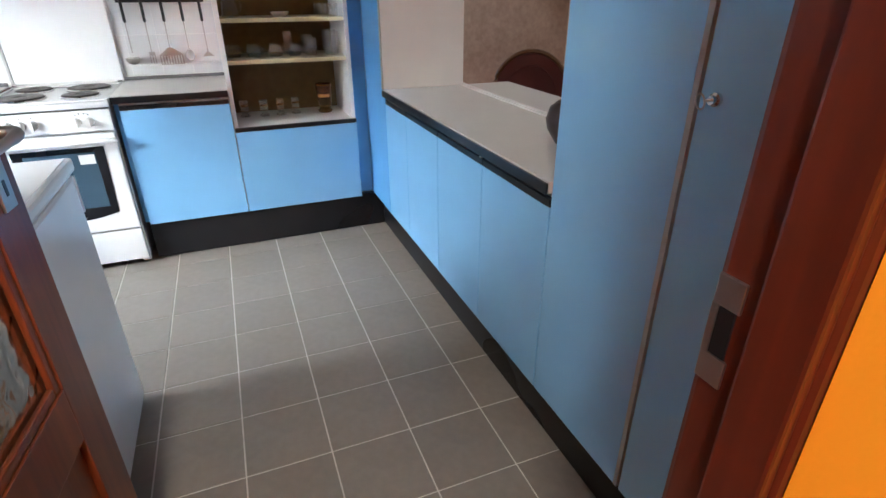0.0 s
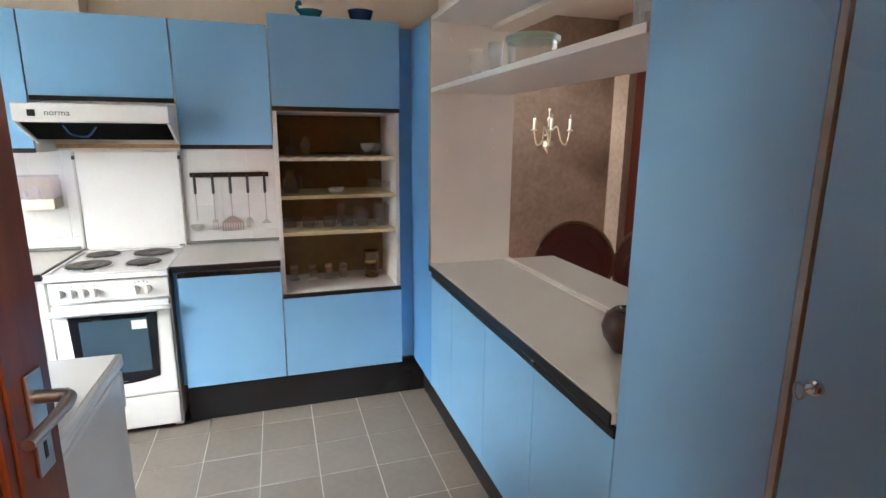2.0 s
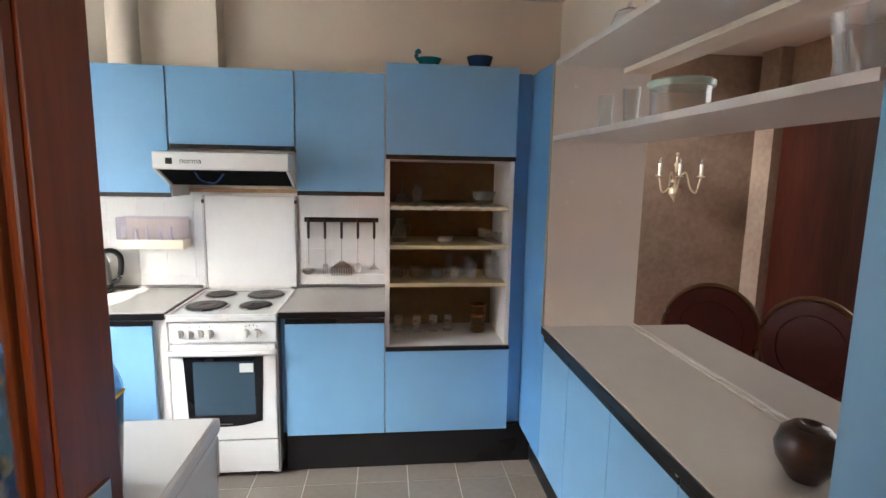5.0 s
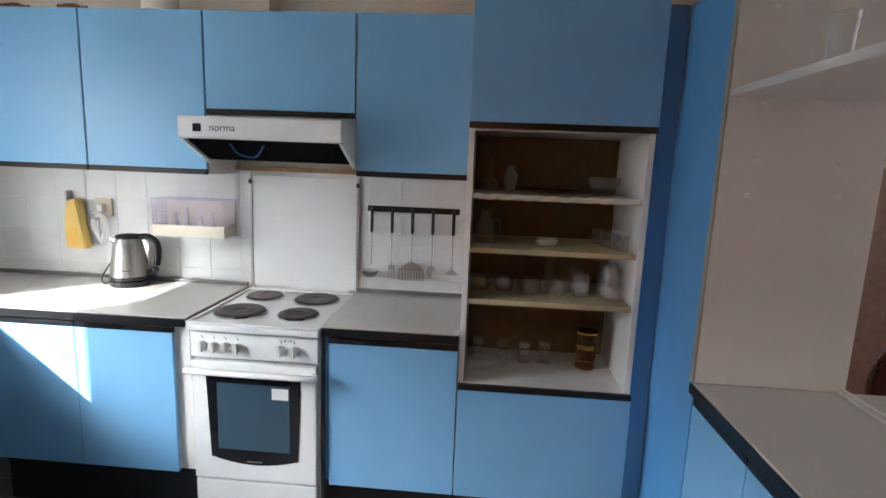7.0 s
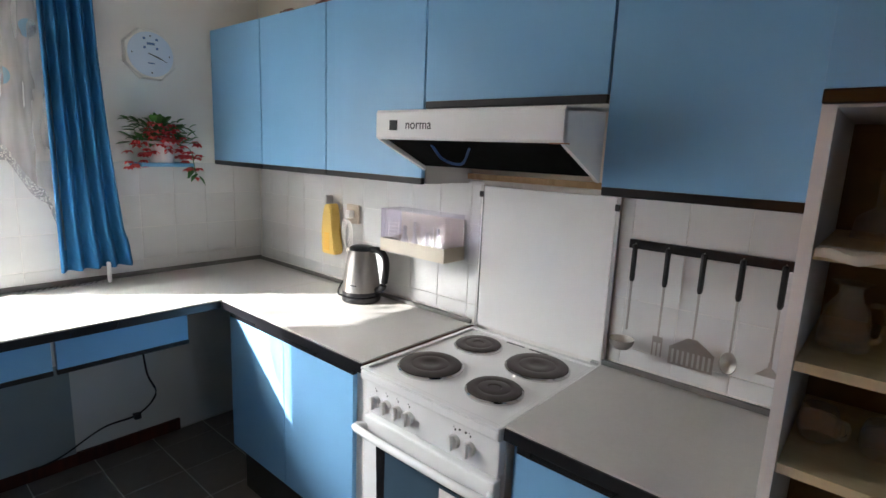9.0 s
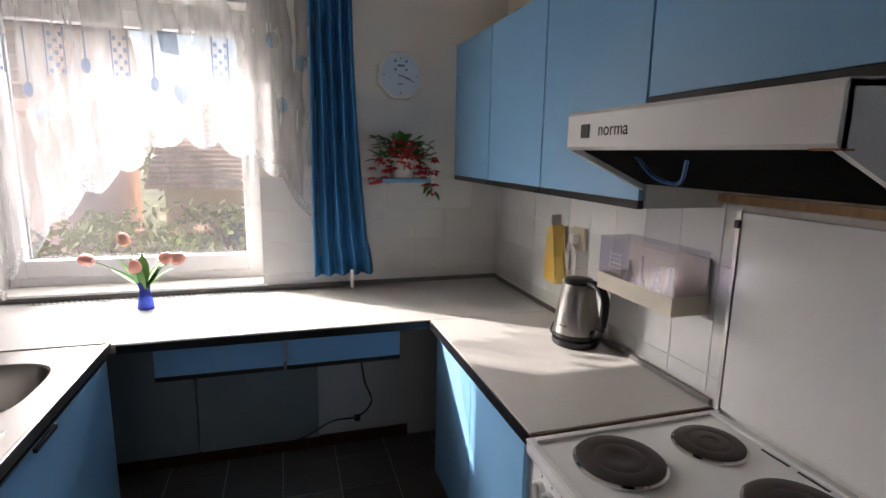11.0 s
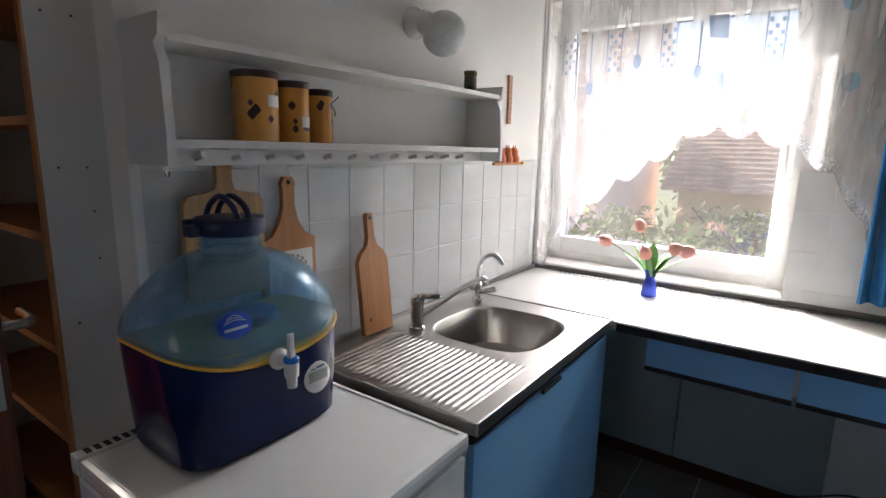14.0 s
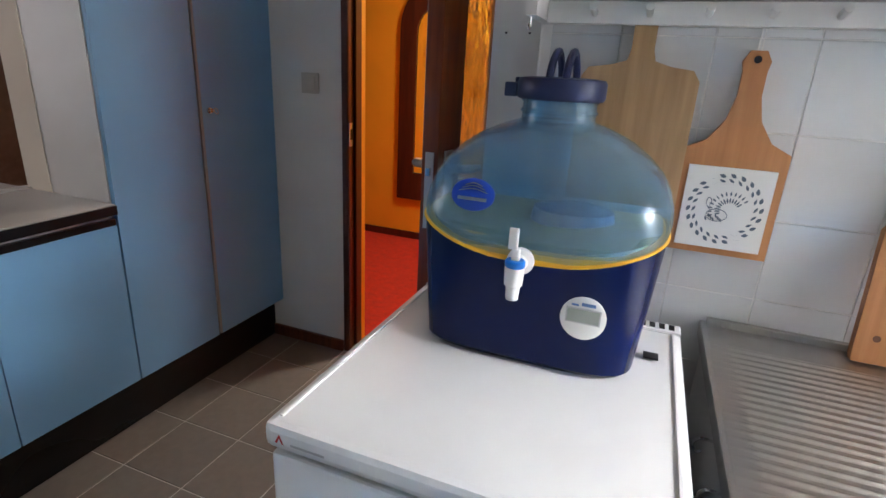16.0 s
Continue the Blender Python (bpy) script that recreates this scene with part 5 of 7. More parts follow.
house("neighbour_house", (-13.0, -4.6, -1.2), 0, 5.0, 6.2, 3.3, 6.6, PINKWALL, "pink rendered neighbouring house with a dark tiled gable roof", 2)
house("neighbour_house", (-16.5, 3.6, -1.2), 0, 5.0, 8.5, 1.9, 3.4, OCHRE, "low ochre house with a red-brown tiled roof", 3)
BUSH = mat("garden_foliage", (0.17, 0.19, 0.07), 0.7, vary=0.3, scale=6)
for nm, at, r, n, sd in (("garden_bush", (-8.2, -0.3, -1.2), (1.1, 1.5, 1.25), 1500, 1), ("garden_bush", (-10.5, 1.3, -1.2), (1.2, 1.8, 1.1), 1300, 2), ("garden_tree", (-19.0, -0.5, -1.2), (2.4, 2.6, 2.2), 1800, 3), ("garden_tree", (-24.0, 5.0, -1.2), (4, 6, 2.6), 2000, 4)):
    tree = nm == "garden_tree"
    t = thing(nm, at, "leafy garden tree behind the houses" if tree else "light green garden bush", "tree" if tree else "bush")
    rnd = random.Random(sd)
    bm = bmesh.new()
    lift = 2.6 if tree else 0.9
    tube(bm, smooth_path([(0, 0, -0.02), (0.05, 0.03, lift * 0.5), (0, 0.1, lift + r[2] * 0.5)], 3), [0.18 if tree else 0.05] * 3 + [0.12 if tree else 0.04] * 3 + [0.04], 8)
    for k in range(5):
        a = k * 1.3
        tube(bm, [(0, 0, lift * 0.7), (r[0] * 0.6 * math.cos(a), r[1] * 0.6 * math.sin(a), lift + 0.2 * k)], [0.06, 0.02], 6)
    part("trunk", bm, FRAMEWOOD, t)
    bm = bmesh.new()
    for k in range(n):
        u = Vector((rnd.gauss(0, 1), rnd.gauss(0, 1), rnd.gauss(0, 1))).normalized() * rnd.uniform(0.45, 1.0) ** 0.5
        f = 0.75 + 0.45 * noise.noise(u * 2.2 + Vector((sd * 7, 0, 0)))
        p = Vector((u.x * r[0] * f, u.y * r[1] * f, max(-lift + 0.02, u.z * r[2] * f) + lift))
        s = rnd.uniform(0.05, 0.11) * (2.2 if tree else 1)
        d1 = Vector((rnd.gauss(0, 1), rnd.gauss(0, 1), rnd.gauss(0, 1))).normalized() * s
        d2 = d1.orthogonal().normalized() * s * 0.6
        bm.faces.new([bm.verts.new(q) for q in (p - d1, p + d2, p + d1, p - d2)])
    o = part("crown", bm, BUSH, t)
    o["kind"] = "stuff"


# sink unit
SX0, SX1, SY1, SZ = -1.85, -0.95, 1.56, 0.852
c = cabinet("sink_cabinet", SX0 + 0.012, SX1 - 0.012, YS + 0.03, SY1 - 0.035, 0.10, SZ - 0.20, "white sink cabinet with one wide blue laminate door")
boxes("side_panel", [loc(c, (SX0 + 0.012, SX0 + 0.028, YS + 0.03, SY1 - 0.035, SZ - 0.1995, SZ - 0.045))], WHITE, c)
boxes("side_panel", [loc(c, (SX1 - 0.028, SX1 - 0.012, YS + 0.03, SY1 - 0.035, SZ - 0.1995, SZ - 0.045))], WHITE, c)
boxes("rail", [loc(c, (SX0 + 0.029, SX1 - 0.029, YS + 0.03, YS + 0.045, SZ - 0.1995, SZ - 0.045)), loc(c, (SX0 + 0.029, SX1 - 0.029, SY1 - 0.048, SY1 - 0.035, SZ - 0.1995, SZ - 0.045))], WHITE, c)
front(c, "door", loc(c, (SX0 + 0.010, SX1 - 0.010, SY1 - 0.033, SY1 - 0.015, 0.17, SZ - 0.062)))
boxes("grip_recess", [loc(c, (SX0 + 0.010, SX1 - 0.010, SY1 - 0.034, SY1 - 0.018, SZ - 0.060, SZ - 0.040))], BLACK, c, "black grip recess", bevel=0.002)
boxes("pull", [loc(c, (-1.42, -1.30, SY1 - 0.016, SY1 - 0.006, SZ - 0.072, SZ - 0.060))], BLACK, c, bevel=0.002)
for k in range(3):
    y = (1.26, 1.371, 1.509)[k]
    bm = bmesh.new()
    tube(bm, smooth_path([(0, 0, 0), (0.018, 0, 0), (0.026, 0, -0.012), (0.020, 0, -0.024), (0.012, 0, -0.02)], 4), 0.0022, 6)
    h = thing("side_hook", (SX1 - 0.0115, y, SZ - 0.062), "small metal cup hook screwed into the sink cabinet side", "hook", "hooks on the sink cabinet")
    part("wire", bm, CHROME, h, smooth=True)


def sink_top():
    c = thing("sink", ((SX0 + SX1) / 2, (YS + SY1) / 2 + 0.01, SZ - 0.03), "worn stainless steel sink with a ribbed draining board", "sink")
    ox, oy, oz = c.location
    bx, by, ra, rb = -1.530 - ox, 1.285 - oy, 0.195, 0.190
    hx, hy = (SX1 - SX0) / 2, (SY1 - YS - 0.02) / 2
    n = 64
    bm = bmesh.new()

    def sq(a, rx, ry, p=3.4):
        c0, s0 = math.cos(a), math.sin(a)
        return (bx + rx * math.copysign(abs(c0) ** (2 / p), c0), by + ry * math.copysign(abs(s0) ** (2 / p), s0))
    top = 0.03
    rings = []
    for rx, ry, z in ((ra, rb, top - 0.002), (ra - 0.006, rb - 0.006, top - 0.008), (ra - 0.014, rb - 0.014, top - 0.06), (ra - 0.025, rb - 0.025, top - 0.13), (ra - 0.05, rb - 0.05, top - 0.15), (0.03, 0.03, top - 0.155)):
        rings.append([bm.verts.new((*sq(2 * math.pi * k / n, rx, ry), z)) for k in range(n)])
    for a, b in zip(rings, rings[1:]):
        for k in range(n):
            bm.faces.new((a[k], b[k], b[(k + 1) % n], a[(k + 1) % n]))
    bm.faces.new(rings[-1])
    # deck round the bowl: a ring out to the outer rectangle
    outer = []
    for k in range(n):
        a = 2 * math.pi * k / n
        dx, dy = math.cos(a), math.sin(a)
        x1, x0 = 0.235, -hx - bx
        t = min(((x1 if dx > 0 else x0) / dx) if abs(dx) > 1e-6 else 9, (((hy - by) if dy > 0 else (-hy - by)) / dy) if abs(dy) > 1e-6 else 9)
        outer.append(bm.verts.new((bx + dx * t, by + dy * t, top - 0.002)))
    for k in range(n):
        bm.faces.new((rings[0][k], rings[0][(k + 1) % n], outer[(k + 1) % n], outer[k]))
    for cx, cy in ((0.235, hy - by), (0.235, -hy - by), (-hx - bx, hy - by), (-hx - bx, -hy - by)):
        near = sorted(outer, key=lambda v: (v.co.x - bx - cx) ** 2 + (v.co.y - by - cy) ** 2)[:2]
        q = bm.verts.new((bx + cx, by + cy, top - 0.002))
        bm.faces.new((near[0], near[1], q))
    part("bowl", bm, STEEL, c, "deep rounded steel bowl", smooth=True)
    # ribbed draining board
    bm = bmesh.new()
    gx0, gx1 = bx + 0.235, hx
    rows = 300
    ys = [-hy + 2 * hy * k / rows for k in range(rows + 1)]
    cols = [gx0, gx0 + 0.012, gx0 + 0.020, gx1 - 0.045, gx1 - 0.035, gx1]
    grid = []
    for y in ys:
        inside = -hy + 0.09 < y < hy - 0.055
        rib = 0.0040 * max(0, math.cos((y + hy) * 2 * math.pi / 0.0195)) if inside else 0
        line = []
        for i, x in enumerate(cols):
            z = top - 0.002
            if 2 <= i <= 3 and inside:
                z += rib - 0.002
            line.append(bm.verts.new((x, y, z)))
        grid.append(line)
    for a, b in zip(grid, grid[1:]):
        for k in range(len(cols) - 1):
            bm.faces.new((a[k], a[k + 1], b[k + 1], b[k]))
    part("draining_board", bm, STEEL, c, "ribbed steel draining board", smooth=True)
    bm = bmesh.new()
    for r in ((-hx, hx, hy - 0.010, hy, top - 0.030, top + 0.002), (hx - 0.010, hx, -hy, hy - 0.010, top - 0.030, top + 0.002), (-hx, -hx + 0.010, -hy, hy - 0.010, top - 0.012, top + 0.002), (-hx + 0.01, hx - 0.01, -hy, -hy + 0.012, top - 0.020, top + 0.012)):
        box(bm, *r, bevel=0.003)
    part("rim", bm, STEEL, c, "raised steel rim")
    bm = bmesh.new()
    lathe(bm, [(0.036, 0), (0.036, 0.003), (0.026, 0.002), (0.024, -0.0), (0.004, -0.0)], (bx, by, top - 0.155), 24)
    part("drain", bm, CHROME, c, smooth=True)


sink_top()
c = thing("mixer_tap", (-1.345, 1.085, SZ), "chrome mixer tap with a long straight spout", "tap")
bm = bmesh.new()
lathe(bm, [(0.026, 0), (0.026, 0.006), (0.021, 0.010), (0.021, 0.075), (0.024, 0.085), (0.022, 0.105), (0.012, 0.112), (0.003, 0.113)], seg=24)
part("body", bm, CHROME, c, smooth=True)
bm = bmesh.new()
tube(bm, smooth_path([(0.0, 0.0, 0.098), (0.0, 0.03, 0.112), (-0.01, 0.085, 0.118)], 4), [0.014] * 4 + [0.009] * 4 + [0.006], 8)
part("lever", bm, CHROME, c, smooth=True)
bm = bmesh.new()
tube(bm, smooth_path([(-0.01, 0.012, 0.045), (-0.08, 0.03, 0.070), (-0.18, 0.06, 0.110), (-0.26, 0.085, 0.128), (-0.275, 0.09, 0.110)], 5), 0.010, 10)
part("spout", bm, CHROME, c, "long chrome spout", smooth=True)
c = thing("swan_neck_tap", (-1.765, 1.055, SZ - 0.002), "small chrome swan-neck tap", "tap")
bm = bmesh.new()
lathe(bm, [(0.024, 0), (0.022, 0.008), (0.012, 0.012), (0.012, 0.04), (0.016, 0.045), (0.016, 0.06), (0.010, 0.066)], seg=20)
part("body", bm, CHROME, c, smooth=True)
bm = bmesh.new()
tube(bm, smooth_path([(0, 0, 0.055), (0, 0.0, 0.12), (-0.01, 0.02, 0.165), (-0.03, 0.05, 0.175), (-0.045, 0.075, 0.150), (-0.047, 0.08, 0.138)], 6), 0.009, 10)
part("spout", bm, CHROME, c, smooth=True)
bm = bmesh.new()
tube(bm, [(0, 0.012, 0.03), (-0.02, 0.055, 0.042), (-0.025, 0.065, 0.045)], [0.008, 0.014, 0.012], 10)
part("knob", bm, CHROME, c, smooth=True)


# chopping boards
def board(name, at, outline, thick, material, label, tilt=0.0, hole=None, rz=0):
    b = thing(name, at, label, "chopping board", "chopping boards")
    b.matrix_world = pose(*at, tilt, 0, rz)
    bm = bmesh.new()
    a = [bm.verts.new((x, 0, z)) for x, z in outline]
    f = [bm.verts.new((x, thick, z)) for x, z in outline]
    n = len(outline)
    for k in range(n):
        bm.faces.new((a[k], a[(k + 1) % n], f[(k + 1) % n], f[k]))
    for k in range(n // 2 - 1):
        bm.faces.new((a[k], a[k + 1], a[n - 2 - k], a[n - 1 - k])), bm.faces.new((f[k + 1], f[k], f[n - 1 - k], f[n - 2 - k]))
    part("board", bm, material, b)
    if hole:
        bm = bmesh.new()
        lathe(bm, [(0.006, 0), (0.006, 0.0012)], seg=14)
        bmesh.ops.transform(bm, matrix=pose(hole[0], thick + 0.0012, hole[1], 90, 0, 0), verts=bm.verts)
        part("hanging_hole", bm, BLACK, b)
    return b


def sym(half):
    return [(x, z) for x, z in half] + [(-x, z) for x, z in reversed(half)]


board("chopping_board", (-0.765, YS + 0.022, 1.065), sym([(0.094, 0.0), (0.1, 0.01), (0.1, 0.225), (0.088, 0.243), (0.05, 0.248), (0.024, 0.256), (0.019, 0.275), (0.019, 0.345), (0.012, 0.358)]), 0.016, PALEWOOD, "pale worn wooden chopping board hanging from a peg", hole=(0, 0.342))
b = board("chopping_board", (-0.945, YS + 0.020, 0.992), sym([(0.083, 0.0), (0.083, 0.188), (0.05, 0.205), (0.027, 0.240), (0.018, 0.28), (0.018, 0.32), (0.021, 0.335), (0.012, 0.352)]), 0.014, BEECH, "orange beech board with a white printed tile, hanging on a string", hole=(0, 0.338))
boxes("tile_inset", [(-0.070, 0.070, 0.0142, 0.0175, 0.012, 0.160)], PLASTICWHITE, b, "white tile with a printed turkey", bevel=0.001)
PRINT = mat("blue_grey_print", (0.10, 0.13, 0.17), 0.5)
rnd = random.Random(4)
bm = bmesh.new()
for k in range(22):
    a = 2 * math.pi * k / 22
    for rr, w in ((0.056, 0.0065), (0.047, 0.0045)):
        p = Vector((rr * math.cos(a), 0.0178, 0.086 + (rr + 0.002) * math.sin(a)))
        leaf(bm, p, (math.sin(a) + 0.5 * math.cos(a), 0, -math.cos(a) + 0.5 * math.sin(a)), 0.011, w, 0, Vector((0, 1, 0)) * 0.05)
for k in range(13):
    a = math.pi * (-0.12 + 0.075 * k)
    for r0, ln in ((0.014, 0.010), (0.027, 0.008)):
        leaf(bm, (-0.008 + r0 * math.cos(a), 0.0178, 0.084 + r0 * math.sin(a)), (math.cos(a), 0, math.sin(a)), ln, 0.0032, 0, Vector((0, 1, 0)) * 0.05)
for k in range(7):
    leaf(bm, (0.004 + 0.004 * k, 0.0178, 0.070 + 0.003 * (k % 3)), (-0.4, 0, -1), 0.009, 0.003, 0, Vector((0, 1, 0)) * 0.05)
for v in bm.verts:
    v.co.y = 0.0182
part("print", bm, PRINT, b, "blue-grey printed bird in a leaf ring")["kind"] = "stuff"
bm = bmesh.new()
tube(bm, [(0.010 + 0.017 * math.cos(k * math.pi / 12), 0.0182, 0.074 + 0.011 * math.sin(k * math.pi / 12)) for k in range(25)], 0.0007, 5, cap=False)
tube(bm, smooth_path([(0.022, 0.0182, 0.082), (0.030, 0.0182, 0.093), (0.028, 0.0182, 0.104), (0.022, 0.0182, 0.100), (0.024, 0.0182, 0.090)], 4), 0.0007, 5)
part("print", bm, PRINT, b, "blue-grey bird outline")
bm = bmesh.new()
tube(bm, [(-0.003, 0.012, 0.338), (-0.002, 0.016, 0.40), (0.002, 0.016, 0.40), (0.003, 0.012, 0.338)], 0.0012, 5)
part("string", bm, PLASTICWHITE, b)
board("chopping_board", (-1.243, YS + 0.060, SZ + 0.001), sym([(0.062, 0.0), (0.064, 0.01), (0.064, 0.225), (0.050, 0.250), (0.022, 0.272), (0.013, 0.300), (0.013, 0.362), (0.009, 0.372)]), 0.017, BEECH, "beech chopping board leaning on the tiles behind the sink", tilt=6.5, hole=(0, 0.357))
bm = bmesh.new()
lathe(bm, [(0.006, 0), (0.005, 0.0008)], seg=12)
bmesh.ops.transform(bm, matrix=pose(0.035, 0.0178, 0.045, 90, 0, 0), verts=bm.verts)
part("knot", bm, RUSTBROWN, [q for q in bpy.data.objects if q.name.startswith("chopping_board")][-1], "dark knot in the wood")

# white shelf with pegs
c = thing("peg_shelf", (-1.21, YS + 0.001, 1.378), "white painted two-tier wall shelf with a row of pegs", "wall shelf")
L = 0.63
for s in (-1, 1):
    bm = bmesh.new()
    pr = [(0.0, 0.002), (0.155, 0.002), (0.158, 0.06), (0.150, 0.19), (0.135, 0.222), (0.152, 0.235), (0.158, 0.272), (0.0, 0.272)]
    a = [bm.verts.new((s * L, y, z)) for y, z in pr]
    b = [bm.verts.new((s * (L - 0.018), y, z)) for y, z in pr]
    for k in range(len(pr)):
        bm.faces.new((a[k], a[(k + 1) % len(pr)], b[(k + 1) % len(pr)], b[k]))
    bm.faces.new(a), bm.faces.new(list(reversed(b)))
    part("side", bm, WHITE, c)
boxes("lower_board", [(-L + 0.019, L - 0.019, 0.002, 0.150, 0.036, 0.052)], WHITE, c, bevel=0.001)
boxes("upper_board", [(-L + 0.019, L - 0.019, 0.002, 0.148, 0.228, 0.243)], WHITE, c, bevel=0.001)
boxes("peg_rail", [(-L + 0.019, L - 0.019, 0.060, 0.072, -0.002, 0.034)], WHITE, c, bevel=0.002)
for k in range(12):
    x = 0.53 - k * 0.0885
    bm = bmesh.new()
    tube(bm, [(x, 0.072, 0.014), (x, 0.105, 0.022)], [0.0055, 0.0065], 8)
    part("peg", bm, WHITE, c)
bm = bmesh.new()
tube(bm, smooth_path([(L - 0.005, 0.13, 0.003), (L - 0.005, 0.13, -0.012), (L - 0.005, 0.142, -0.018), (L - 0.005, 0.148, -0.008)], 4), 0.0018, 6)
part("cup_hook", bm, CHROME, c)

# tins
TIN = mat("orange_printed_tin", (0.74, 0.36, 0.075), 0.28, second=(0.62, 0.27, 0.045), scale=8, coat=0.3)
TINLID = mat("dark_brown_tin_lid", (0.05, 0.022, 0.012), 0.35)
for k, (x, r, h) in enumerate(((-0.823, 0.050, 0.150), (-0.921, 0.043, 0.138), (-1.004, 0.037, 0.128))):
    t = thing("storage_tin", (x, YS + 0.085, 1.4305), ("large", "middle", "small")[k] + " orange printed food tin with a dark lid on the shelf", "tin", "storage tins", rz=20)
    bm = bmesh.new()
    lathe(bm, [(r - 0.002, 0), (r, 0.004), (r, h - 0.014), (r - 0.001, h - 0.012)], seg=36)
    part("body", bm, TIN, t, smooth=True)
    bm = bmesh.new()
    lathe(bm, [(r + 0.001, h - 0.014), (r + 0.002, h - 0.002), (r - 0.002, h + 0.002), (r - 0.008, h)], seg=36)
    part("lid", bm, TINLID, t, "dark brown lid", smooth=True)
    rnd = random.Random(20 + k)
    bm, bl = bmesh.new(), bmesh.new()
    for q in range(9):
        a, z = rnd.uniform(0.2, 2.6), rnd.uniform(0.03, h - 0.03)
        s = rnd.uniform(0.006, 0.011)
        vs = [((r + 0.0007) * math.cos(a + s / r * math.cos(2 * math.pi * i / 8)), (r + 0.0007) * math.sin(a + s / r * math.cos(2 * math.pi * i / 8)), z + s * math.sin(2 * math.pi * i / 8) * (0.8 if i % 2 else 1.2)) for i in range(8)]
        bm.faces.new([bm.verts.new(v) for v in vs])
    part("printed_marks", bm, TINLID, t, "dark printed figures")["kind"] = "stuff"
    if k < 2:
        vs = []
        for i in range(9):
            a = 1.15 + 0.09 * i
            vs.append((a, 0.035 if k else 0.075))
        pts = [((r + 0.001) * math.cos(a), (r + 0.001) * math.sin(a), z) for a, z in vs] + [((r + 0.001) * math.cos(a), (r + 0.001) * math.sin(a), z + 0.025) for a, z in reversed(vs)]
        bl.faces.new([bl.verts.new(v) for v in pts])
        part("paper_label", bl, CREAMP, t, "cream label")
    else:
        bl.free()
    if k == 2:
        bm = bmesh.new()
        tube(bm, smooth_path([(-r * 0.9, 0.01, 0.10), (-r - 0.014, 0.02, 0.108), (-r - 0.02, 0.03, 0.12)], 3), 0.0015, 5)
        tube(bm, smooth_path([(-r * 0.9, 0.01, 0.10), (-r - 0.012, 0.02, 0.09), (-r - 0.02, 0.02, 0.07)], 3), 0.0015, 5)
        part("wire_clasp", bm, INK, t)
t = thing("small_jar", (-1.715, YS + 0.085, 1.6225), "small black and gold lidded jar on the upper shelf", "jar")
bm = bmesh.new()
lathe(bm, [(0.021, 0), (0.023, 0.004), (0.023, 0.05), (0.020, 0.056)], seg=24)
part("body", bm, mat("dark_gold_print", (0.10, 0.085, 0.03), 0.3, second=(0.02, 0.02, 0.015), scale=90), t, smooth=True)
bm = bmesh.new()
lathe(bm, [(0.023, 0.056), (0.024, 0.060), (0.024, 0.072), (0.021, 0.074)], seg=24)
part("lid", bm, mat("gold_black_lid", (0.12, 0.09, 0.02), 0.3, 0.6), t, smooth=True)

# wall lamp
FROST = mat("crackled_frosted_glass", (0.80, 0.80, 0.78), 0.35, bump=0.004, bump_scale=70, trans=0.25, vary=0.03)
c = thing("wall_lamp", (-1.490, YS + 0.001, 1.822), "white wall lamp with a crackled glass globe, switched off", "wall lamp")
bm = bmesh.new()
lathe(bm, [(0.050, 0), (0.050, 0.012), (0.036, 0.030), (0.034, 0.062)], seg=28)
bmesh.ops.transform(bm, matrix=pose(0, 0, 0, -90, 0, 0), verts=bm.verts)
part("mount", bm, CERAMIC, c, "white porcelain mount", smooth=True)
bm = bmesh.new()
tube(bm, [(0, 0.05, -0.004), (0.002, 0.085, -0.022)], 0.036, 20)
part("collar", bm, CERAMIC, c, smooth=True)
bm = bmesh.new()
bmesh.ops.create_icosphere(bm, subdivisions=4, radius=0.068)
for v in bm.verts:
    v.co *= 1 + 0.02 * noise.cell(v.co * 90) * (1 if v.co.length > 0 else 0)
bmesh.ops.translate(bm, vec=(0.010, 0.133, -0.048), verts=bm.verts)
part("globe", bm, FROST, c, "crackled glass globe", smooth=True)

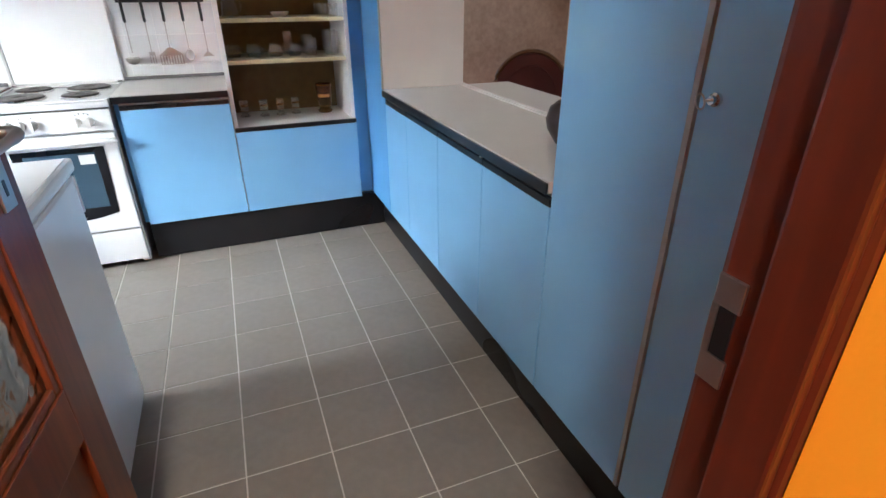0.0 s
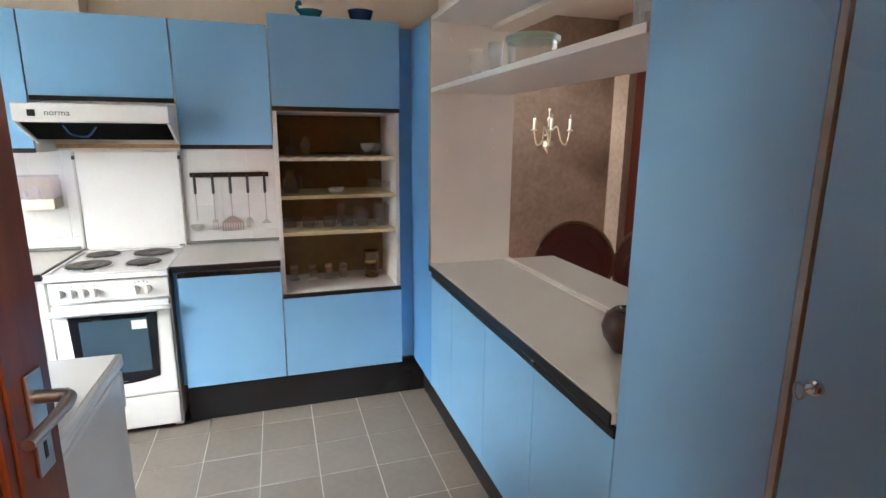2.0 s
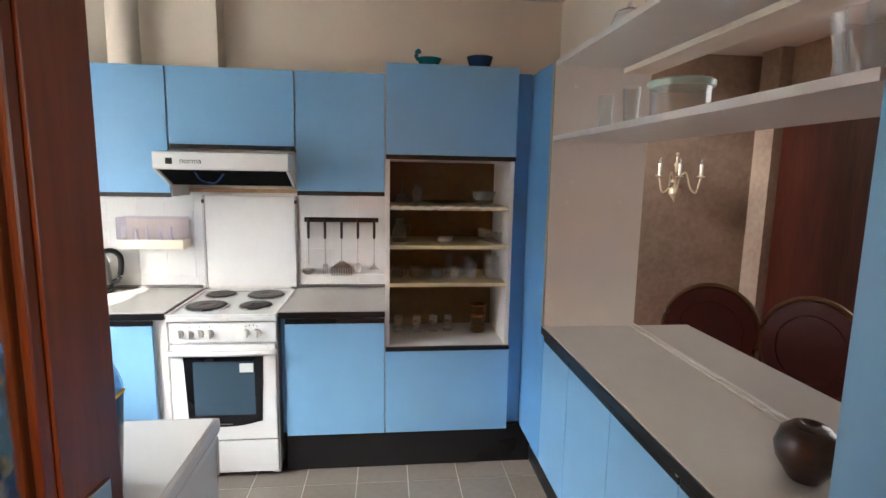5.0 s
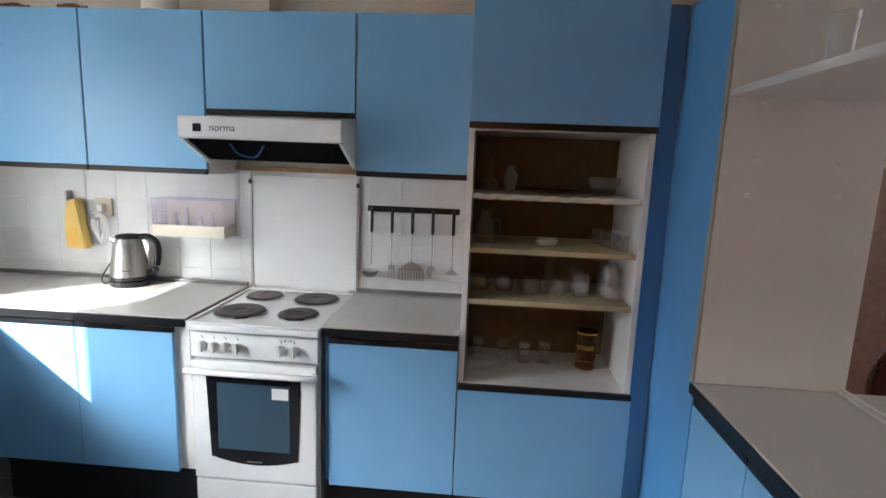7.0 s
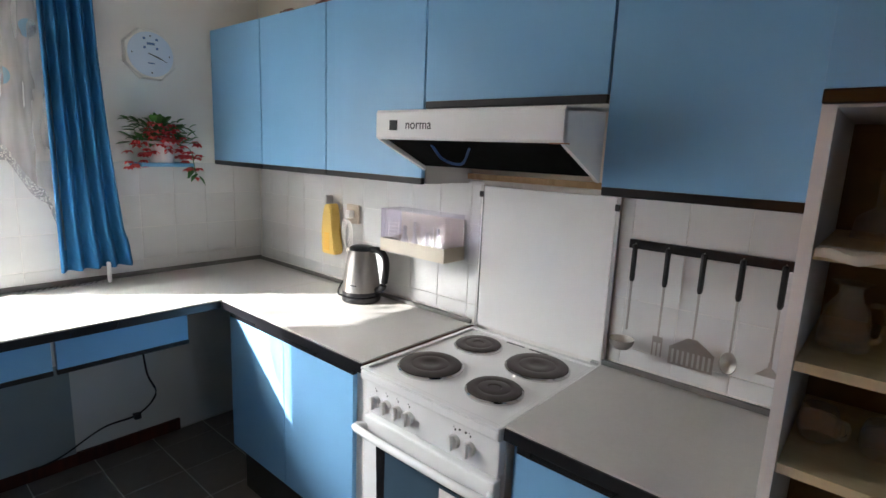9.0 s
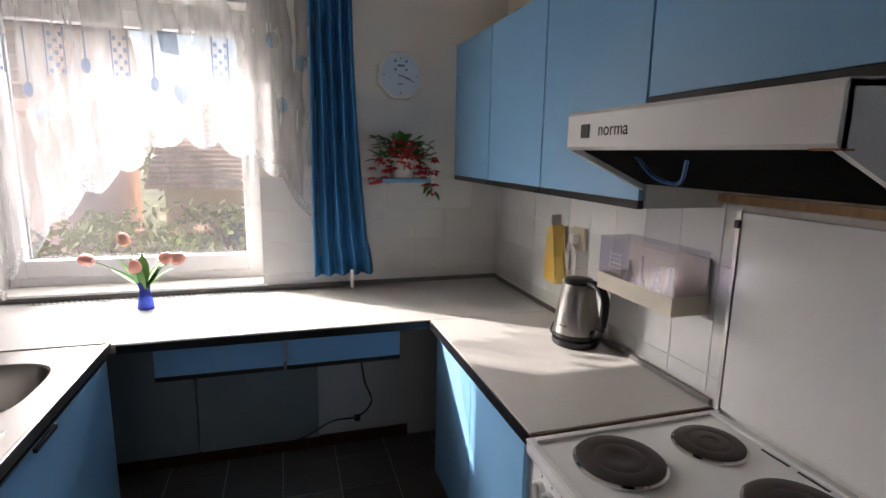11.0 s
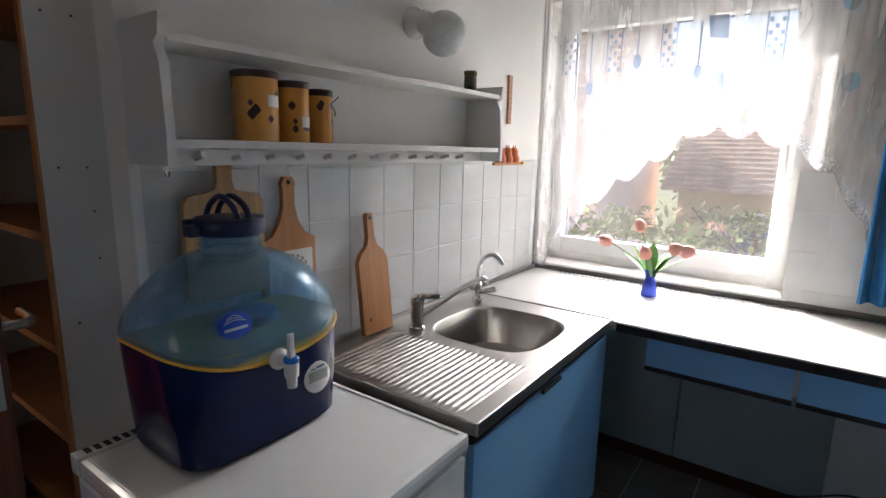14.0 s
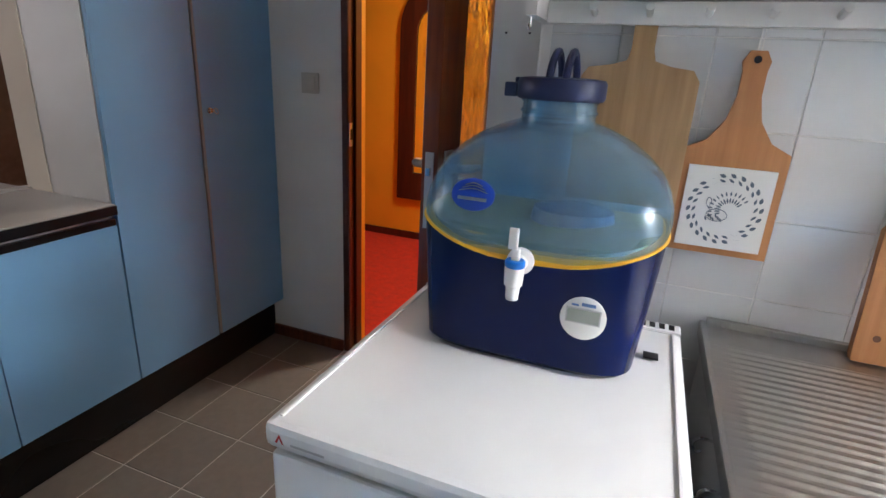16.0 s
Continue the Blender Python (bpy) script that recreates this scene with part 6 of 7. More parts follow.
# decorated plates
GREYBLUE = mat("blue_grey_glaze", (0.14, 0.28, 0.34), 0.4, vary=0.3)
for at, r, red in (((-0.826, YS + 0.004, 1.885), 0.135, False), ((-1.160, YS + 0.004, 1.928), 0.108, True)):
    t = thing("wall_plate", at, "white china wall plate painted with red poppies" if red else "large white china wall plate with blue-grey flower sprigs", "wall plate", "plates on the wall")
    bm = bmesh.new()
    lathe(bm, [(r * 0.5, 0), (r * 0.62, 0.006), (r, 0.022), (r, 0.025), (r * 0.62, 0.010), (r * 0.5, 0.007), (0.002, 0.007)], seg=48, cap=False)
    bmesh.ops.transform(bm, matrix=pose(0, 0, 0, -90, 0, 0), verts=bm.verts)
    part("plate", bm, CERAMIC, t, smooth=True)
    rnd = random.Random(3)
    bg, br = bmesh.new(), bmesh.new()
    if red:
        for px, pz in ((-0.045, -0.035), (0.0, -0.045), (0.025, 0.02), (-0.03, 0.03)):
            for q in range(5):
                a = q * 1.257
                leaf(br, (px, 0.0125, pz), (math.cos(a), 0, math.sin(a)), 0.024, 0.024, 0, Vector((0, 1, 0)) * 0.05)
        for q in range(12):
            a = q * 0.52
            leaf(bg, (-0.02 + 0.03 * math.cos(a), 0.0115, -0.05 + 0.02 * math.sin(a)), (math.cos(a), 0, math.sin(a) - 0.3), 0.028, 0.008, 0, Vector((0, 1, 0)) * 0.05)
        part("poppies", br, mat("poppy_red", (0.65, 0.03, 0.015), 0.35), t, "red painted poppies")["kind"] = "stuff"
        part("painted_leaves", bg, mat("painted_green", (0.02, 0.20, 0.10), 0.4), t)["kind"] = "stuff"
        bm = bmesh.new()
        for q in range(48):
            a = 2 * math.pi * q / 48
            lathe(bm, [(0.0025, 0), (0.002, 0.001)], ((r - 0.006) * math.cos(a), (r - 0.006) * math.sin(a), 0.0245), 6)
        bmesh.ops.transform(bm, matrix=pose(0, 0, 0, -90, 0, 0), verts=bm.verts)
        o = part("rim_dots", bm, INK, t)
        o["kind"] = "stuff"
    else:
        br.free()
        for q in range(14):
            a = math.pi * (1.05 + 0.9 * q / 13)
            p = (r * 0.78 * math.cos(a), 0.0185, r * 0.78 * math.sin(a))
            for w in range(3):
                b = a + 1.6 + w * 0.8
                leaf(bg, p, (math.cos(b), 0, math.sin(b)), 0.016, 0.007, 0, Vector((0, 1, 0)) * 0.05)
        o = part("painted_sprigs", bg, GREYBLUE, t, "blue-grey painted flower sprigs")

c = thing("wooden_thermometer", (-2.158, YS + 0.001, 1.535), "small wooden wall thermometer", "thermometer")
boxes("backing", [(-0.014, 0.014, 0, 0.010, 0, 0.205)], mat("salmon_wood", (0.50, 0.24, 0.14), 0.5, vary=0.1, stretch=(9, 9, 1)), c, bevel=0.002)
boxes("scale_marks", [(-0.006, 0.006, 0.0101, 0.0108, 0.02 + 0.022 * k, 0.024 + 0.022 * k) for k in range(8)], TINLID, c)
c = thing("figurine_rack", (-2.15, YS + 0.001, 1.358), "row of three orange carved cats on a small wall key rack", "key rack")
boxes("rail", [(-0.14, 0.12, 0.0, 0.018, 0, 0.012)], BEECH, c, bevel=0.002)
for k in range(3):
    x = 0.080 - k * 0.062
    bm = bmesh.new()
    lathe(bm, [(0.024, 0.012), (0.026, 0.03), (0.018, 0.048), (0.019, 0.060), (0.014, 0.073), (0.003, 0.078)], (x, 0.02, 0), 12)
    for s in (-1, 1):
        lathe(bm, [(0.005, 0.066), (0.001, 0.088)], (x + s * 0.010, 0.02, 0), 6)
    part("cat", bm, mat("orange_carved_cat_%d" % k, (0.75, 0.27, 0.09), 0.5, second=(0.45, 0.09, 0.03), scale=60), c, smooth=True)
bm = bmesh.new()
lathe(bm, [(0.006, 0), (0.008, 0.01), (0.004, 0.02)], seg=8)
bmesh.ops.transform(bm, matrix=pose(-0.12, 0.02, 0.008, 0, -90, 0), verts=bm.verts)
part("peg", bm, YELLOW, c)


# appliance and water dispenser
c = thing("washing_machine", (-0.658, 1.275, 0), "white top-opening washing machine with a vented back edge", "washing machine")
w = 0.257
boxes("body", [(-w + 0.006, w - 0.006, -0.27, 0.268, 0.015, 0.806)], ENAMEL, c, bevel=0.012)
boxes("lid", [(-w, w, -0.235, 0.288, 0.812, 0.850)], ENAMEL, c, bevel=0.011)
for x0 in (-w + 0.012, w - 0.018):
    boxes("lid_ridge", [(x0, x0 + 0.006, -0.22, 0.27, 0.8498, 0.8530)], ENAMEL, c, bevel=0.001)
boxes("back_strip", [(-w, w, -0.272, -0.237, 0.812, 0.850)], ENAMEL, c, bevel=0.004)
for i, x0 in enumerate((-w + 0.012, w - 0.148)):
    boxes("vent_slot", [(x0 + k * 0.017, x0 + k * 0.017 + 0.010, -0.266, -0.244, 0.8495, 0.8506) for k in range(8)], BLACK, c, "row of dark vent slots")
boxes("front_panel", [(-w + 0.006, w - 0.006, 0.268, 0.282, 0.69, 0.800)], ENAMEL, c, bevel=0.005)
bm = bmesh.new()
lathe(bm, [(0.15, 0), (0.165, 0.012), (0.15, 0.03), (0.12, 0.028)], seg=36)
bmesh.ops.transform(bm, matrix=pose(0, 0.266, 0.42, -90, 0, 0), verts=bm.verts)
part("door_ring", bm, PLASTICWHITE, c, smooth=True)
boxes("energy_sticker", [(-w + 0.0045, -w + 0.0058, 0.17, 0.235, 0.62, 0.76)], PLASTICWHITE, c, "white paper label")
boxes("sticker_print", [(-w + 0.0036, -w + 0.0044, 0.18, 0.205, 0.66 + 0.0, 0.69), (-w + 0.0036, -w + 0.0044, 0.18, 0.225, 0.71, 0.714), (-w + 0.0036, -w + 0.0044, 0.18, 0.225, 0.73, 0.734)], INK, c)
bm = bmesh.new()
vs = [bm.verts.new(q) for q in ((0.225, 0.2886, 0.824), (0.232, 0.2886, 0.838), (0.239, 0.2886, 0.824), (0.2355, 0.2886, 0.824), (0.232, 0.2886, 0.832), (0.2285, 0.2886, 0.824))]
bmesh.ops.triangulate(bm, faces=[bm.faces.new(vs)])
part("badge", bm, RED, c, "small red badge")
boxes("badge_line", [(0.165, 0.215, 0.2882, 0.2888, 0.825, 0.828)], ALU, c)

BLUEPLASTIC = tinted_plastic("clear_blue_plastic", (0.64, 0.82, 0.95))
CAPNAVY = mat("navy_cap", (0.016, 0.022, 0.07), 0.4, vary=0.06)


def dispenser():
    c = thing("water_dispenser", (-0.662, 1.152, SZ + 0.0015), "blue water dispenser with a clear dome, white tap and navy base", "water dispenser")
    n = 72

    def ring(bm, hx, hy, z, p=5.0, lift=None):
        out = []
        for k in range(n):
            a = 2 * math.pi * k / n
            c0, s0 = math.cos(a), math.sin(a)
            x = hx * math.copysign(abs(c0) ** (2 / p), c0)
            y = hy * math.copysign(abs(s0) ** (2 / p), s0)
            out.append(bm.verts.new((x, y, z + (lift(x / hx) if lift else 0))))
        return out

    def skin(bm, rings, cap0=True, cap1=True):
        for a, b in zip(rings, rings[1:]):
            for k in range(n):
                bm.faces.new((a[k], a[(k + 1) % n], b[(k + 1) % n], b[k]))
        if cap0:
            bm.faces.new(list(reversed(rings[0])))
        if cap1:
            bm.faces.new(rings[-1])
        return bm
    band = lambda u: 0.045 * abs(u) ** 2.2
    bm = bmesh.new()
    skin(bm, [ring(bm, 0.166, 0.122, 0.0), ring(bm, 0.173, 0.129, 0.008), ring(bm, 0.182, 0.1335, 0.10, 4.6, lambda u: 0.3 * band(u)), ring(bm, 0.190, 0.140, 0.170, 4.0, band)])
    part("base", bm, NAVY, c, "glossy navy plastic base", smooth=True)
    bm = bmesh.new()
    skin(bm, [ring(bm, 0.191, 0.141, 0.1702, 4.0, band), ring(bm, 0.1930, 0.1430, 0.1722, 4.0, band), ring(bm, 0.191, 0.141, 0.1745, 4.0, band)])
    part("band", bm, YELLOW, c, "thin yellow band", smooth=True)
    prof = [(1.0, 1.0, 0.176, 4.0, 1.0), (1.015, 1.015, 0.200, 3.6, 0.8), (1.005, 1.0, 0.235, 3.2, 0.45), (0.965, 0.97, 0.268, 2.9, 0.2), (0.895, 0.91, 0.296, 2.6, 0.08), (0.78, 0.83, 0.322, 2.35, 0.0), (0.63, 0.72, 0.343, 2.15, 0), (0.45, 0.56, 0.359, 2.0, 0), (0.305, 0.42, 0.368, 2.0, 0)]
    bm = bmesh.new()
    outer = [ring(bm, 0.190 * a, 0.140 * b, z, p, (lambda u, q=q: q * band(u))) for a, b, z, p, q in prof]
    inner = [ring(bm, 0.190 * a - 0.004, 0.140 * b - 0.004, z - 0.002, p, (lambda u, q=q: q * band(u))) for a, b, z, p, q in prof]
    skin(bm, outer, False, False)
    skin(bm, inner, False, False)
    for a, b in ((outer[0], inner[0]), (outer[-1], inner[-1])):
        for k in range(n):
            bm.faces.new((a[k], a[(k + 1) % n], b[(k + 1) % n], b[k]))
    o = part("dome", bm, BLUEPLASTIC, c, "clear blue plastic dome", smooth=True)
    o.visible_shadow = False
    bm = bmesh.new()
    lathe(bm, [(0.058, 0.364), (0.057, 0.378), (0.061, 0.381), (0.057, 0.386), (0.057, 0.394), (0.060, 0.397), (0.056, 0.402), (0.052, 0.402), (0.052, 0.366), (0.055, 0.364)], seg=48, cap=False)
    part("neck", bm, BLUEPLASTIC, c, "ribbed clear blue neck", smooth=True)
    bm = bmesh.new()
    lathe(bm, [(0.065, 0.399), (0.068, 0.403), (0.068, 0.425), (0.065, 0.430), (0.050, 0.432), (0.003, 0.433)], seg=48)
    part("cap", bm, CAPNAVY, c, "navy screw cap", smooth=True)
    bm = bmesh.new()
    for dx in (-0.012, 0.012):
        tube(bm, smooth_path([(dx, -0.062, 0.428), (dx, -0.045, 0.452), (dx, -0.01, 0.470), (dx, 0.03, 0.455), (dx, 0.048, 0.430)], 5), 0.006, 8)
    part("carry_handle", bm, CAPNAVY, c, "folded navy carry handle", smooth=True)
    boxes("latch", [(0.068, 0.088, -0.014, 0.014, 0.400, 0.422), (0.062, 0.080, -0.03, -0.018, 0.405, 0.430)], CAPNAVY, c, bevel=0.003)
    # things inside
    bm = bmesh.new()
    lathe(bm, [(0.055, 0.18), (0.06, 0.20), (0.055, 0.225), (0.02, 0.235)], (-0.04, -0.02, 0), 24, sx=1.2)
    part("inner_filter", bm, mat("dark_filter_plastic", (0.03, 0.12, 0.24), 0.4), c, smooth=True)
    bm = bmesh.new()
    skin(bm, [ring(bm, 0.180, 0.130, 0.1775, 4.0, band), ring(bm, 0.181, 0.131, 0.190, 4.0, lambda u: 0.75 * band(u))])
    # yellow in the tray's colour paints the wood's reflection low in the dome
    part("inner_tray", bm, mat("inner_tray_reflection_yellow", (0.36, 0.32, 0.08), 0.3, second=(0.08, 0.16, 0.14), scale=12), c, smooth=True)
    # emblem
    bm = bmesh.new()
    lathe(bm, [(0.030, 0), (0.030, 0.003), (0.028, 0.004)], seg=36)
    bmesh.ops.transform(bm, matrix=pose(0.088, 0.1355, 0.262, -72, 0, 0) @ Matrix.Diagonal((1.1, 0.8, 1, 1)), verts=bm.verts)
    e = part("emblem", bm, mat("bright_blue_emblem", (0.01, 0.06, 0.45), 0.3), c, "oval bright blue emblem", smooth=True)
    bm = bmesh.new()
    for k in range(3):
        tube(bm, smooth_path([(0.066 + 0.004 * k, 0.1375 - 0.0014 * k, 0.267 + 0.004 * k), (0.088, 0.1385 - 0.0014 * k, 0.272 + 0.004 * k), (0.110 - 0.004 * k, 0.1375 - 0.0014 * k, 0.267 + 0.004 * k)], 4), 0.0008, 5)
    box(bm, 0.066, 0.110, 0.1405, 0.1425, 0.255, 0.2595)
    part("emblem_wave", bm, ALU, e, "pale wave lines")
    # gauge
    bm = bmesh.new()
    lathe(bm, [(0.0, 0.0), (0.033, 0), (0.033, 0.003), (0.031, 0.0042), (0.001, 0.0042)], seg=40, cap=False)
    bmesh.ops.transform(bm, matrix=pose(-0.092, 0.134, 0.102, -87, 0, 0), verts=bm.verts)
    g = part("gauge", bm, PLASTICWHITE, c, "round white gauge with a grey display", smooth=True)
    boxes("display", [(-0.115, -0.069, 0.1384, 0.1396, 0.096, 0.116)], mat("grey_display", (0.30, 0.33, 0.28), 0.2), g, "grey liquid-crystal display", bevel=0.0004)
    boxes("display_rim", [(-0.117, -0.067, 0.1380, 0.1388, 0.094, 0.118)], ALU, g)
    for x in (-0.086, -0.100):
        bm = bmesh.new()
        lathe(bm, [(0.0038, 0), (0.0035, 0.0015)], seg=14)
        bmesh.ops.transform(bm, matrix=pose(x, 0.1375, 0.083, -90, 0, 0), verts=bm.verts)
        part("button", bm, LOGO, g)
    boxes("gauge_print", [(-0.108, -0.088, 0.1384, 0.1392, 0.122, 0.127), (-0.084, -0.074, 0.1384, 0.1392, 0.121, 0.124)], LOGO, g)
    # tap
    bm = bmesh.new()
    lathe(bm, [(0.020, 0), (0.020, 0.006), (0.012, 0.010), (0.010, 0.030)], seg=24)
    bmesh.ops.transform(bm, matrix=pose(0.006, 0.142, 0.176, -90, 0, 0), verts=bm.verts)
    t = part("tap", bm, PLASTICWHITE, c, "cream white plastic tap", smooth=True)
    bm = bmesh.new()
    lathe(bm, [(0.009, -0.040), (0.010, -0.020), (0.013, -0.018), (0.014, 0.008), (0.012, 0.012)], (0.006, 0.180, 0.170), 20)
    part("tap_body", bm, PLASTICWHITE, t, smooth=True)
    bm = bmesh.new()
    lathe(bm, [(0.0135, 0.009), (0.0145, 0.011), (0.0145, 0.017), (0.0125, 0.019)], (0.006, 0.180, 0.170), 20)
    part("tap_collar", bm, mat("bright_blue_collar", (0.01, 0.16, 0.55), 0.3), t, "bright blue collar", smooth=True)
    boxes("tap_lever", [(0.000, 0.012, 0.174, 0.186, 0.188, 0.206), (0.003, 0.017, 0.182, 0.188, 0.205, 0.236)], PLASTICWHITE, t, bevel=0.003)


dispenser()
c = thing("rubber_wedge", (-0.862, 1.16, SZ + 0.001), "small crumpled black strip beside the dispenser", "rubber strip")
boxes("strip", [(-0.012, 0.012, -0.01, 0.01, 0, 0.004)], BLACK, c, bevel=0.001)


# thin clear things
def clear_glass(name, tint, milk=0.03, rough=0.03):
    """Thin clear glass: seen through, mirroring at its edges, with white mixed in for its bright rims."""
    m = bpy.data.materials.new(name)
    m.use_nodes = True
    n, l = m.node_tree.nodes, m.node_tree.links
    n.clear()
    out, tp, df, gl, m1, m2, fr = (n.new(k) for k in ("ShaderNodeOutputMaterial", "ShaderNodeBsdfTransparent", "ShaderNodeBsdfDiffuse", "ShaderNodeBsdfGlossy", "ShaderNodeMixShader", "ShaderNodeMixShader", "ShaderNodeLayerWeight"))
    tp.inputs[0].default_value = (*tint, 1)
    df.inputs[0].default_value = (*[c * 0.85 for c in tint], 1)
    gl.inputs["Roughness"].default_value = rough
    edge = edge_gloss(n, l, fr, 0.85)
    m1.inputs[0].default_value = milk
    l.new(tp.outputs[0], m1.inputs[1]), l.new(df.outputs[0], m1.inputs[2])
    l.new(edge, m2.inputs[0]), l.new(m1.outputs[0], m2.inputs[1]), l.new(gl.outputs[0], m2.inputs[2])
    l.new(m2.outputs[0], out.inputs[0])
    return m


DRINKGLASS = clear_glass("drinking_glass", (0.96, 0.965, 0.965), 0.10)
GILT = mat("gilt_print", (0.45, 0.22, 0.06), 0.25, 0.7)
BROWNGLASS = clear_glass("smoked_brown_glass", (0.50, 0.30, 0.16), 0.10)
GREENGLASS = mat("pale_green_lid", (0.45, 0.62, 0.55), 0.3, vary=0.05)


def glass(kind, at, prof, label, group="", material=None, wall=0.0025, flute=0, flip=False, handle=None, foot=0.008, bandz=()):
    """A hollow vessel turned from its outer outline (radius, height)."""
    t = thing(kind, at, label, kind.replace("_", " "), group)
    prof = [Vector((r, z)) for r, z in prof]
    top = prof[-1].y
    inner = [Vector((max(0.002, p.x - wall), max(p.y, foot))) for p in reversed(prof) if p.y > foot * 0.5]
    outline = [(p.x, p.y) for p in prof] + [(p.x, p.y) for p in inner] + [(0.002, foot)]
    if flip:
        outline = [(r, top - z) for r, z in outline]
    bm = bmesh.new()
    lathe(bm, outline, seg=flute * 6 if flute > 12 else (28 if flute else 20), cap=True)
    if flute:
        for v in bm.verts:
            a = math.atan2(v.co.y, v.co.x)
            k = 1 + (0.06 if flute > 12 else 0.035) * math.cos(flute * a) * (1 if math.hypot(v.co.x, v.co.y) > 0.01 else 0) + (0.03 * math.cos(v.co.z * 220) if 0.1 * top < v.co.z < 0.9 * top else 0)
            v.co.x *= k
            v.co.y *= k
    part("vessel", bm, material or DRINKGLASS, t, smooth=flute < 13)
    if handle:
        bm = bmesh.new()
        r, z0, z1, d, ang = handle
        a = radians(ang)
        q = lambda u, z: (u * math.cos(a), u * math.sin(a), z)
        tube(bm, smooth_path([q(r, z1), q(r + d * 0.8, z1), q(r + d, (z0 + z1) / 2), q(r + d * 0.7, z0), q(r, z0)], 4), 0.0045, 8)
        part("handle", bm, material or DRINKGLASS, t, smooth=True)
    for z, r, w in bandz:
        bm = bmesh.new()
        lathe(bm, [(r, z), (r + 0.0008, z + w * 0.3), (r + 0.0008, z + w * 0.7), (r, z + w)], seg=24, cap=False)
        part("gilt_band", bm, GILT, t, "gilt band")
    return t


S0, S1, S2, S3 = NZ0 + 0.001, SH[0] + 0.001, SH[1] + 0.001, SH[2] + 0.001
for x, y in ((0.101, 2.96), (0.201, 2.94), (0.290, 2.944), (0.374, 2.958)):
    glass("schnapps_glass", (x, y, S0), [(0.026, 0), (0.027, 0.004), (0.015, 0.012), (0.015, 0.022), (0.020, 0.035), (0.023, 0.085)], "small footed glass with a gilt rim pattern", "small footed glasses", foot=0.030, bandz=((0.055, 0.0212, 0.010), (0.030, 0.0185, 0.004)))
glass("tall_mug", (0.533, 2.925, S0), [(0.036, 0), (0.040, 0.006), (0.030, 0.018), (0.036, 0.030), (0.042, 0.09), (0.044, 0.155)], "tall smoked brown glass mug with gilt pattern", material=BROWNGLASS, foot=0.02, handle=(0.040, 0.05, 0.13, 0.026, -70), bandz=((0.148, 0.0442, 0.006), (0.034, 0.037, 0.006), (0.085, 0.0418, 0.018), (0.008, 0.040, 0.004)))
for x, y in ((0.093, 2.87), (0.188, 2.87), (0.296, 2.85), (0.392, 2.85)):
    glass("glass_cup", (x, y, S1), [(0.026, 0), (0.034, 0.02), (0.035, 0.045), (0.028, 0.062)], "upturned clear glass cup on the shelf", "upturned glass cups", flip=True, flute=8, handle=(0.030, 0.015, 0.045, 0.018, -20))
for x, y, r, h in ((0.478, 2.85, 0.031, 0.082), (0.475, 2.95, 0.032, 0.092), (0.375, 2.97, 0.022, 0.11), (0.585, 2.83, 0.036, 0.115), (0.590, 2.92, 0.036, 0.118)):
    glass("tumbler", (x, y, S1), [(r * 0.92, 0), (r * 0.96, 0.004), (r, h * 0.5), (r, h)], "cut glass tumbler on the middle shelf", "cut glass tumblers", flute=10, wall=0.003)
glass("glass_jug", (0.105, 2.86, S2), [(0.040, 0), (0.041, 0.01), (0.034, 0.07), (0.018, 0.095), (0.018, 0.11), (0.034, 0.118)], "clear glass carafe with a handle", wall=0.003, handle=(0.032, 0.025, 0.085, 0.026, -20))
for x, y in ((0.60, 2.78), (0.585, 2.84), (0.565, 2.90), (0.55, 2.97)):
    glass("shot_glass", (x, y, S2), [(0.019, 0), (0.020, 0.003), (0.022, 0.058)], "small straight clear glass", "row of shot glasses", foot=0.01)
t = thing("butter_dish", (0.343, 2.86, S2), "white porcelain dish with a grey inside", "dish")
bm = bmesh.new()
lathe(bm, [(0.040, 0), (0.055, 0.014), (0.060, 0.022), (0.057, 0.022), (0.050, 0.014), (0.004, 0.006)], seg=4, sx=1.25, sy=0.8)
bmesh.ops.transform(bm, matrix=pose(0, 0, 0, 0, 0, 45), verts=bm.verts)
bmesh.ops.bevel(bm, geom=list(bm.edges), offset=0.003, segments=2, affect="EDGES")
part("dish", bm, CERAMIC, t, smooth=True)
glass("small_vase", (0.192, 2.88, S3), [(0.016, 0), (0.014, 0.008), (0.030, 0.045), (0.030, 0.065), (0.012, 0.085), (0.018, 0.10)], "small bulbous clear glass vase", flute=6)
glass("upturned_goblet", (0.118, 2.95, S3), [(0.026, 0), (0.004, 0.006), (0.004, 0.07), (0.030, 0.09), (0.036, 0.13)], "clear wine goblet standing upside down", flip=True, foot=0.085)
for x, y, r in ((0.520, 2.90, 0.040), (0.575, 2.96, 0.045)):
    glass("dessert_bowl", (x, y, S3), [(0.024, 0), (0.008, 0.008), (0.008, 0.02), (r * 0.8, 0.034), (r, 0.068)], "footed clear glass dessert bowl", "dessert bowls", foot=0.026, flute=9)
t = thing("glass_platter", (0.34, 2.97, S3), "flat brownish glass platter at the back of the shelf", "platter")
bm = bmesh.new()
lathe(bm, [(0.05, 0), (0.12, 0.012), (0.12, 0.016), (0.05, 0.005)], seg=32, sx=1.0, sy=0.7)
part("platter", bm, BROWNGLASS, t, smooth=True)
t = thing("shelf_paper", (0.34, YF + 0.035, SH[2] - 0.004), "crumpled cream lace paper edging along the top shelf", "shelf edging")
bm = bmesh.new()
cols = []
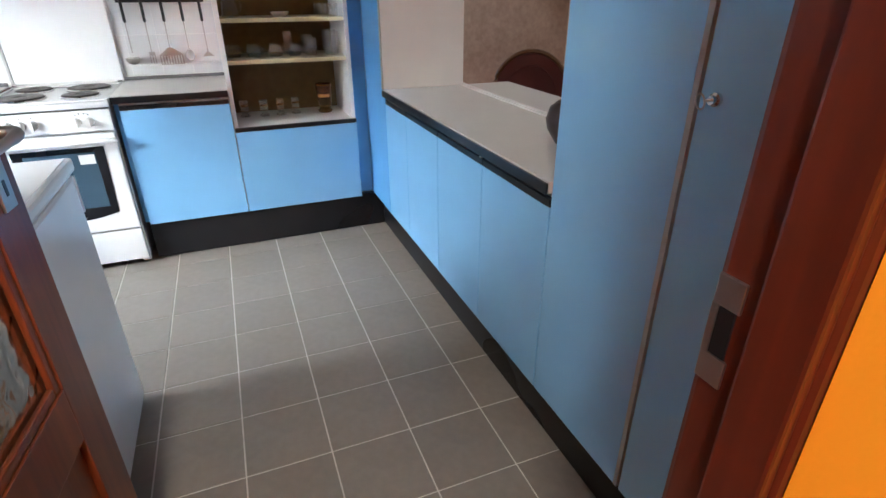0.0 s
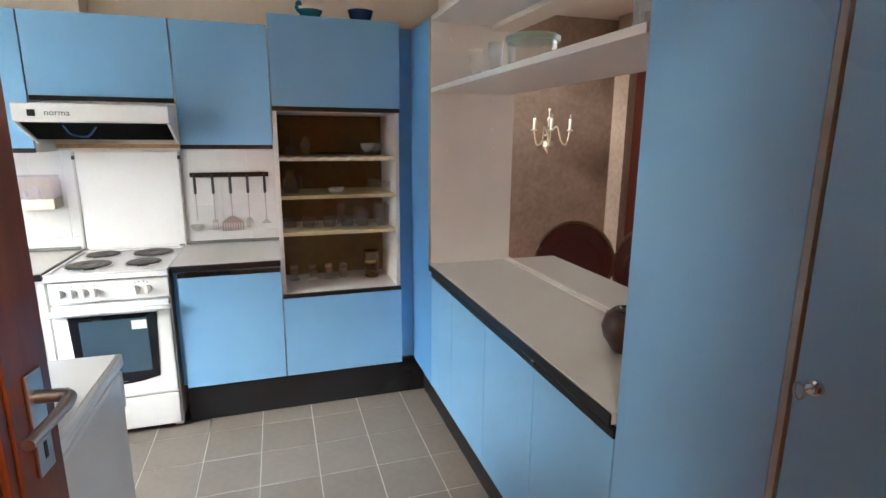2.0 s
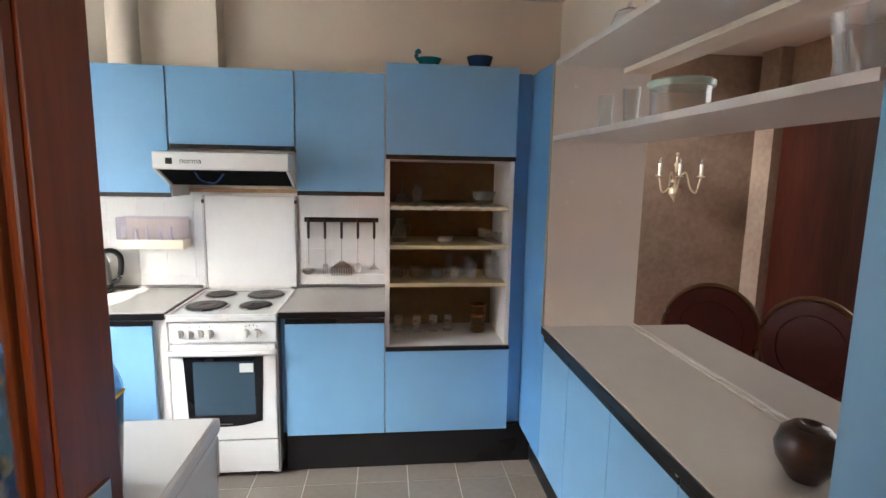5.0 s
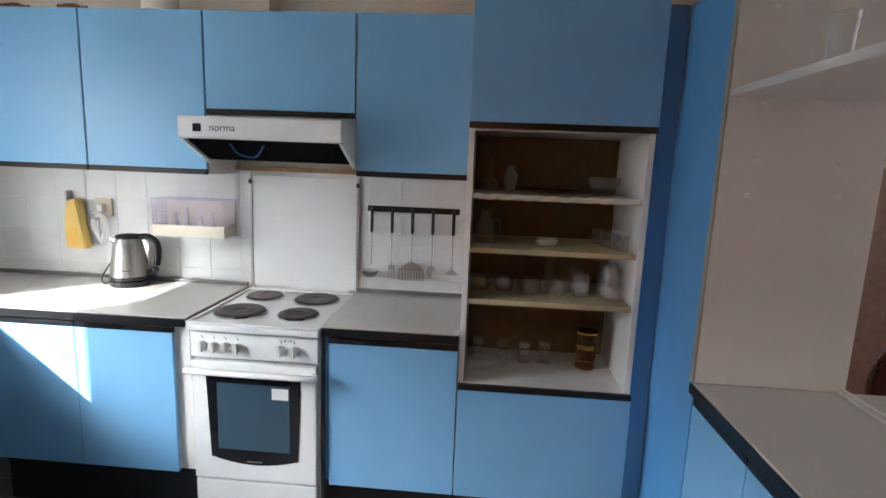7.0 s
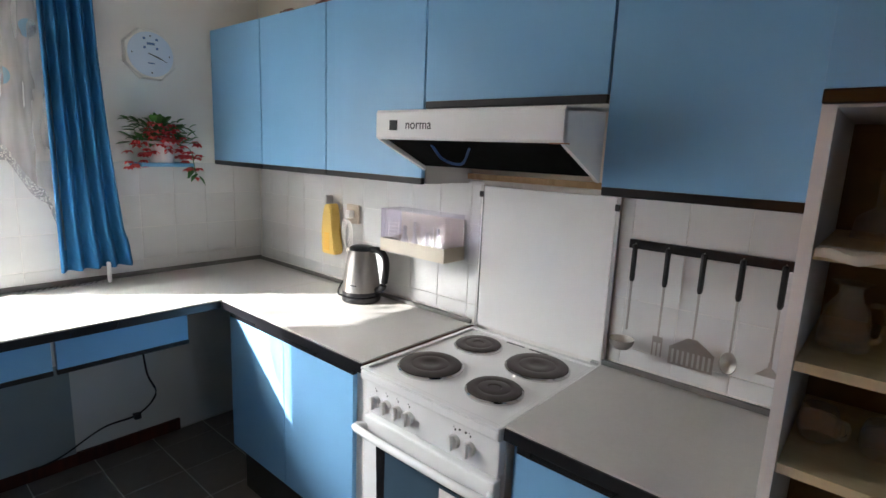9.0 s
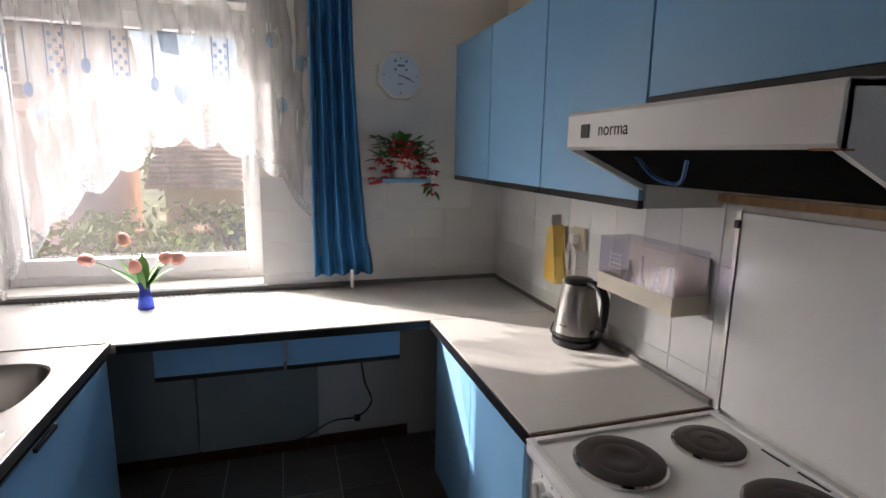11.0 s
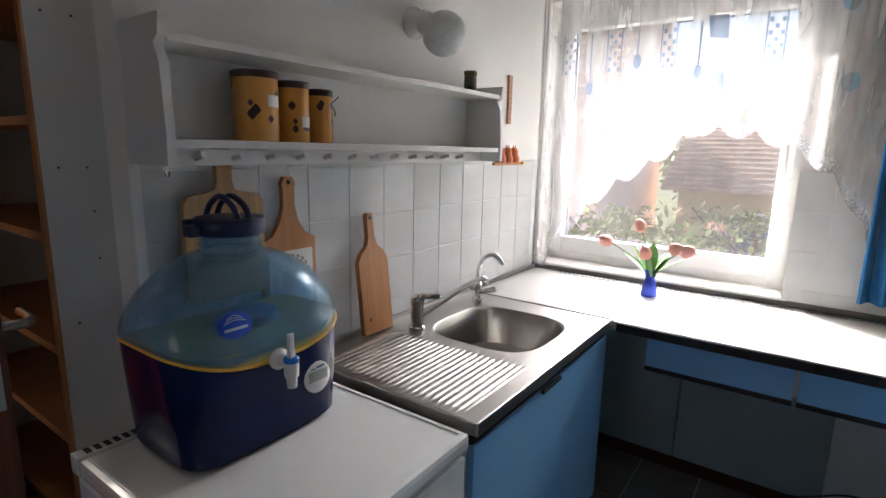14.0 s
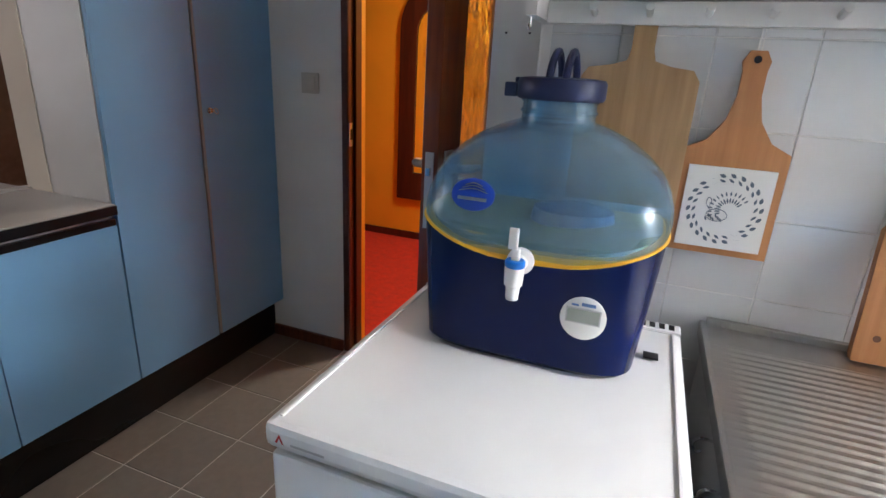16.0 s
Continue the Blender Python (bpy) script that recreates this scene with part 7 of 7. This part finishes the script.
for k in range(61):
    x = -0.285 + 0.57 * k / 60
    w = 0.004 * math.sin(k * 0.9) + 0.003 * noise.noise(Vector((k * 0.3, 0, 0)))
    cols.append([bm.verts.new((x, q[0] + w * q[2], q[1] + w * 0.6 * q[2])) for q in ((0.04, 0.0055, 0), (0.004, 0.007, 0.5), (-0.010, 0.004, 1), (-0.012, -0.008 - 0.004 * abs(math.sin(k * 0.7)), 1))])
for a, b in zip(cols, cols[1:]):
    for i in range(3):
        bm.faces.new((a[i], b[i], b[i + 1], a[i + 1]))
o = part("paper", bm, CREAMP, t, smooth=True)
m_ = o.modifiers.new("thick", "SOLIDIFY")
m_.thickness = 0.001
# pots on top of the tower
TEAL = mat("teal_glaze", (0.01, 0.16, 0.22), 0.15, vary=0.2)
DBLUE = mat("dark_blue_glaze", (0.012, 0.045, 0.13), 0.15, vary=0.2)
t = thing("teal_bowl", (0.235, 2.76, TZ + 0.001), "teal glazed bowl with an upright handle", "bowl")
bm = bmesh.new()
lathe(bm, [(0.028, 0), (0.045, 0.012), (0.060, 0.038), (0.057, 0.038), (0.040, 0.014), (0.003, 0.006)], seg=32)
part("bowl", bm, TEAL, t, smooth=True)
bm = bmesh.new()
tube(bm, smooth_path([(-0.052, 0, 0.03), (-0.062, 0, 0.055), (-0.050, 0, 0.075), (-0.044, 0, 0.060)], 4), 0.009, 8)
part("handle", bm, TEAL, t, smooth=True)
t = thing("blue_bowl", (0.480, 2.77, TZ + 0.001), "dark blue glazed bowl on the tall cabinet", "bowl")
bm = bmesh.new()
lathe(bm, [(0.036, 0), (0.050, 0.012), (0.062, 0.050), (0.064, 0.056), (0.061, 0.056), (0.046, 0.014), (0.003, 0.008)], seg=32)
part("bowl", bm, DBLUE, t, smooth=True)
# brown figures on the wall cabinets
for x in (-1.85, -1.60):
    t = thing("wooden_fish", (x, 2.985, 1.9915), "flat carved red-brown wooden fish lying on the cabinet", "carved fish", "carved wooden fish")
    bm = bmesh.new()
    tube(bm, smooth_path([(-0.065, 0, 0.018), (-0.04, 0, 0.016), (0.0, 0, 0.018), (0.035, 0, 0.014), (0.052, 0, 0.012), (0.068, 0, 0.016)], 4), [0.002] + [0.010] * 4 + [0.013] * 6 + [0.009] * 6 + [0.005, 0.006, 0.009, 0.002], 8)
    part("body", bm, mat("red_brown_carving_%d" % int(-x * 100), (0.16, 0.05, 0.025), 0.5, vary=0.3, scale=30), t, smooth=True)
    t.location.z = 1.9915 - 0.003
t = thing("vent_pipe", (-1.235, 3.0, 1.995), "white round vent pipe rising to the ceiling", "vent pipe")
bm = bmesh.new()
lathe(bm, [(0.068, 0), (0.070, 0.004), (0.070, 0.462)], seg=32)
part("pipe", bm, CREAM, t, smooth=True)

# serving hatch shelf things
Z1, Z2 = 1.664, 1.969
for x, y, r in ((0.87, 2.17, 0.030), (0.88, 1.98, 0.030)):
    glass("tall_tumbler", (x, y, Z1), [(r * 0.7, 0), (r * 0.75, 0.005), (r, 0.13), (r * 1.02, 0.14)], "tall tapering cut glass tumbler", "tall tumblers on the hatch shelf", flute=7, wall=0.003)
g = glass("glass_casserole", (0.89, 1.69, Z1), [(0.078, 0), (0.082, 0.008), (0.086, 0.09), (0.087, 0.095)], "round clear glass casserole with a pale green lid", wall=0.004)
bm = bmesh.new()
lathe(bm, [(0.090, 0.096), (0.093, 0.102), (0.093, 0.112), (0.083, 0.118), (0.050, 0.120), (0.004, 0.121)], seg=40)
part("lid", bm, GREENGLASS, g, "pale green lid", smooth=True)
CRYSTAL = clear_glass("cut_crystal", (0.93, 0.94, 0.94), 0.13, 0.10)
g = glass("crystal_bowl", (0.97, 1.115, Z1), [(0.075, 0), (0.080, 0.008), (0.088, 0.05), (0.084, 0.06), (0.092, 0.105), (0.100, 0.150)], "large cut crystal bowl with a saw-toothed rim", material=CRYSTAL, flute=14, wall=0.006)
for y, big in ((2.02, False), (1.74, True)):
    s = 1.35 if big else 1.0
    t = thing("teapot" if big else "sugar_bowl", (0.87, y, Z2), "white porcelain lidded teapot" if big else "white porcelain sugar bowl with curled handles", "teapot" if big else "sugar bowl")
    bm = bmesh.new()
    lathe(bm, [(0.030 * s, 0), (0.034 * s, 0.006), (0.056 * s, 0.035 * s), (0.060 * s, 0.060 * s), (0.048 * s, 0.085 * s), (0.050 * s, 0.090 * s), (0.040 * s, 0.098 * s), (0.015 * s, 0.108 * s), (0.003, 0.110 * s)], seg=32)
    part("pot", bm, CERAMIC, t, smooth=True)
    bm = bmesh.new()
    for sgn in (-1, 1):
        tube(bm, smooth_path([(0, sgn * 0.052 * s, 0.045 * s), (0, sgn * 0.078 * s, 0.060 * s), (0, sgn * 0.075 * s, 0.090 * s), (0, sgn * 0.050 * s, 0.082 * s)], 4), 0.005 * s, 8)
    tube(bm, smooth_path([(0, -0.014 * s, 0.106 * s), (0, -0.010 * s, 0.125 * s), (0, 0.010 * s, 0.125 * s), (0, 0.014 * s, 0.106 * s)], 4), 0.0035, 6)
    part("handles", bm, CERAMIC, t, smooth=True)
t = thing("wooden_vase", (0.965, 1.185, CT + 0.001), "round dark brown turned wooden vase on the worktop", "vase")
bm = bmesh.new()
lathe(bm, [(0.030, 0), (0.034, 0.004), (0.060, 0.045), (0.066, 0.075), (0.056, 0.110), (0.034, 0.128), (0.020, 0.132), (0.018, 0.128), (0.003, 0.120)], seg=36)
part("body", bm, mat("dark_turned_wood", (0.05, 0.022, 0.014), 0.3, second=(0.025, 0.010, 0.007), scale=12, stretch=(1, 1, 5), coat=0.3), t, smooth=True)
for y in (2.3655,):
    t = thing("peg_holes", (0.93, y, 1.42), "small white shelf pegs in the side panel", "shelf pegs")
    for dx, dz in ((-0.11, 0.45), (-0.11, 0.057), (0.10, 0.060), (-0.125, -0.035), (0.11, -0.03), (-0.11, 0.205), (0.10, 0.205)):
        bm = bmesh.new()
        lathe(bm, [(0.007, 0), (0.007, 0.003), (0.004, 0.006)], seg=12)
        bmesh.ops.transform(bm, matrix=pose(dx, 0, dz, 90, 0, 0), verts=bm.verts)
        part("peg", bm, PLASTICWHITE, t)

# dining room things
t = thing("sconce", (2.30, 4.199, 1.47), "cream and brass wall sconce with three candle lamps", "wall light")
BRASS = mat("cream_brass", (0.62, 0.50, 0.34), 0.3, 0.3)
bm = bmesh.new()
lathe(bm, [(0.004, -0.165), (0.010, -0.15), (0.020, -0.135), (0.048, -0.095), (0.044, -0.055), (0.014, -0.040), (0.010, 0.02), (0.022, 0.035), (0.010, 0.05), (0.012, 0.11), (0.022, 0.13), (0.008, 0.15), (0.005, 0.20), (0.014, 0.21), (0.004, 0.225)], (0, -0.09, 0), 20)
part("stem", bm, BRASS, t, smooth=True)
bm = bmesh.new()
tube(bm, [(0, -0.001, 0.0), (0, -0.09, 0.0)], 0.012, 8)
part("wall_arm", bm, BRASS, t)
for s in (-1, -0.35, 1):
    bm = bmesh.new()
    tube(bm, smooth_path([(0.01 * s, -0.09, 0.0), (0.06 * s, -0.12, 0.07), (0.09 * s, -0.15, -0.05), (0.14 * s, -0.15 - 0.05 * (abs(s) < 0.5), -0.08), (0.17 * s, -0.15 - 0.09 * (abs(s) < 0.5), 0.03)], 6), 0.008, 8)
    a = part("arm", bm, BRASS, t, smooth=True)
    bm = bmesh.new()
    lathe(bm, [(0.006, 0.03), (0.035, 0.04), (0.012, 0.046), (0.013, 0.13), (0.010, 0.135)], (0.17 * s, -0.15 - 0.09 * (abs(s) < 0.5), 0), 16)
    part("candle_tube", bm, CREAMP, a, smooth=True)
    bm = bmesh.new()
    lathe(bm, [(0.010, 0.135), (0.014, 0.15), (0.004, 0.18)], (0.17 * s, -0.15 - 0.09 * (abs(s) < 0.5), 0), 12)
    part("bulb", bm, DRINKGLASS, a, smooth=True)


def chair(at, rz, label):
    t = thing("dining_chair", at, label, "chair", "chairs in the dining room", rz=rz)
    bm = bmesh.new()
    n = 40
    a = [bm.verts.new((0.215 * math.cos(2 * math.pi * k / n), -0.018, 0.70 + 0.235 * math.sin(2 * math.pi * k / n))) for k in range(n)]
    b = [bm.verts.new((0.215 * math.cos(2 * math.pi * k / n), 0.018, 0.70 + 0.235 * math.sin(2 * math.pi * k / n))) for k in range(n)]
    bm.faces.new(a), bm.faces.new(list(reversed(b)))
    for k in range(n):
        bm.faces.new((a[k], b[k], b[(k + 1) % n], a[(k + 1) % n]))
    part("backrest", bm, CHAIRRED, t, "dark red leather backrest")
    bm = bmesh.new()
    tube(bm, [(0.225 * math.cos(2 * math.pi * k / 48), 0, 0.70 + 0.245 * math.sin(2 * math.pi * k / 48)) for k in range(49)], 0.014, 8, cap=False)
    part("backrest_frame", bm, DARKGILT, t, "dark gilded oval frame", smooth=True)
    bm = bmesh.new()
    tube(bm, [(0.150 * math.cos(2 * math.pi * k / 40), -0.021, 0.70 + 0.165 * math.sin(2 * math.pi * k / 40)) for k in range(41)], 0.004, 6, cap=False)
    part("piping", bm, CHAIRRED, t, smooth=True)
    boxes("seat", [(-0.23, 0.23, -0.02, 0.42, 0.42, 0.48)], CHAIRRED, t, bevel=0.02)
    for x, y in ((-0.19, 0.0), (0.19, 0.0), (-0.19, 0.38), (0.19, 0.38)):
        bm = bmesh.new()
        tube(bm, [(x, y, 0.0), (x, y, 0.43)], [0.014, 0.02], 8)
        part("leg", bm, FRAMEWOOD, t)


DARKGILT = mat("dark_gilded_wood", (0.12, 0.06, 0.028), 0.35, 0.2, vary=0.2)
chair((1.74, 2.70, 0.0), -32, "dark red leather dining chair with an oval back")
chair((2.05, 2.38, 0.0), -60, "dark red leather dining chair with a gilded oval frame")
structure(boxes("dining_door", [(DX - 0.035, DX, 3.05, 3.86, 0, 2.05)], FRAMEWOOD, bevel=0.004), "dark red-brown door in the dining room")
structure(boxes("dining_pilaster", [(DX - 0.10, DX, 3.87, 4.07, 0, ZC)], WALLPAPER), "wallpapered pier beside the dining door")

# pantry shelves beside the door
c = thing("pantry_shelves", (-0.455, 0.45, 0.0), "tall white-sided pantry shelving with worn beech shelves", "shelving")
boxes("side_panel", [(-0.485, 0.0, 0.392, 0.410, 0.001, 2.40)], WHITE, c, bevel=0.001)
boxes("front_edge", [(-0.001, 0.004, 0.390, 0.412, 0.001, 2.40)], BEECH, c)
boxes("side_panel", [(-0.485, 0.0, -0.340, -0.322, 0.001, 2.40)], WHITE, c, bevel=0.001)
for z in (0.10, 0.32, 0.54, 0.78, 0.99, 1.235, 1.47, 1.72, 1.96, 2.2):
    boxes("shelf", [(-0.484, -0.008, -0.321, 0.391, z - 0.018, z)], BEECH, c, "worn beech shelf board", bevel=0.001)
boxes("screw_hole", [(x - 0.002, x + 0.002, 0.4095, 0.4108, z - 0.002, z + 0.002) for x, z in ((-0.03, 1.37), (-0.08, 1.37), (-0.085, 1.28), (-0.035, 1.05), (-0.03, 1.66), (-0.08, 1.66), (-0.085, 1.18))], BLACK, c)["kind"] = "stuff"
structure(boxes("corner_strip", [(-0.60, -0.575, YS - 0.12, YS + 0.006, 0, ZC)], WALL, bevel=0.003), "plaster corner beside the pantry")
t = thing("jam_jar", (-0.55, 0.72, 1.7205), "glass jar of orange preserve on the pantry shelf", "jar")
bm = bmesh.new()
lathe(bm, [(0.034, 0), (0.036, 0.005), (0.036, 0.08), (0.028, 0.092)], seg=20)
part("jar", bm, mat("amber_preserve", (0.45, 0.17, 0.03), 0.1, spec=0.8), t, smooth=True)
bm = bmesh.new()
lathe(bm, [(0.031, 0.092), (0.032, 0.094), (0.032, 0.108), (0.028, 0.110)], seg=20)
part("lid", bm, GILT, t, smooth=True)

# by the door
c = thing("light_switch", (0.540, YD + 0.0005, 1.215), "white square light switch", "light switch")
SWITCH = mat("yellowed_switch_plastic", (0.56, 0.53, 0.47), 0.4)
boxes("plate", [(-0.041, 0.041, 0, 0.010, -0.041, 0.041)], SWITCH, c, bevel=0.003)
boxes("rocker", [(-0.028, 0.028, 0.0102, 0.015, -0.028, 0.028)], SWITCH, c, bevel=0.002)
structure(boxes("baseboard", [(dx1 + 0.036, 0.789, YD, YD + 0.016, 0.001, 0.055)], DOORWOOD, bevel=0.003), "low red-brown baseboard")
c = thing("wall_frame", (0.615, CY + 0.001, 0.33), "arched dark wooden wall frame round a carved ornament", "wall frame")
bm = bmesh.new()
W, H2, n = 0.375, 1.55, 16
outer, inner = [(-W, 0), (W, 0), (W, 1.25)], [(-W + 0.13, 0.21), (W - 0.13, 0.21), (W - 0.13, 1.22)]
for k in range(1, n):
    a = math.pi * k / n
    outer.append((W * math.cos(a), 1.25 + 0.34 * math.sin(a)))
    inner.append(((W - 0.13) * math.cos(a), 1.22 + 0.20 * math.sin(a)))
outer.append((-W, 1.25)), inner.append((-W + 0.13, 1.22))
for y in (0.0, 0.028):
    o = [bm.verts.new((x, y, z)) for x, z in outer]
    i = [bm.verts.new((x, y, z)) for x, z in inner]
    for k in range(len(o)):
        bm.faces.new((o[k], o[(k + 1) % len(o)], i[(k + 1) % len(o)], i[k]))
bm.verts.ensure_lookup_table()
m = len(outer)
for base in (0, m):
    for k in range(m):
        a, b = base + k, base + (k + 1) % m
        bm.faces.new((bm.verts[a], bm.verts[b], bm.verts[b + 2 * m], bm.verts[a + 2 * m]))
part("frame", bm, FRAMEWOOD, c)
c = thing("carved_ornament", (0.615, CY + 0.002, 1.09), "carved red-brown wooden cross-shaped ornament", "wall ornament")
bm = bmesh.new()
for k in range(5):
    box(bm, -0.06 + k * 0.025, -0.045 + k * 0.025, 0, 0.02, 0.02 + 0.01 * (k % 2), 0.47, bevel=0.002)
for k, w in enumerate((0.14, 0.17, 0.15, 0.11)):
    box(bm, -w, w, 0.002, 0.026, 0.30 + k * 0.032, 0.318 + k * 0.032, bevel=0.002)
box(bm, -0.085, 0.085, 0.002, 0.024, 0.05, 0.066, bevel=0.002)
box(bm, -0.05, 0.05, 0.004, 0.032, 0.24, 0.36, bevel=0.006)
part("carving", bm, DOORWOOD, c)


# wall tiles, each a piece
def plane_tiles(parent, axis, at, u0, u1, du, ua, z0, z1, dz, za, name="tile", material=None, thick=0.0018, face=1, holes=()):
    """Tiles on a wall. axis: the wall's normal axis; ua, za: where one joint lies."""
    base = {}
    j = 0.0011
    grout = []
    us = sorted({u0, u1} | {ua + du * k for k in range(-40, 41) if u0 + 0.012 < ua + du * k < u1 - 0.012})
    zs = sorted({z0, z1} | {za + dz * k for k in range(-40, 41) if z0 + 0.012 < za + dz * k < z1 - 0.012})
    for a, b in zip(us, us[1:]):
        for p, q in zip(zs, zs[1:]):
            w, h = round(b - a - 2 * j, 4), round(q - p - 2 * j, 4)
            if (w, h) not in base:
                bm = bmesh.new()
                box(bm, -w / 2, w / 2, 0, thick, -h / 2, h / 2)
                top = [f for f in bm.faces if all(abs(v.co.y - thick) < 1e-6 for v in f.verts)]
                bmesh.ops.bevel(bm, geom=list(top[0].edges), offset=0.0008, segments=1, affect="EDGES")
                ob = part(name, bm, material or TILE, parent)
                base[(w, h)] = ob.data
            else:
                ob = new(name, base[(w, h)])
                ob.parent = parent
            c, z = (a + b) / 2, (p + q) / 2
            if axis == "y":
                ob.matrix_basis = pose(c, at, z, 0, 0, 0 if face > 0 else 180)
            else:
                ob.matrix_basis = pose(at, c, z, 0, 0, -90 if face > 0 else 90)


def grout_sheet(name, rows):
    return structure(boxes(name, rows, GROUT), "white glazed wall tiles with pale joints")


w = grout_sheet("tiling_north", [(XW + 0.001, 0.031, YN - 0.0085, YN - 0.0005, CT - 0.05, 1.372)])
plane_tiles(w, "y", YN - 0.0085, XW + 0.012, -0.968, 0.15, -1.020, CT + 0.02, 1.372, 0.15, 1.212, face=-1)
plane_tiles(w, "y", YN - 0.0085, -0.460, 0.030, 0.15, -0.272, CT + 0.02, 1.372, 0.15, 1.212, face=-1)
w = grout_sheet("tiling_south", [(XW + 0.001, -0.581, YS + 0.0005, YS + 0.004, 0.60, 1.381)])
plane_tiles(w, "y", YS + 0.004, XW + 0.012, -0.583, 0.1545, -1.033, 0.62, 1.381, 0.152, 1.213)
w = grout_sheet("tiling_west", [(XW - 0.0, XW + 0.004, YS + 0.012, WIN[0], CT, 1.365), (XW, XW + 0.004, WIN[1], YN - 0.016, CT, 1.365)])
plane_tiles(w, "x", XW + 0.004, WIN[1] + 0.002, YN - 0.016, 0.15, YN - 0.016, CT + 0.022, 1.365, 0.15, 1.215)

# floor tiles
fl = bpy.data.objects["floor"]
shapes = {}
xs = sorted({XW, 0.81} | {0.145 + 0.25 * k for k in range(-12, 4) if XW + 0.02 < 0.145 + 0.25 * k < 0.79})
ys = sorted({YD, YN} | {2.578 + 0.252 * k for k in range(-12, 4) if YD + 0.02 < 2.578 + 0.252 * k < YN - 0.02})
for a, b in zip(xs, xs[1:]):
    for p, q in zip(ys, ys[1:]):
        if b < -0.60 and q < YS + 0.01 or p > YF + 0.3:
            continue
        if p < YS and a < -0.455:
            if a < -0.60 - 0.25:
                continue
        wd, dp = round(b - a - 0.0046, 4), round(q - p - 0.0046, 4)
        if (wd, dp) not in shapes:
            bm = bmesh.new()
            box(bm, -wd / 2, wd / 2, -dp / 2, dp / 2, -0.0055, -0.003)
            top = [f for f in bm.faces if all(abs(v.co.z + 0.003) < 1e-6 for v in f.verts)]
            bmesh.ops.bevel(bm, geom=list(top[0].edges), offset=0.0012, segments=1, affect="EDGES")
            ob = part("floor_tile", bm, FTILE, fl)
            shapes[(wd, dp)] = ob.data
        else:
            ob = new("floor_tile", shapes[(wd, dp)])
            ob.parent = fl
        ob.matrix_basis = pose((a + b) / 2, (p + q) / 2, 0.0, 0, 0, 0)
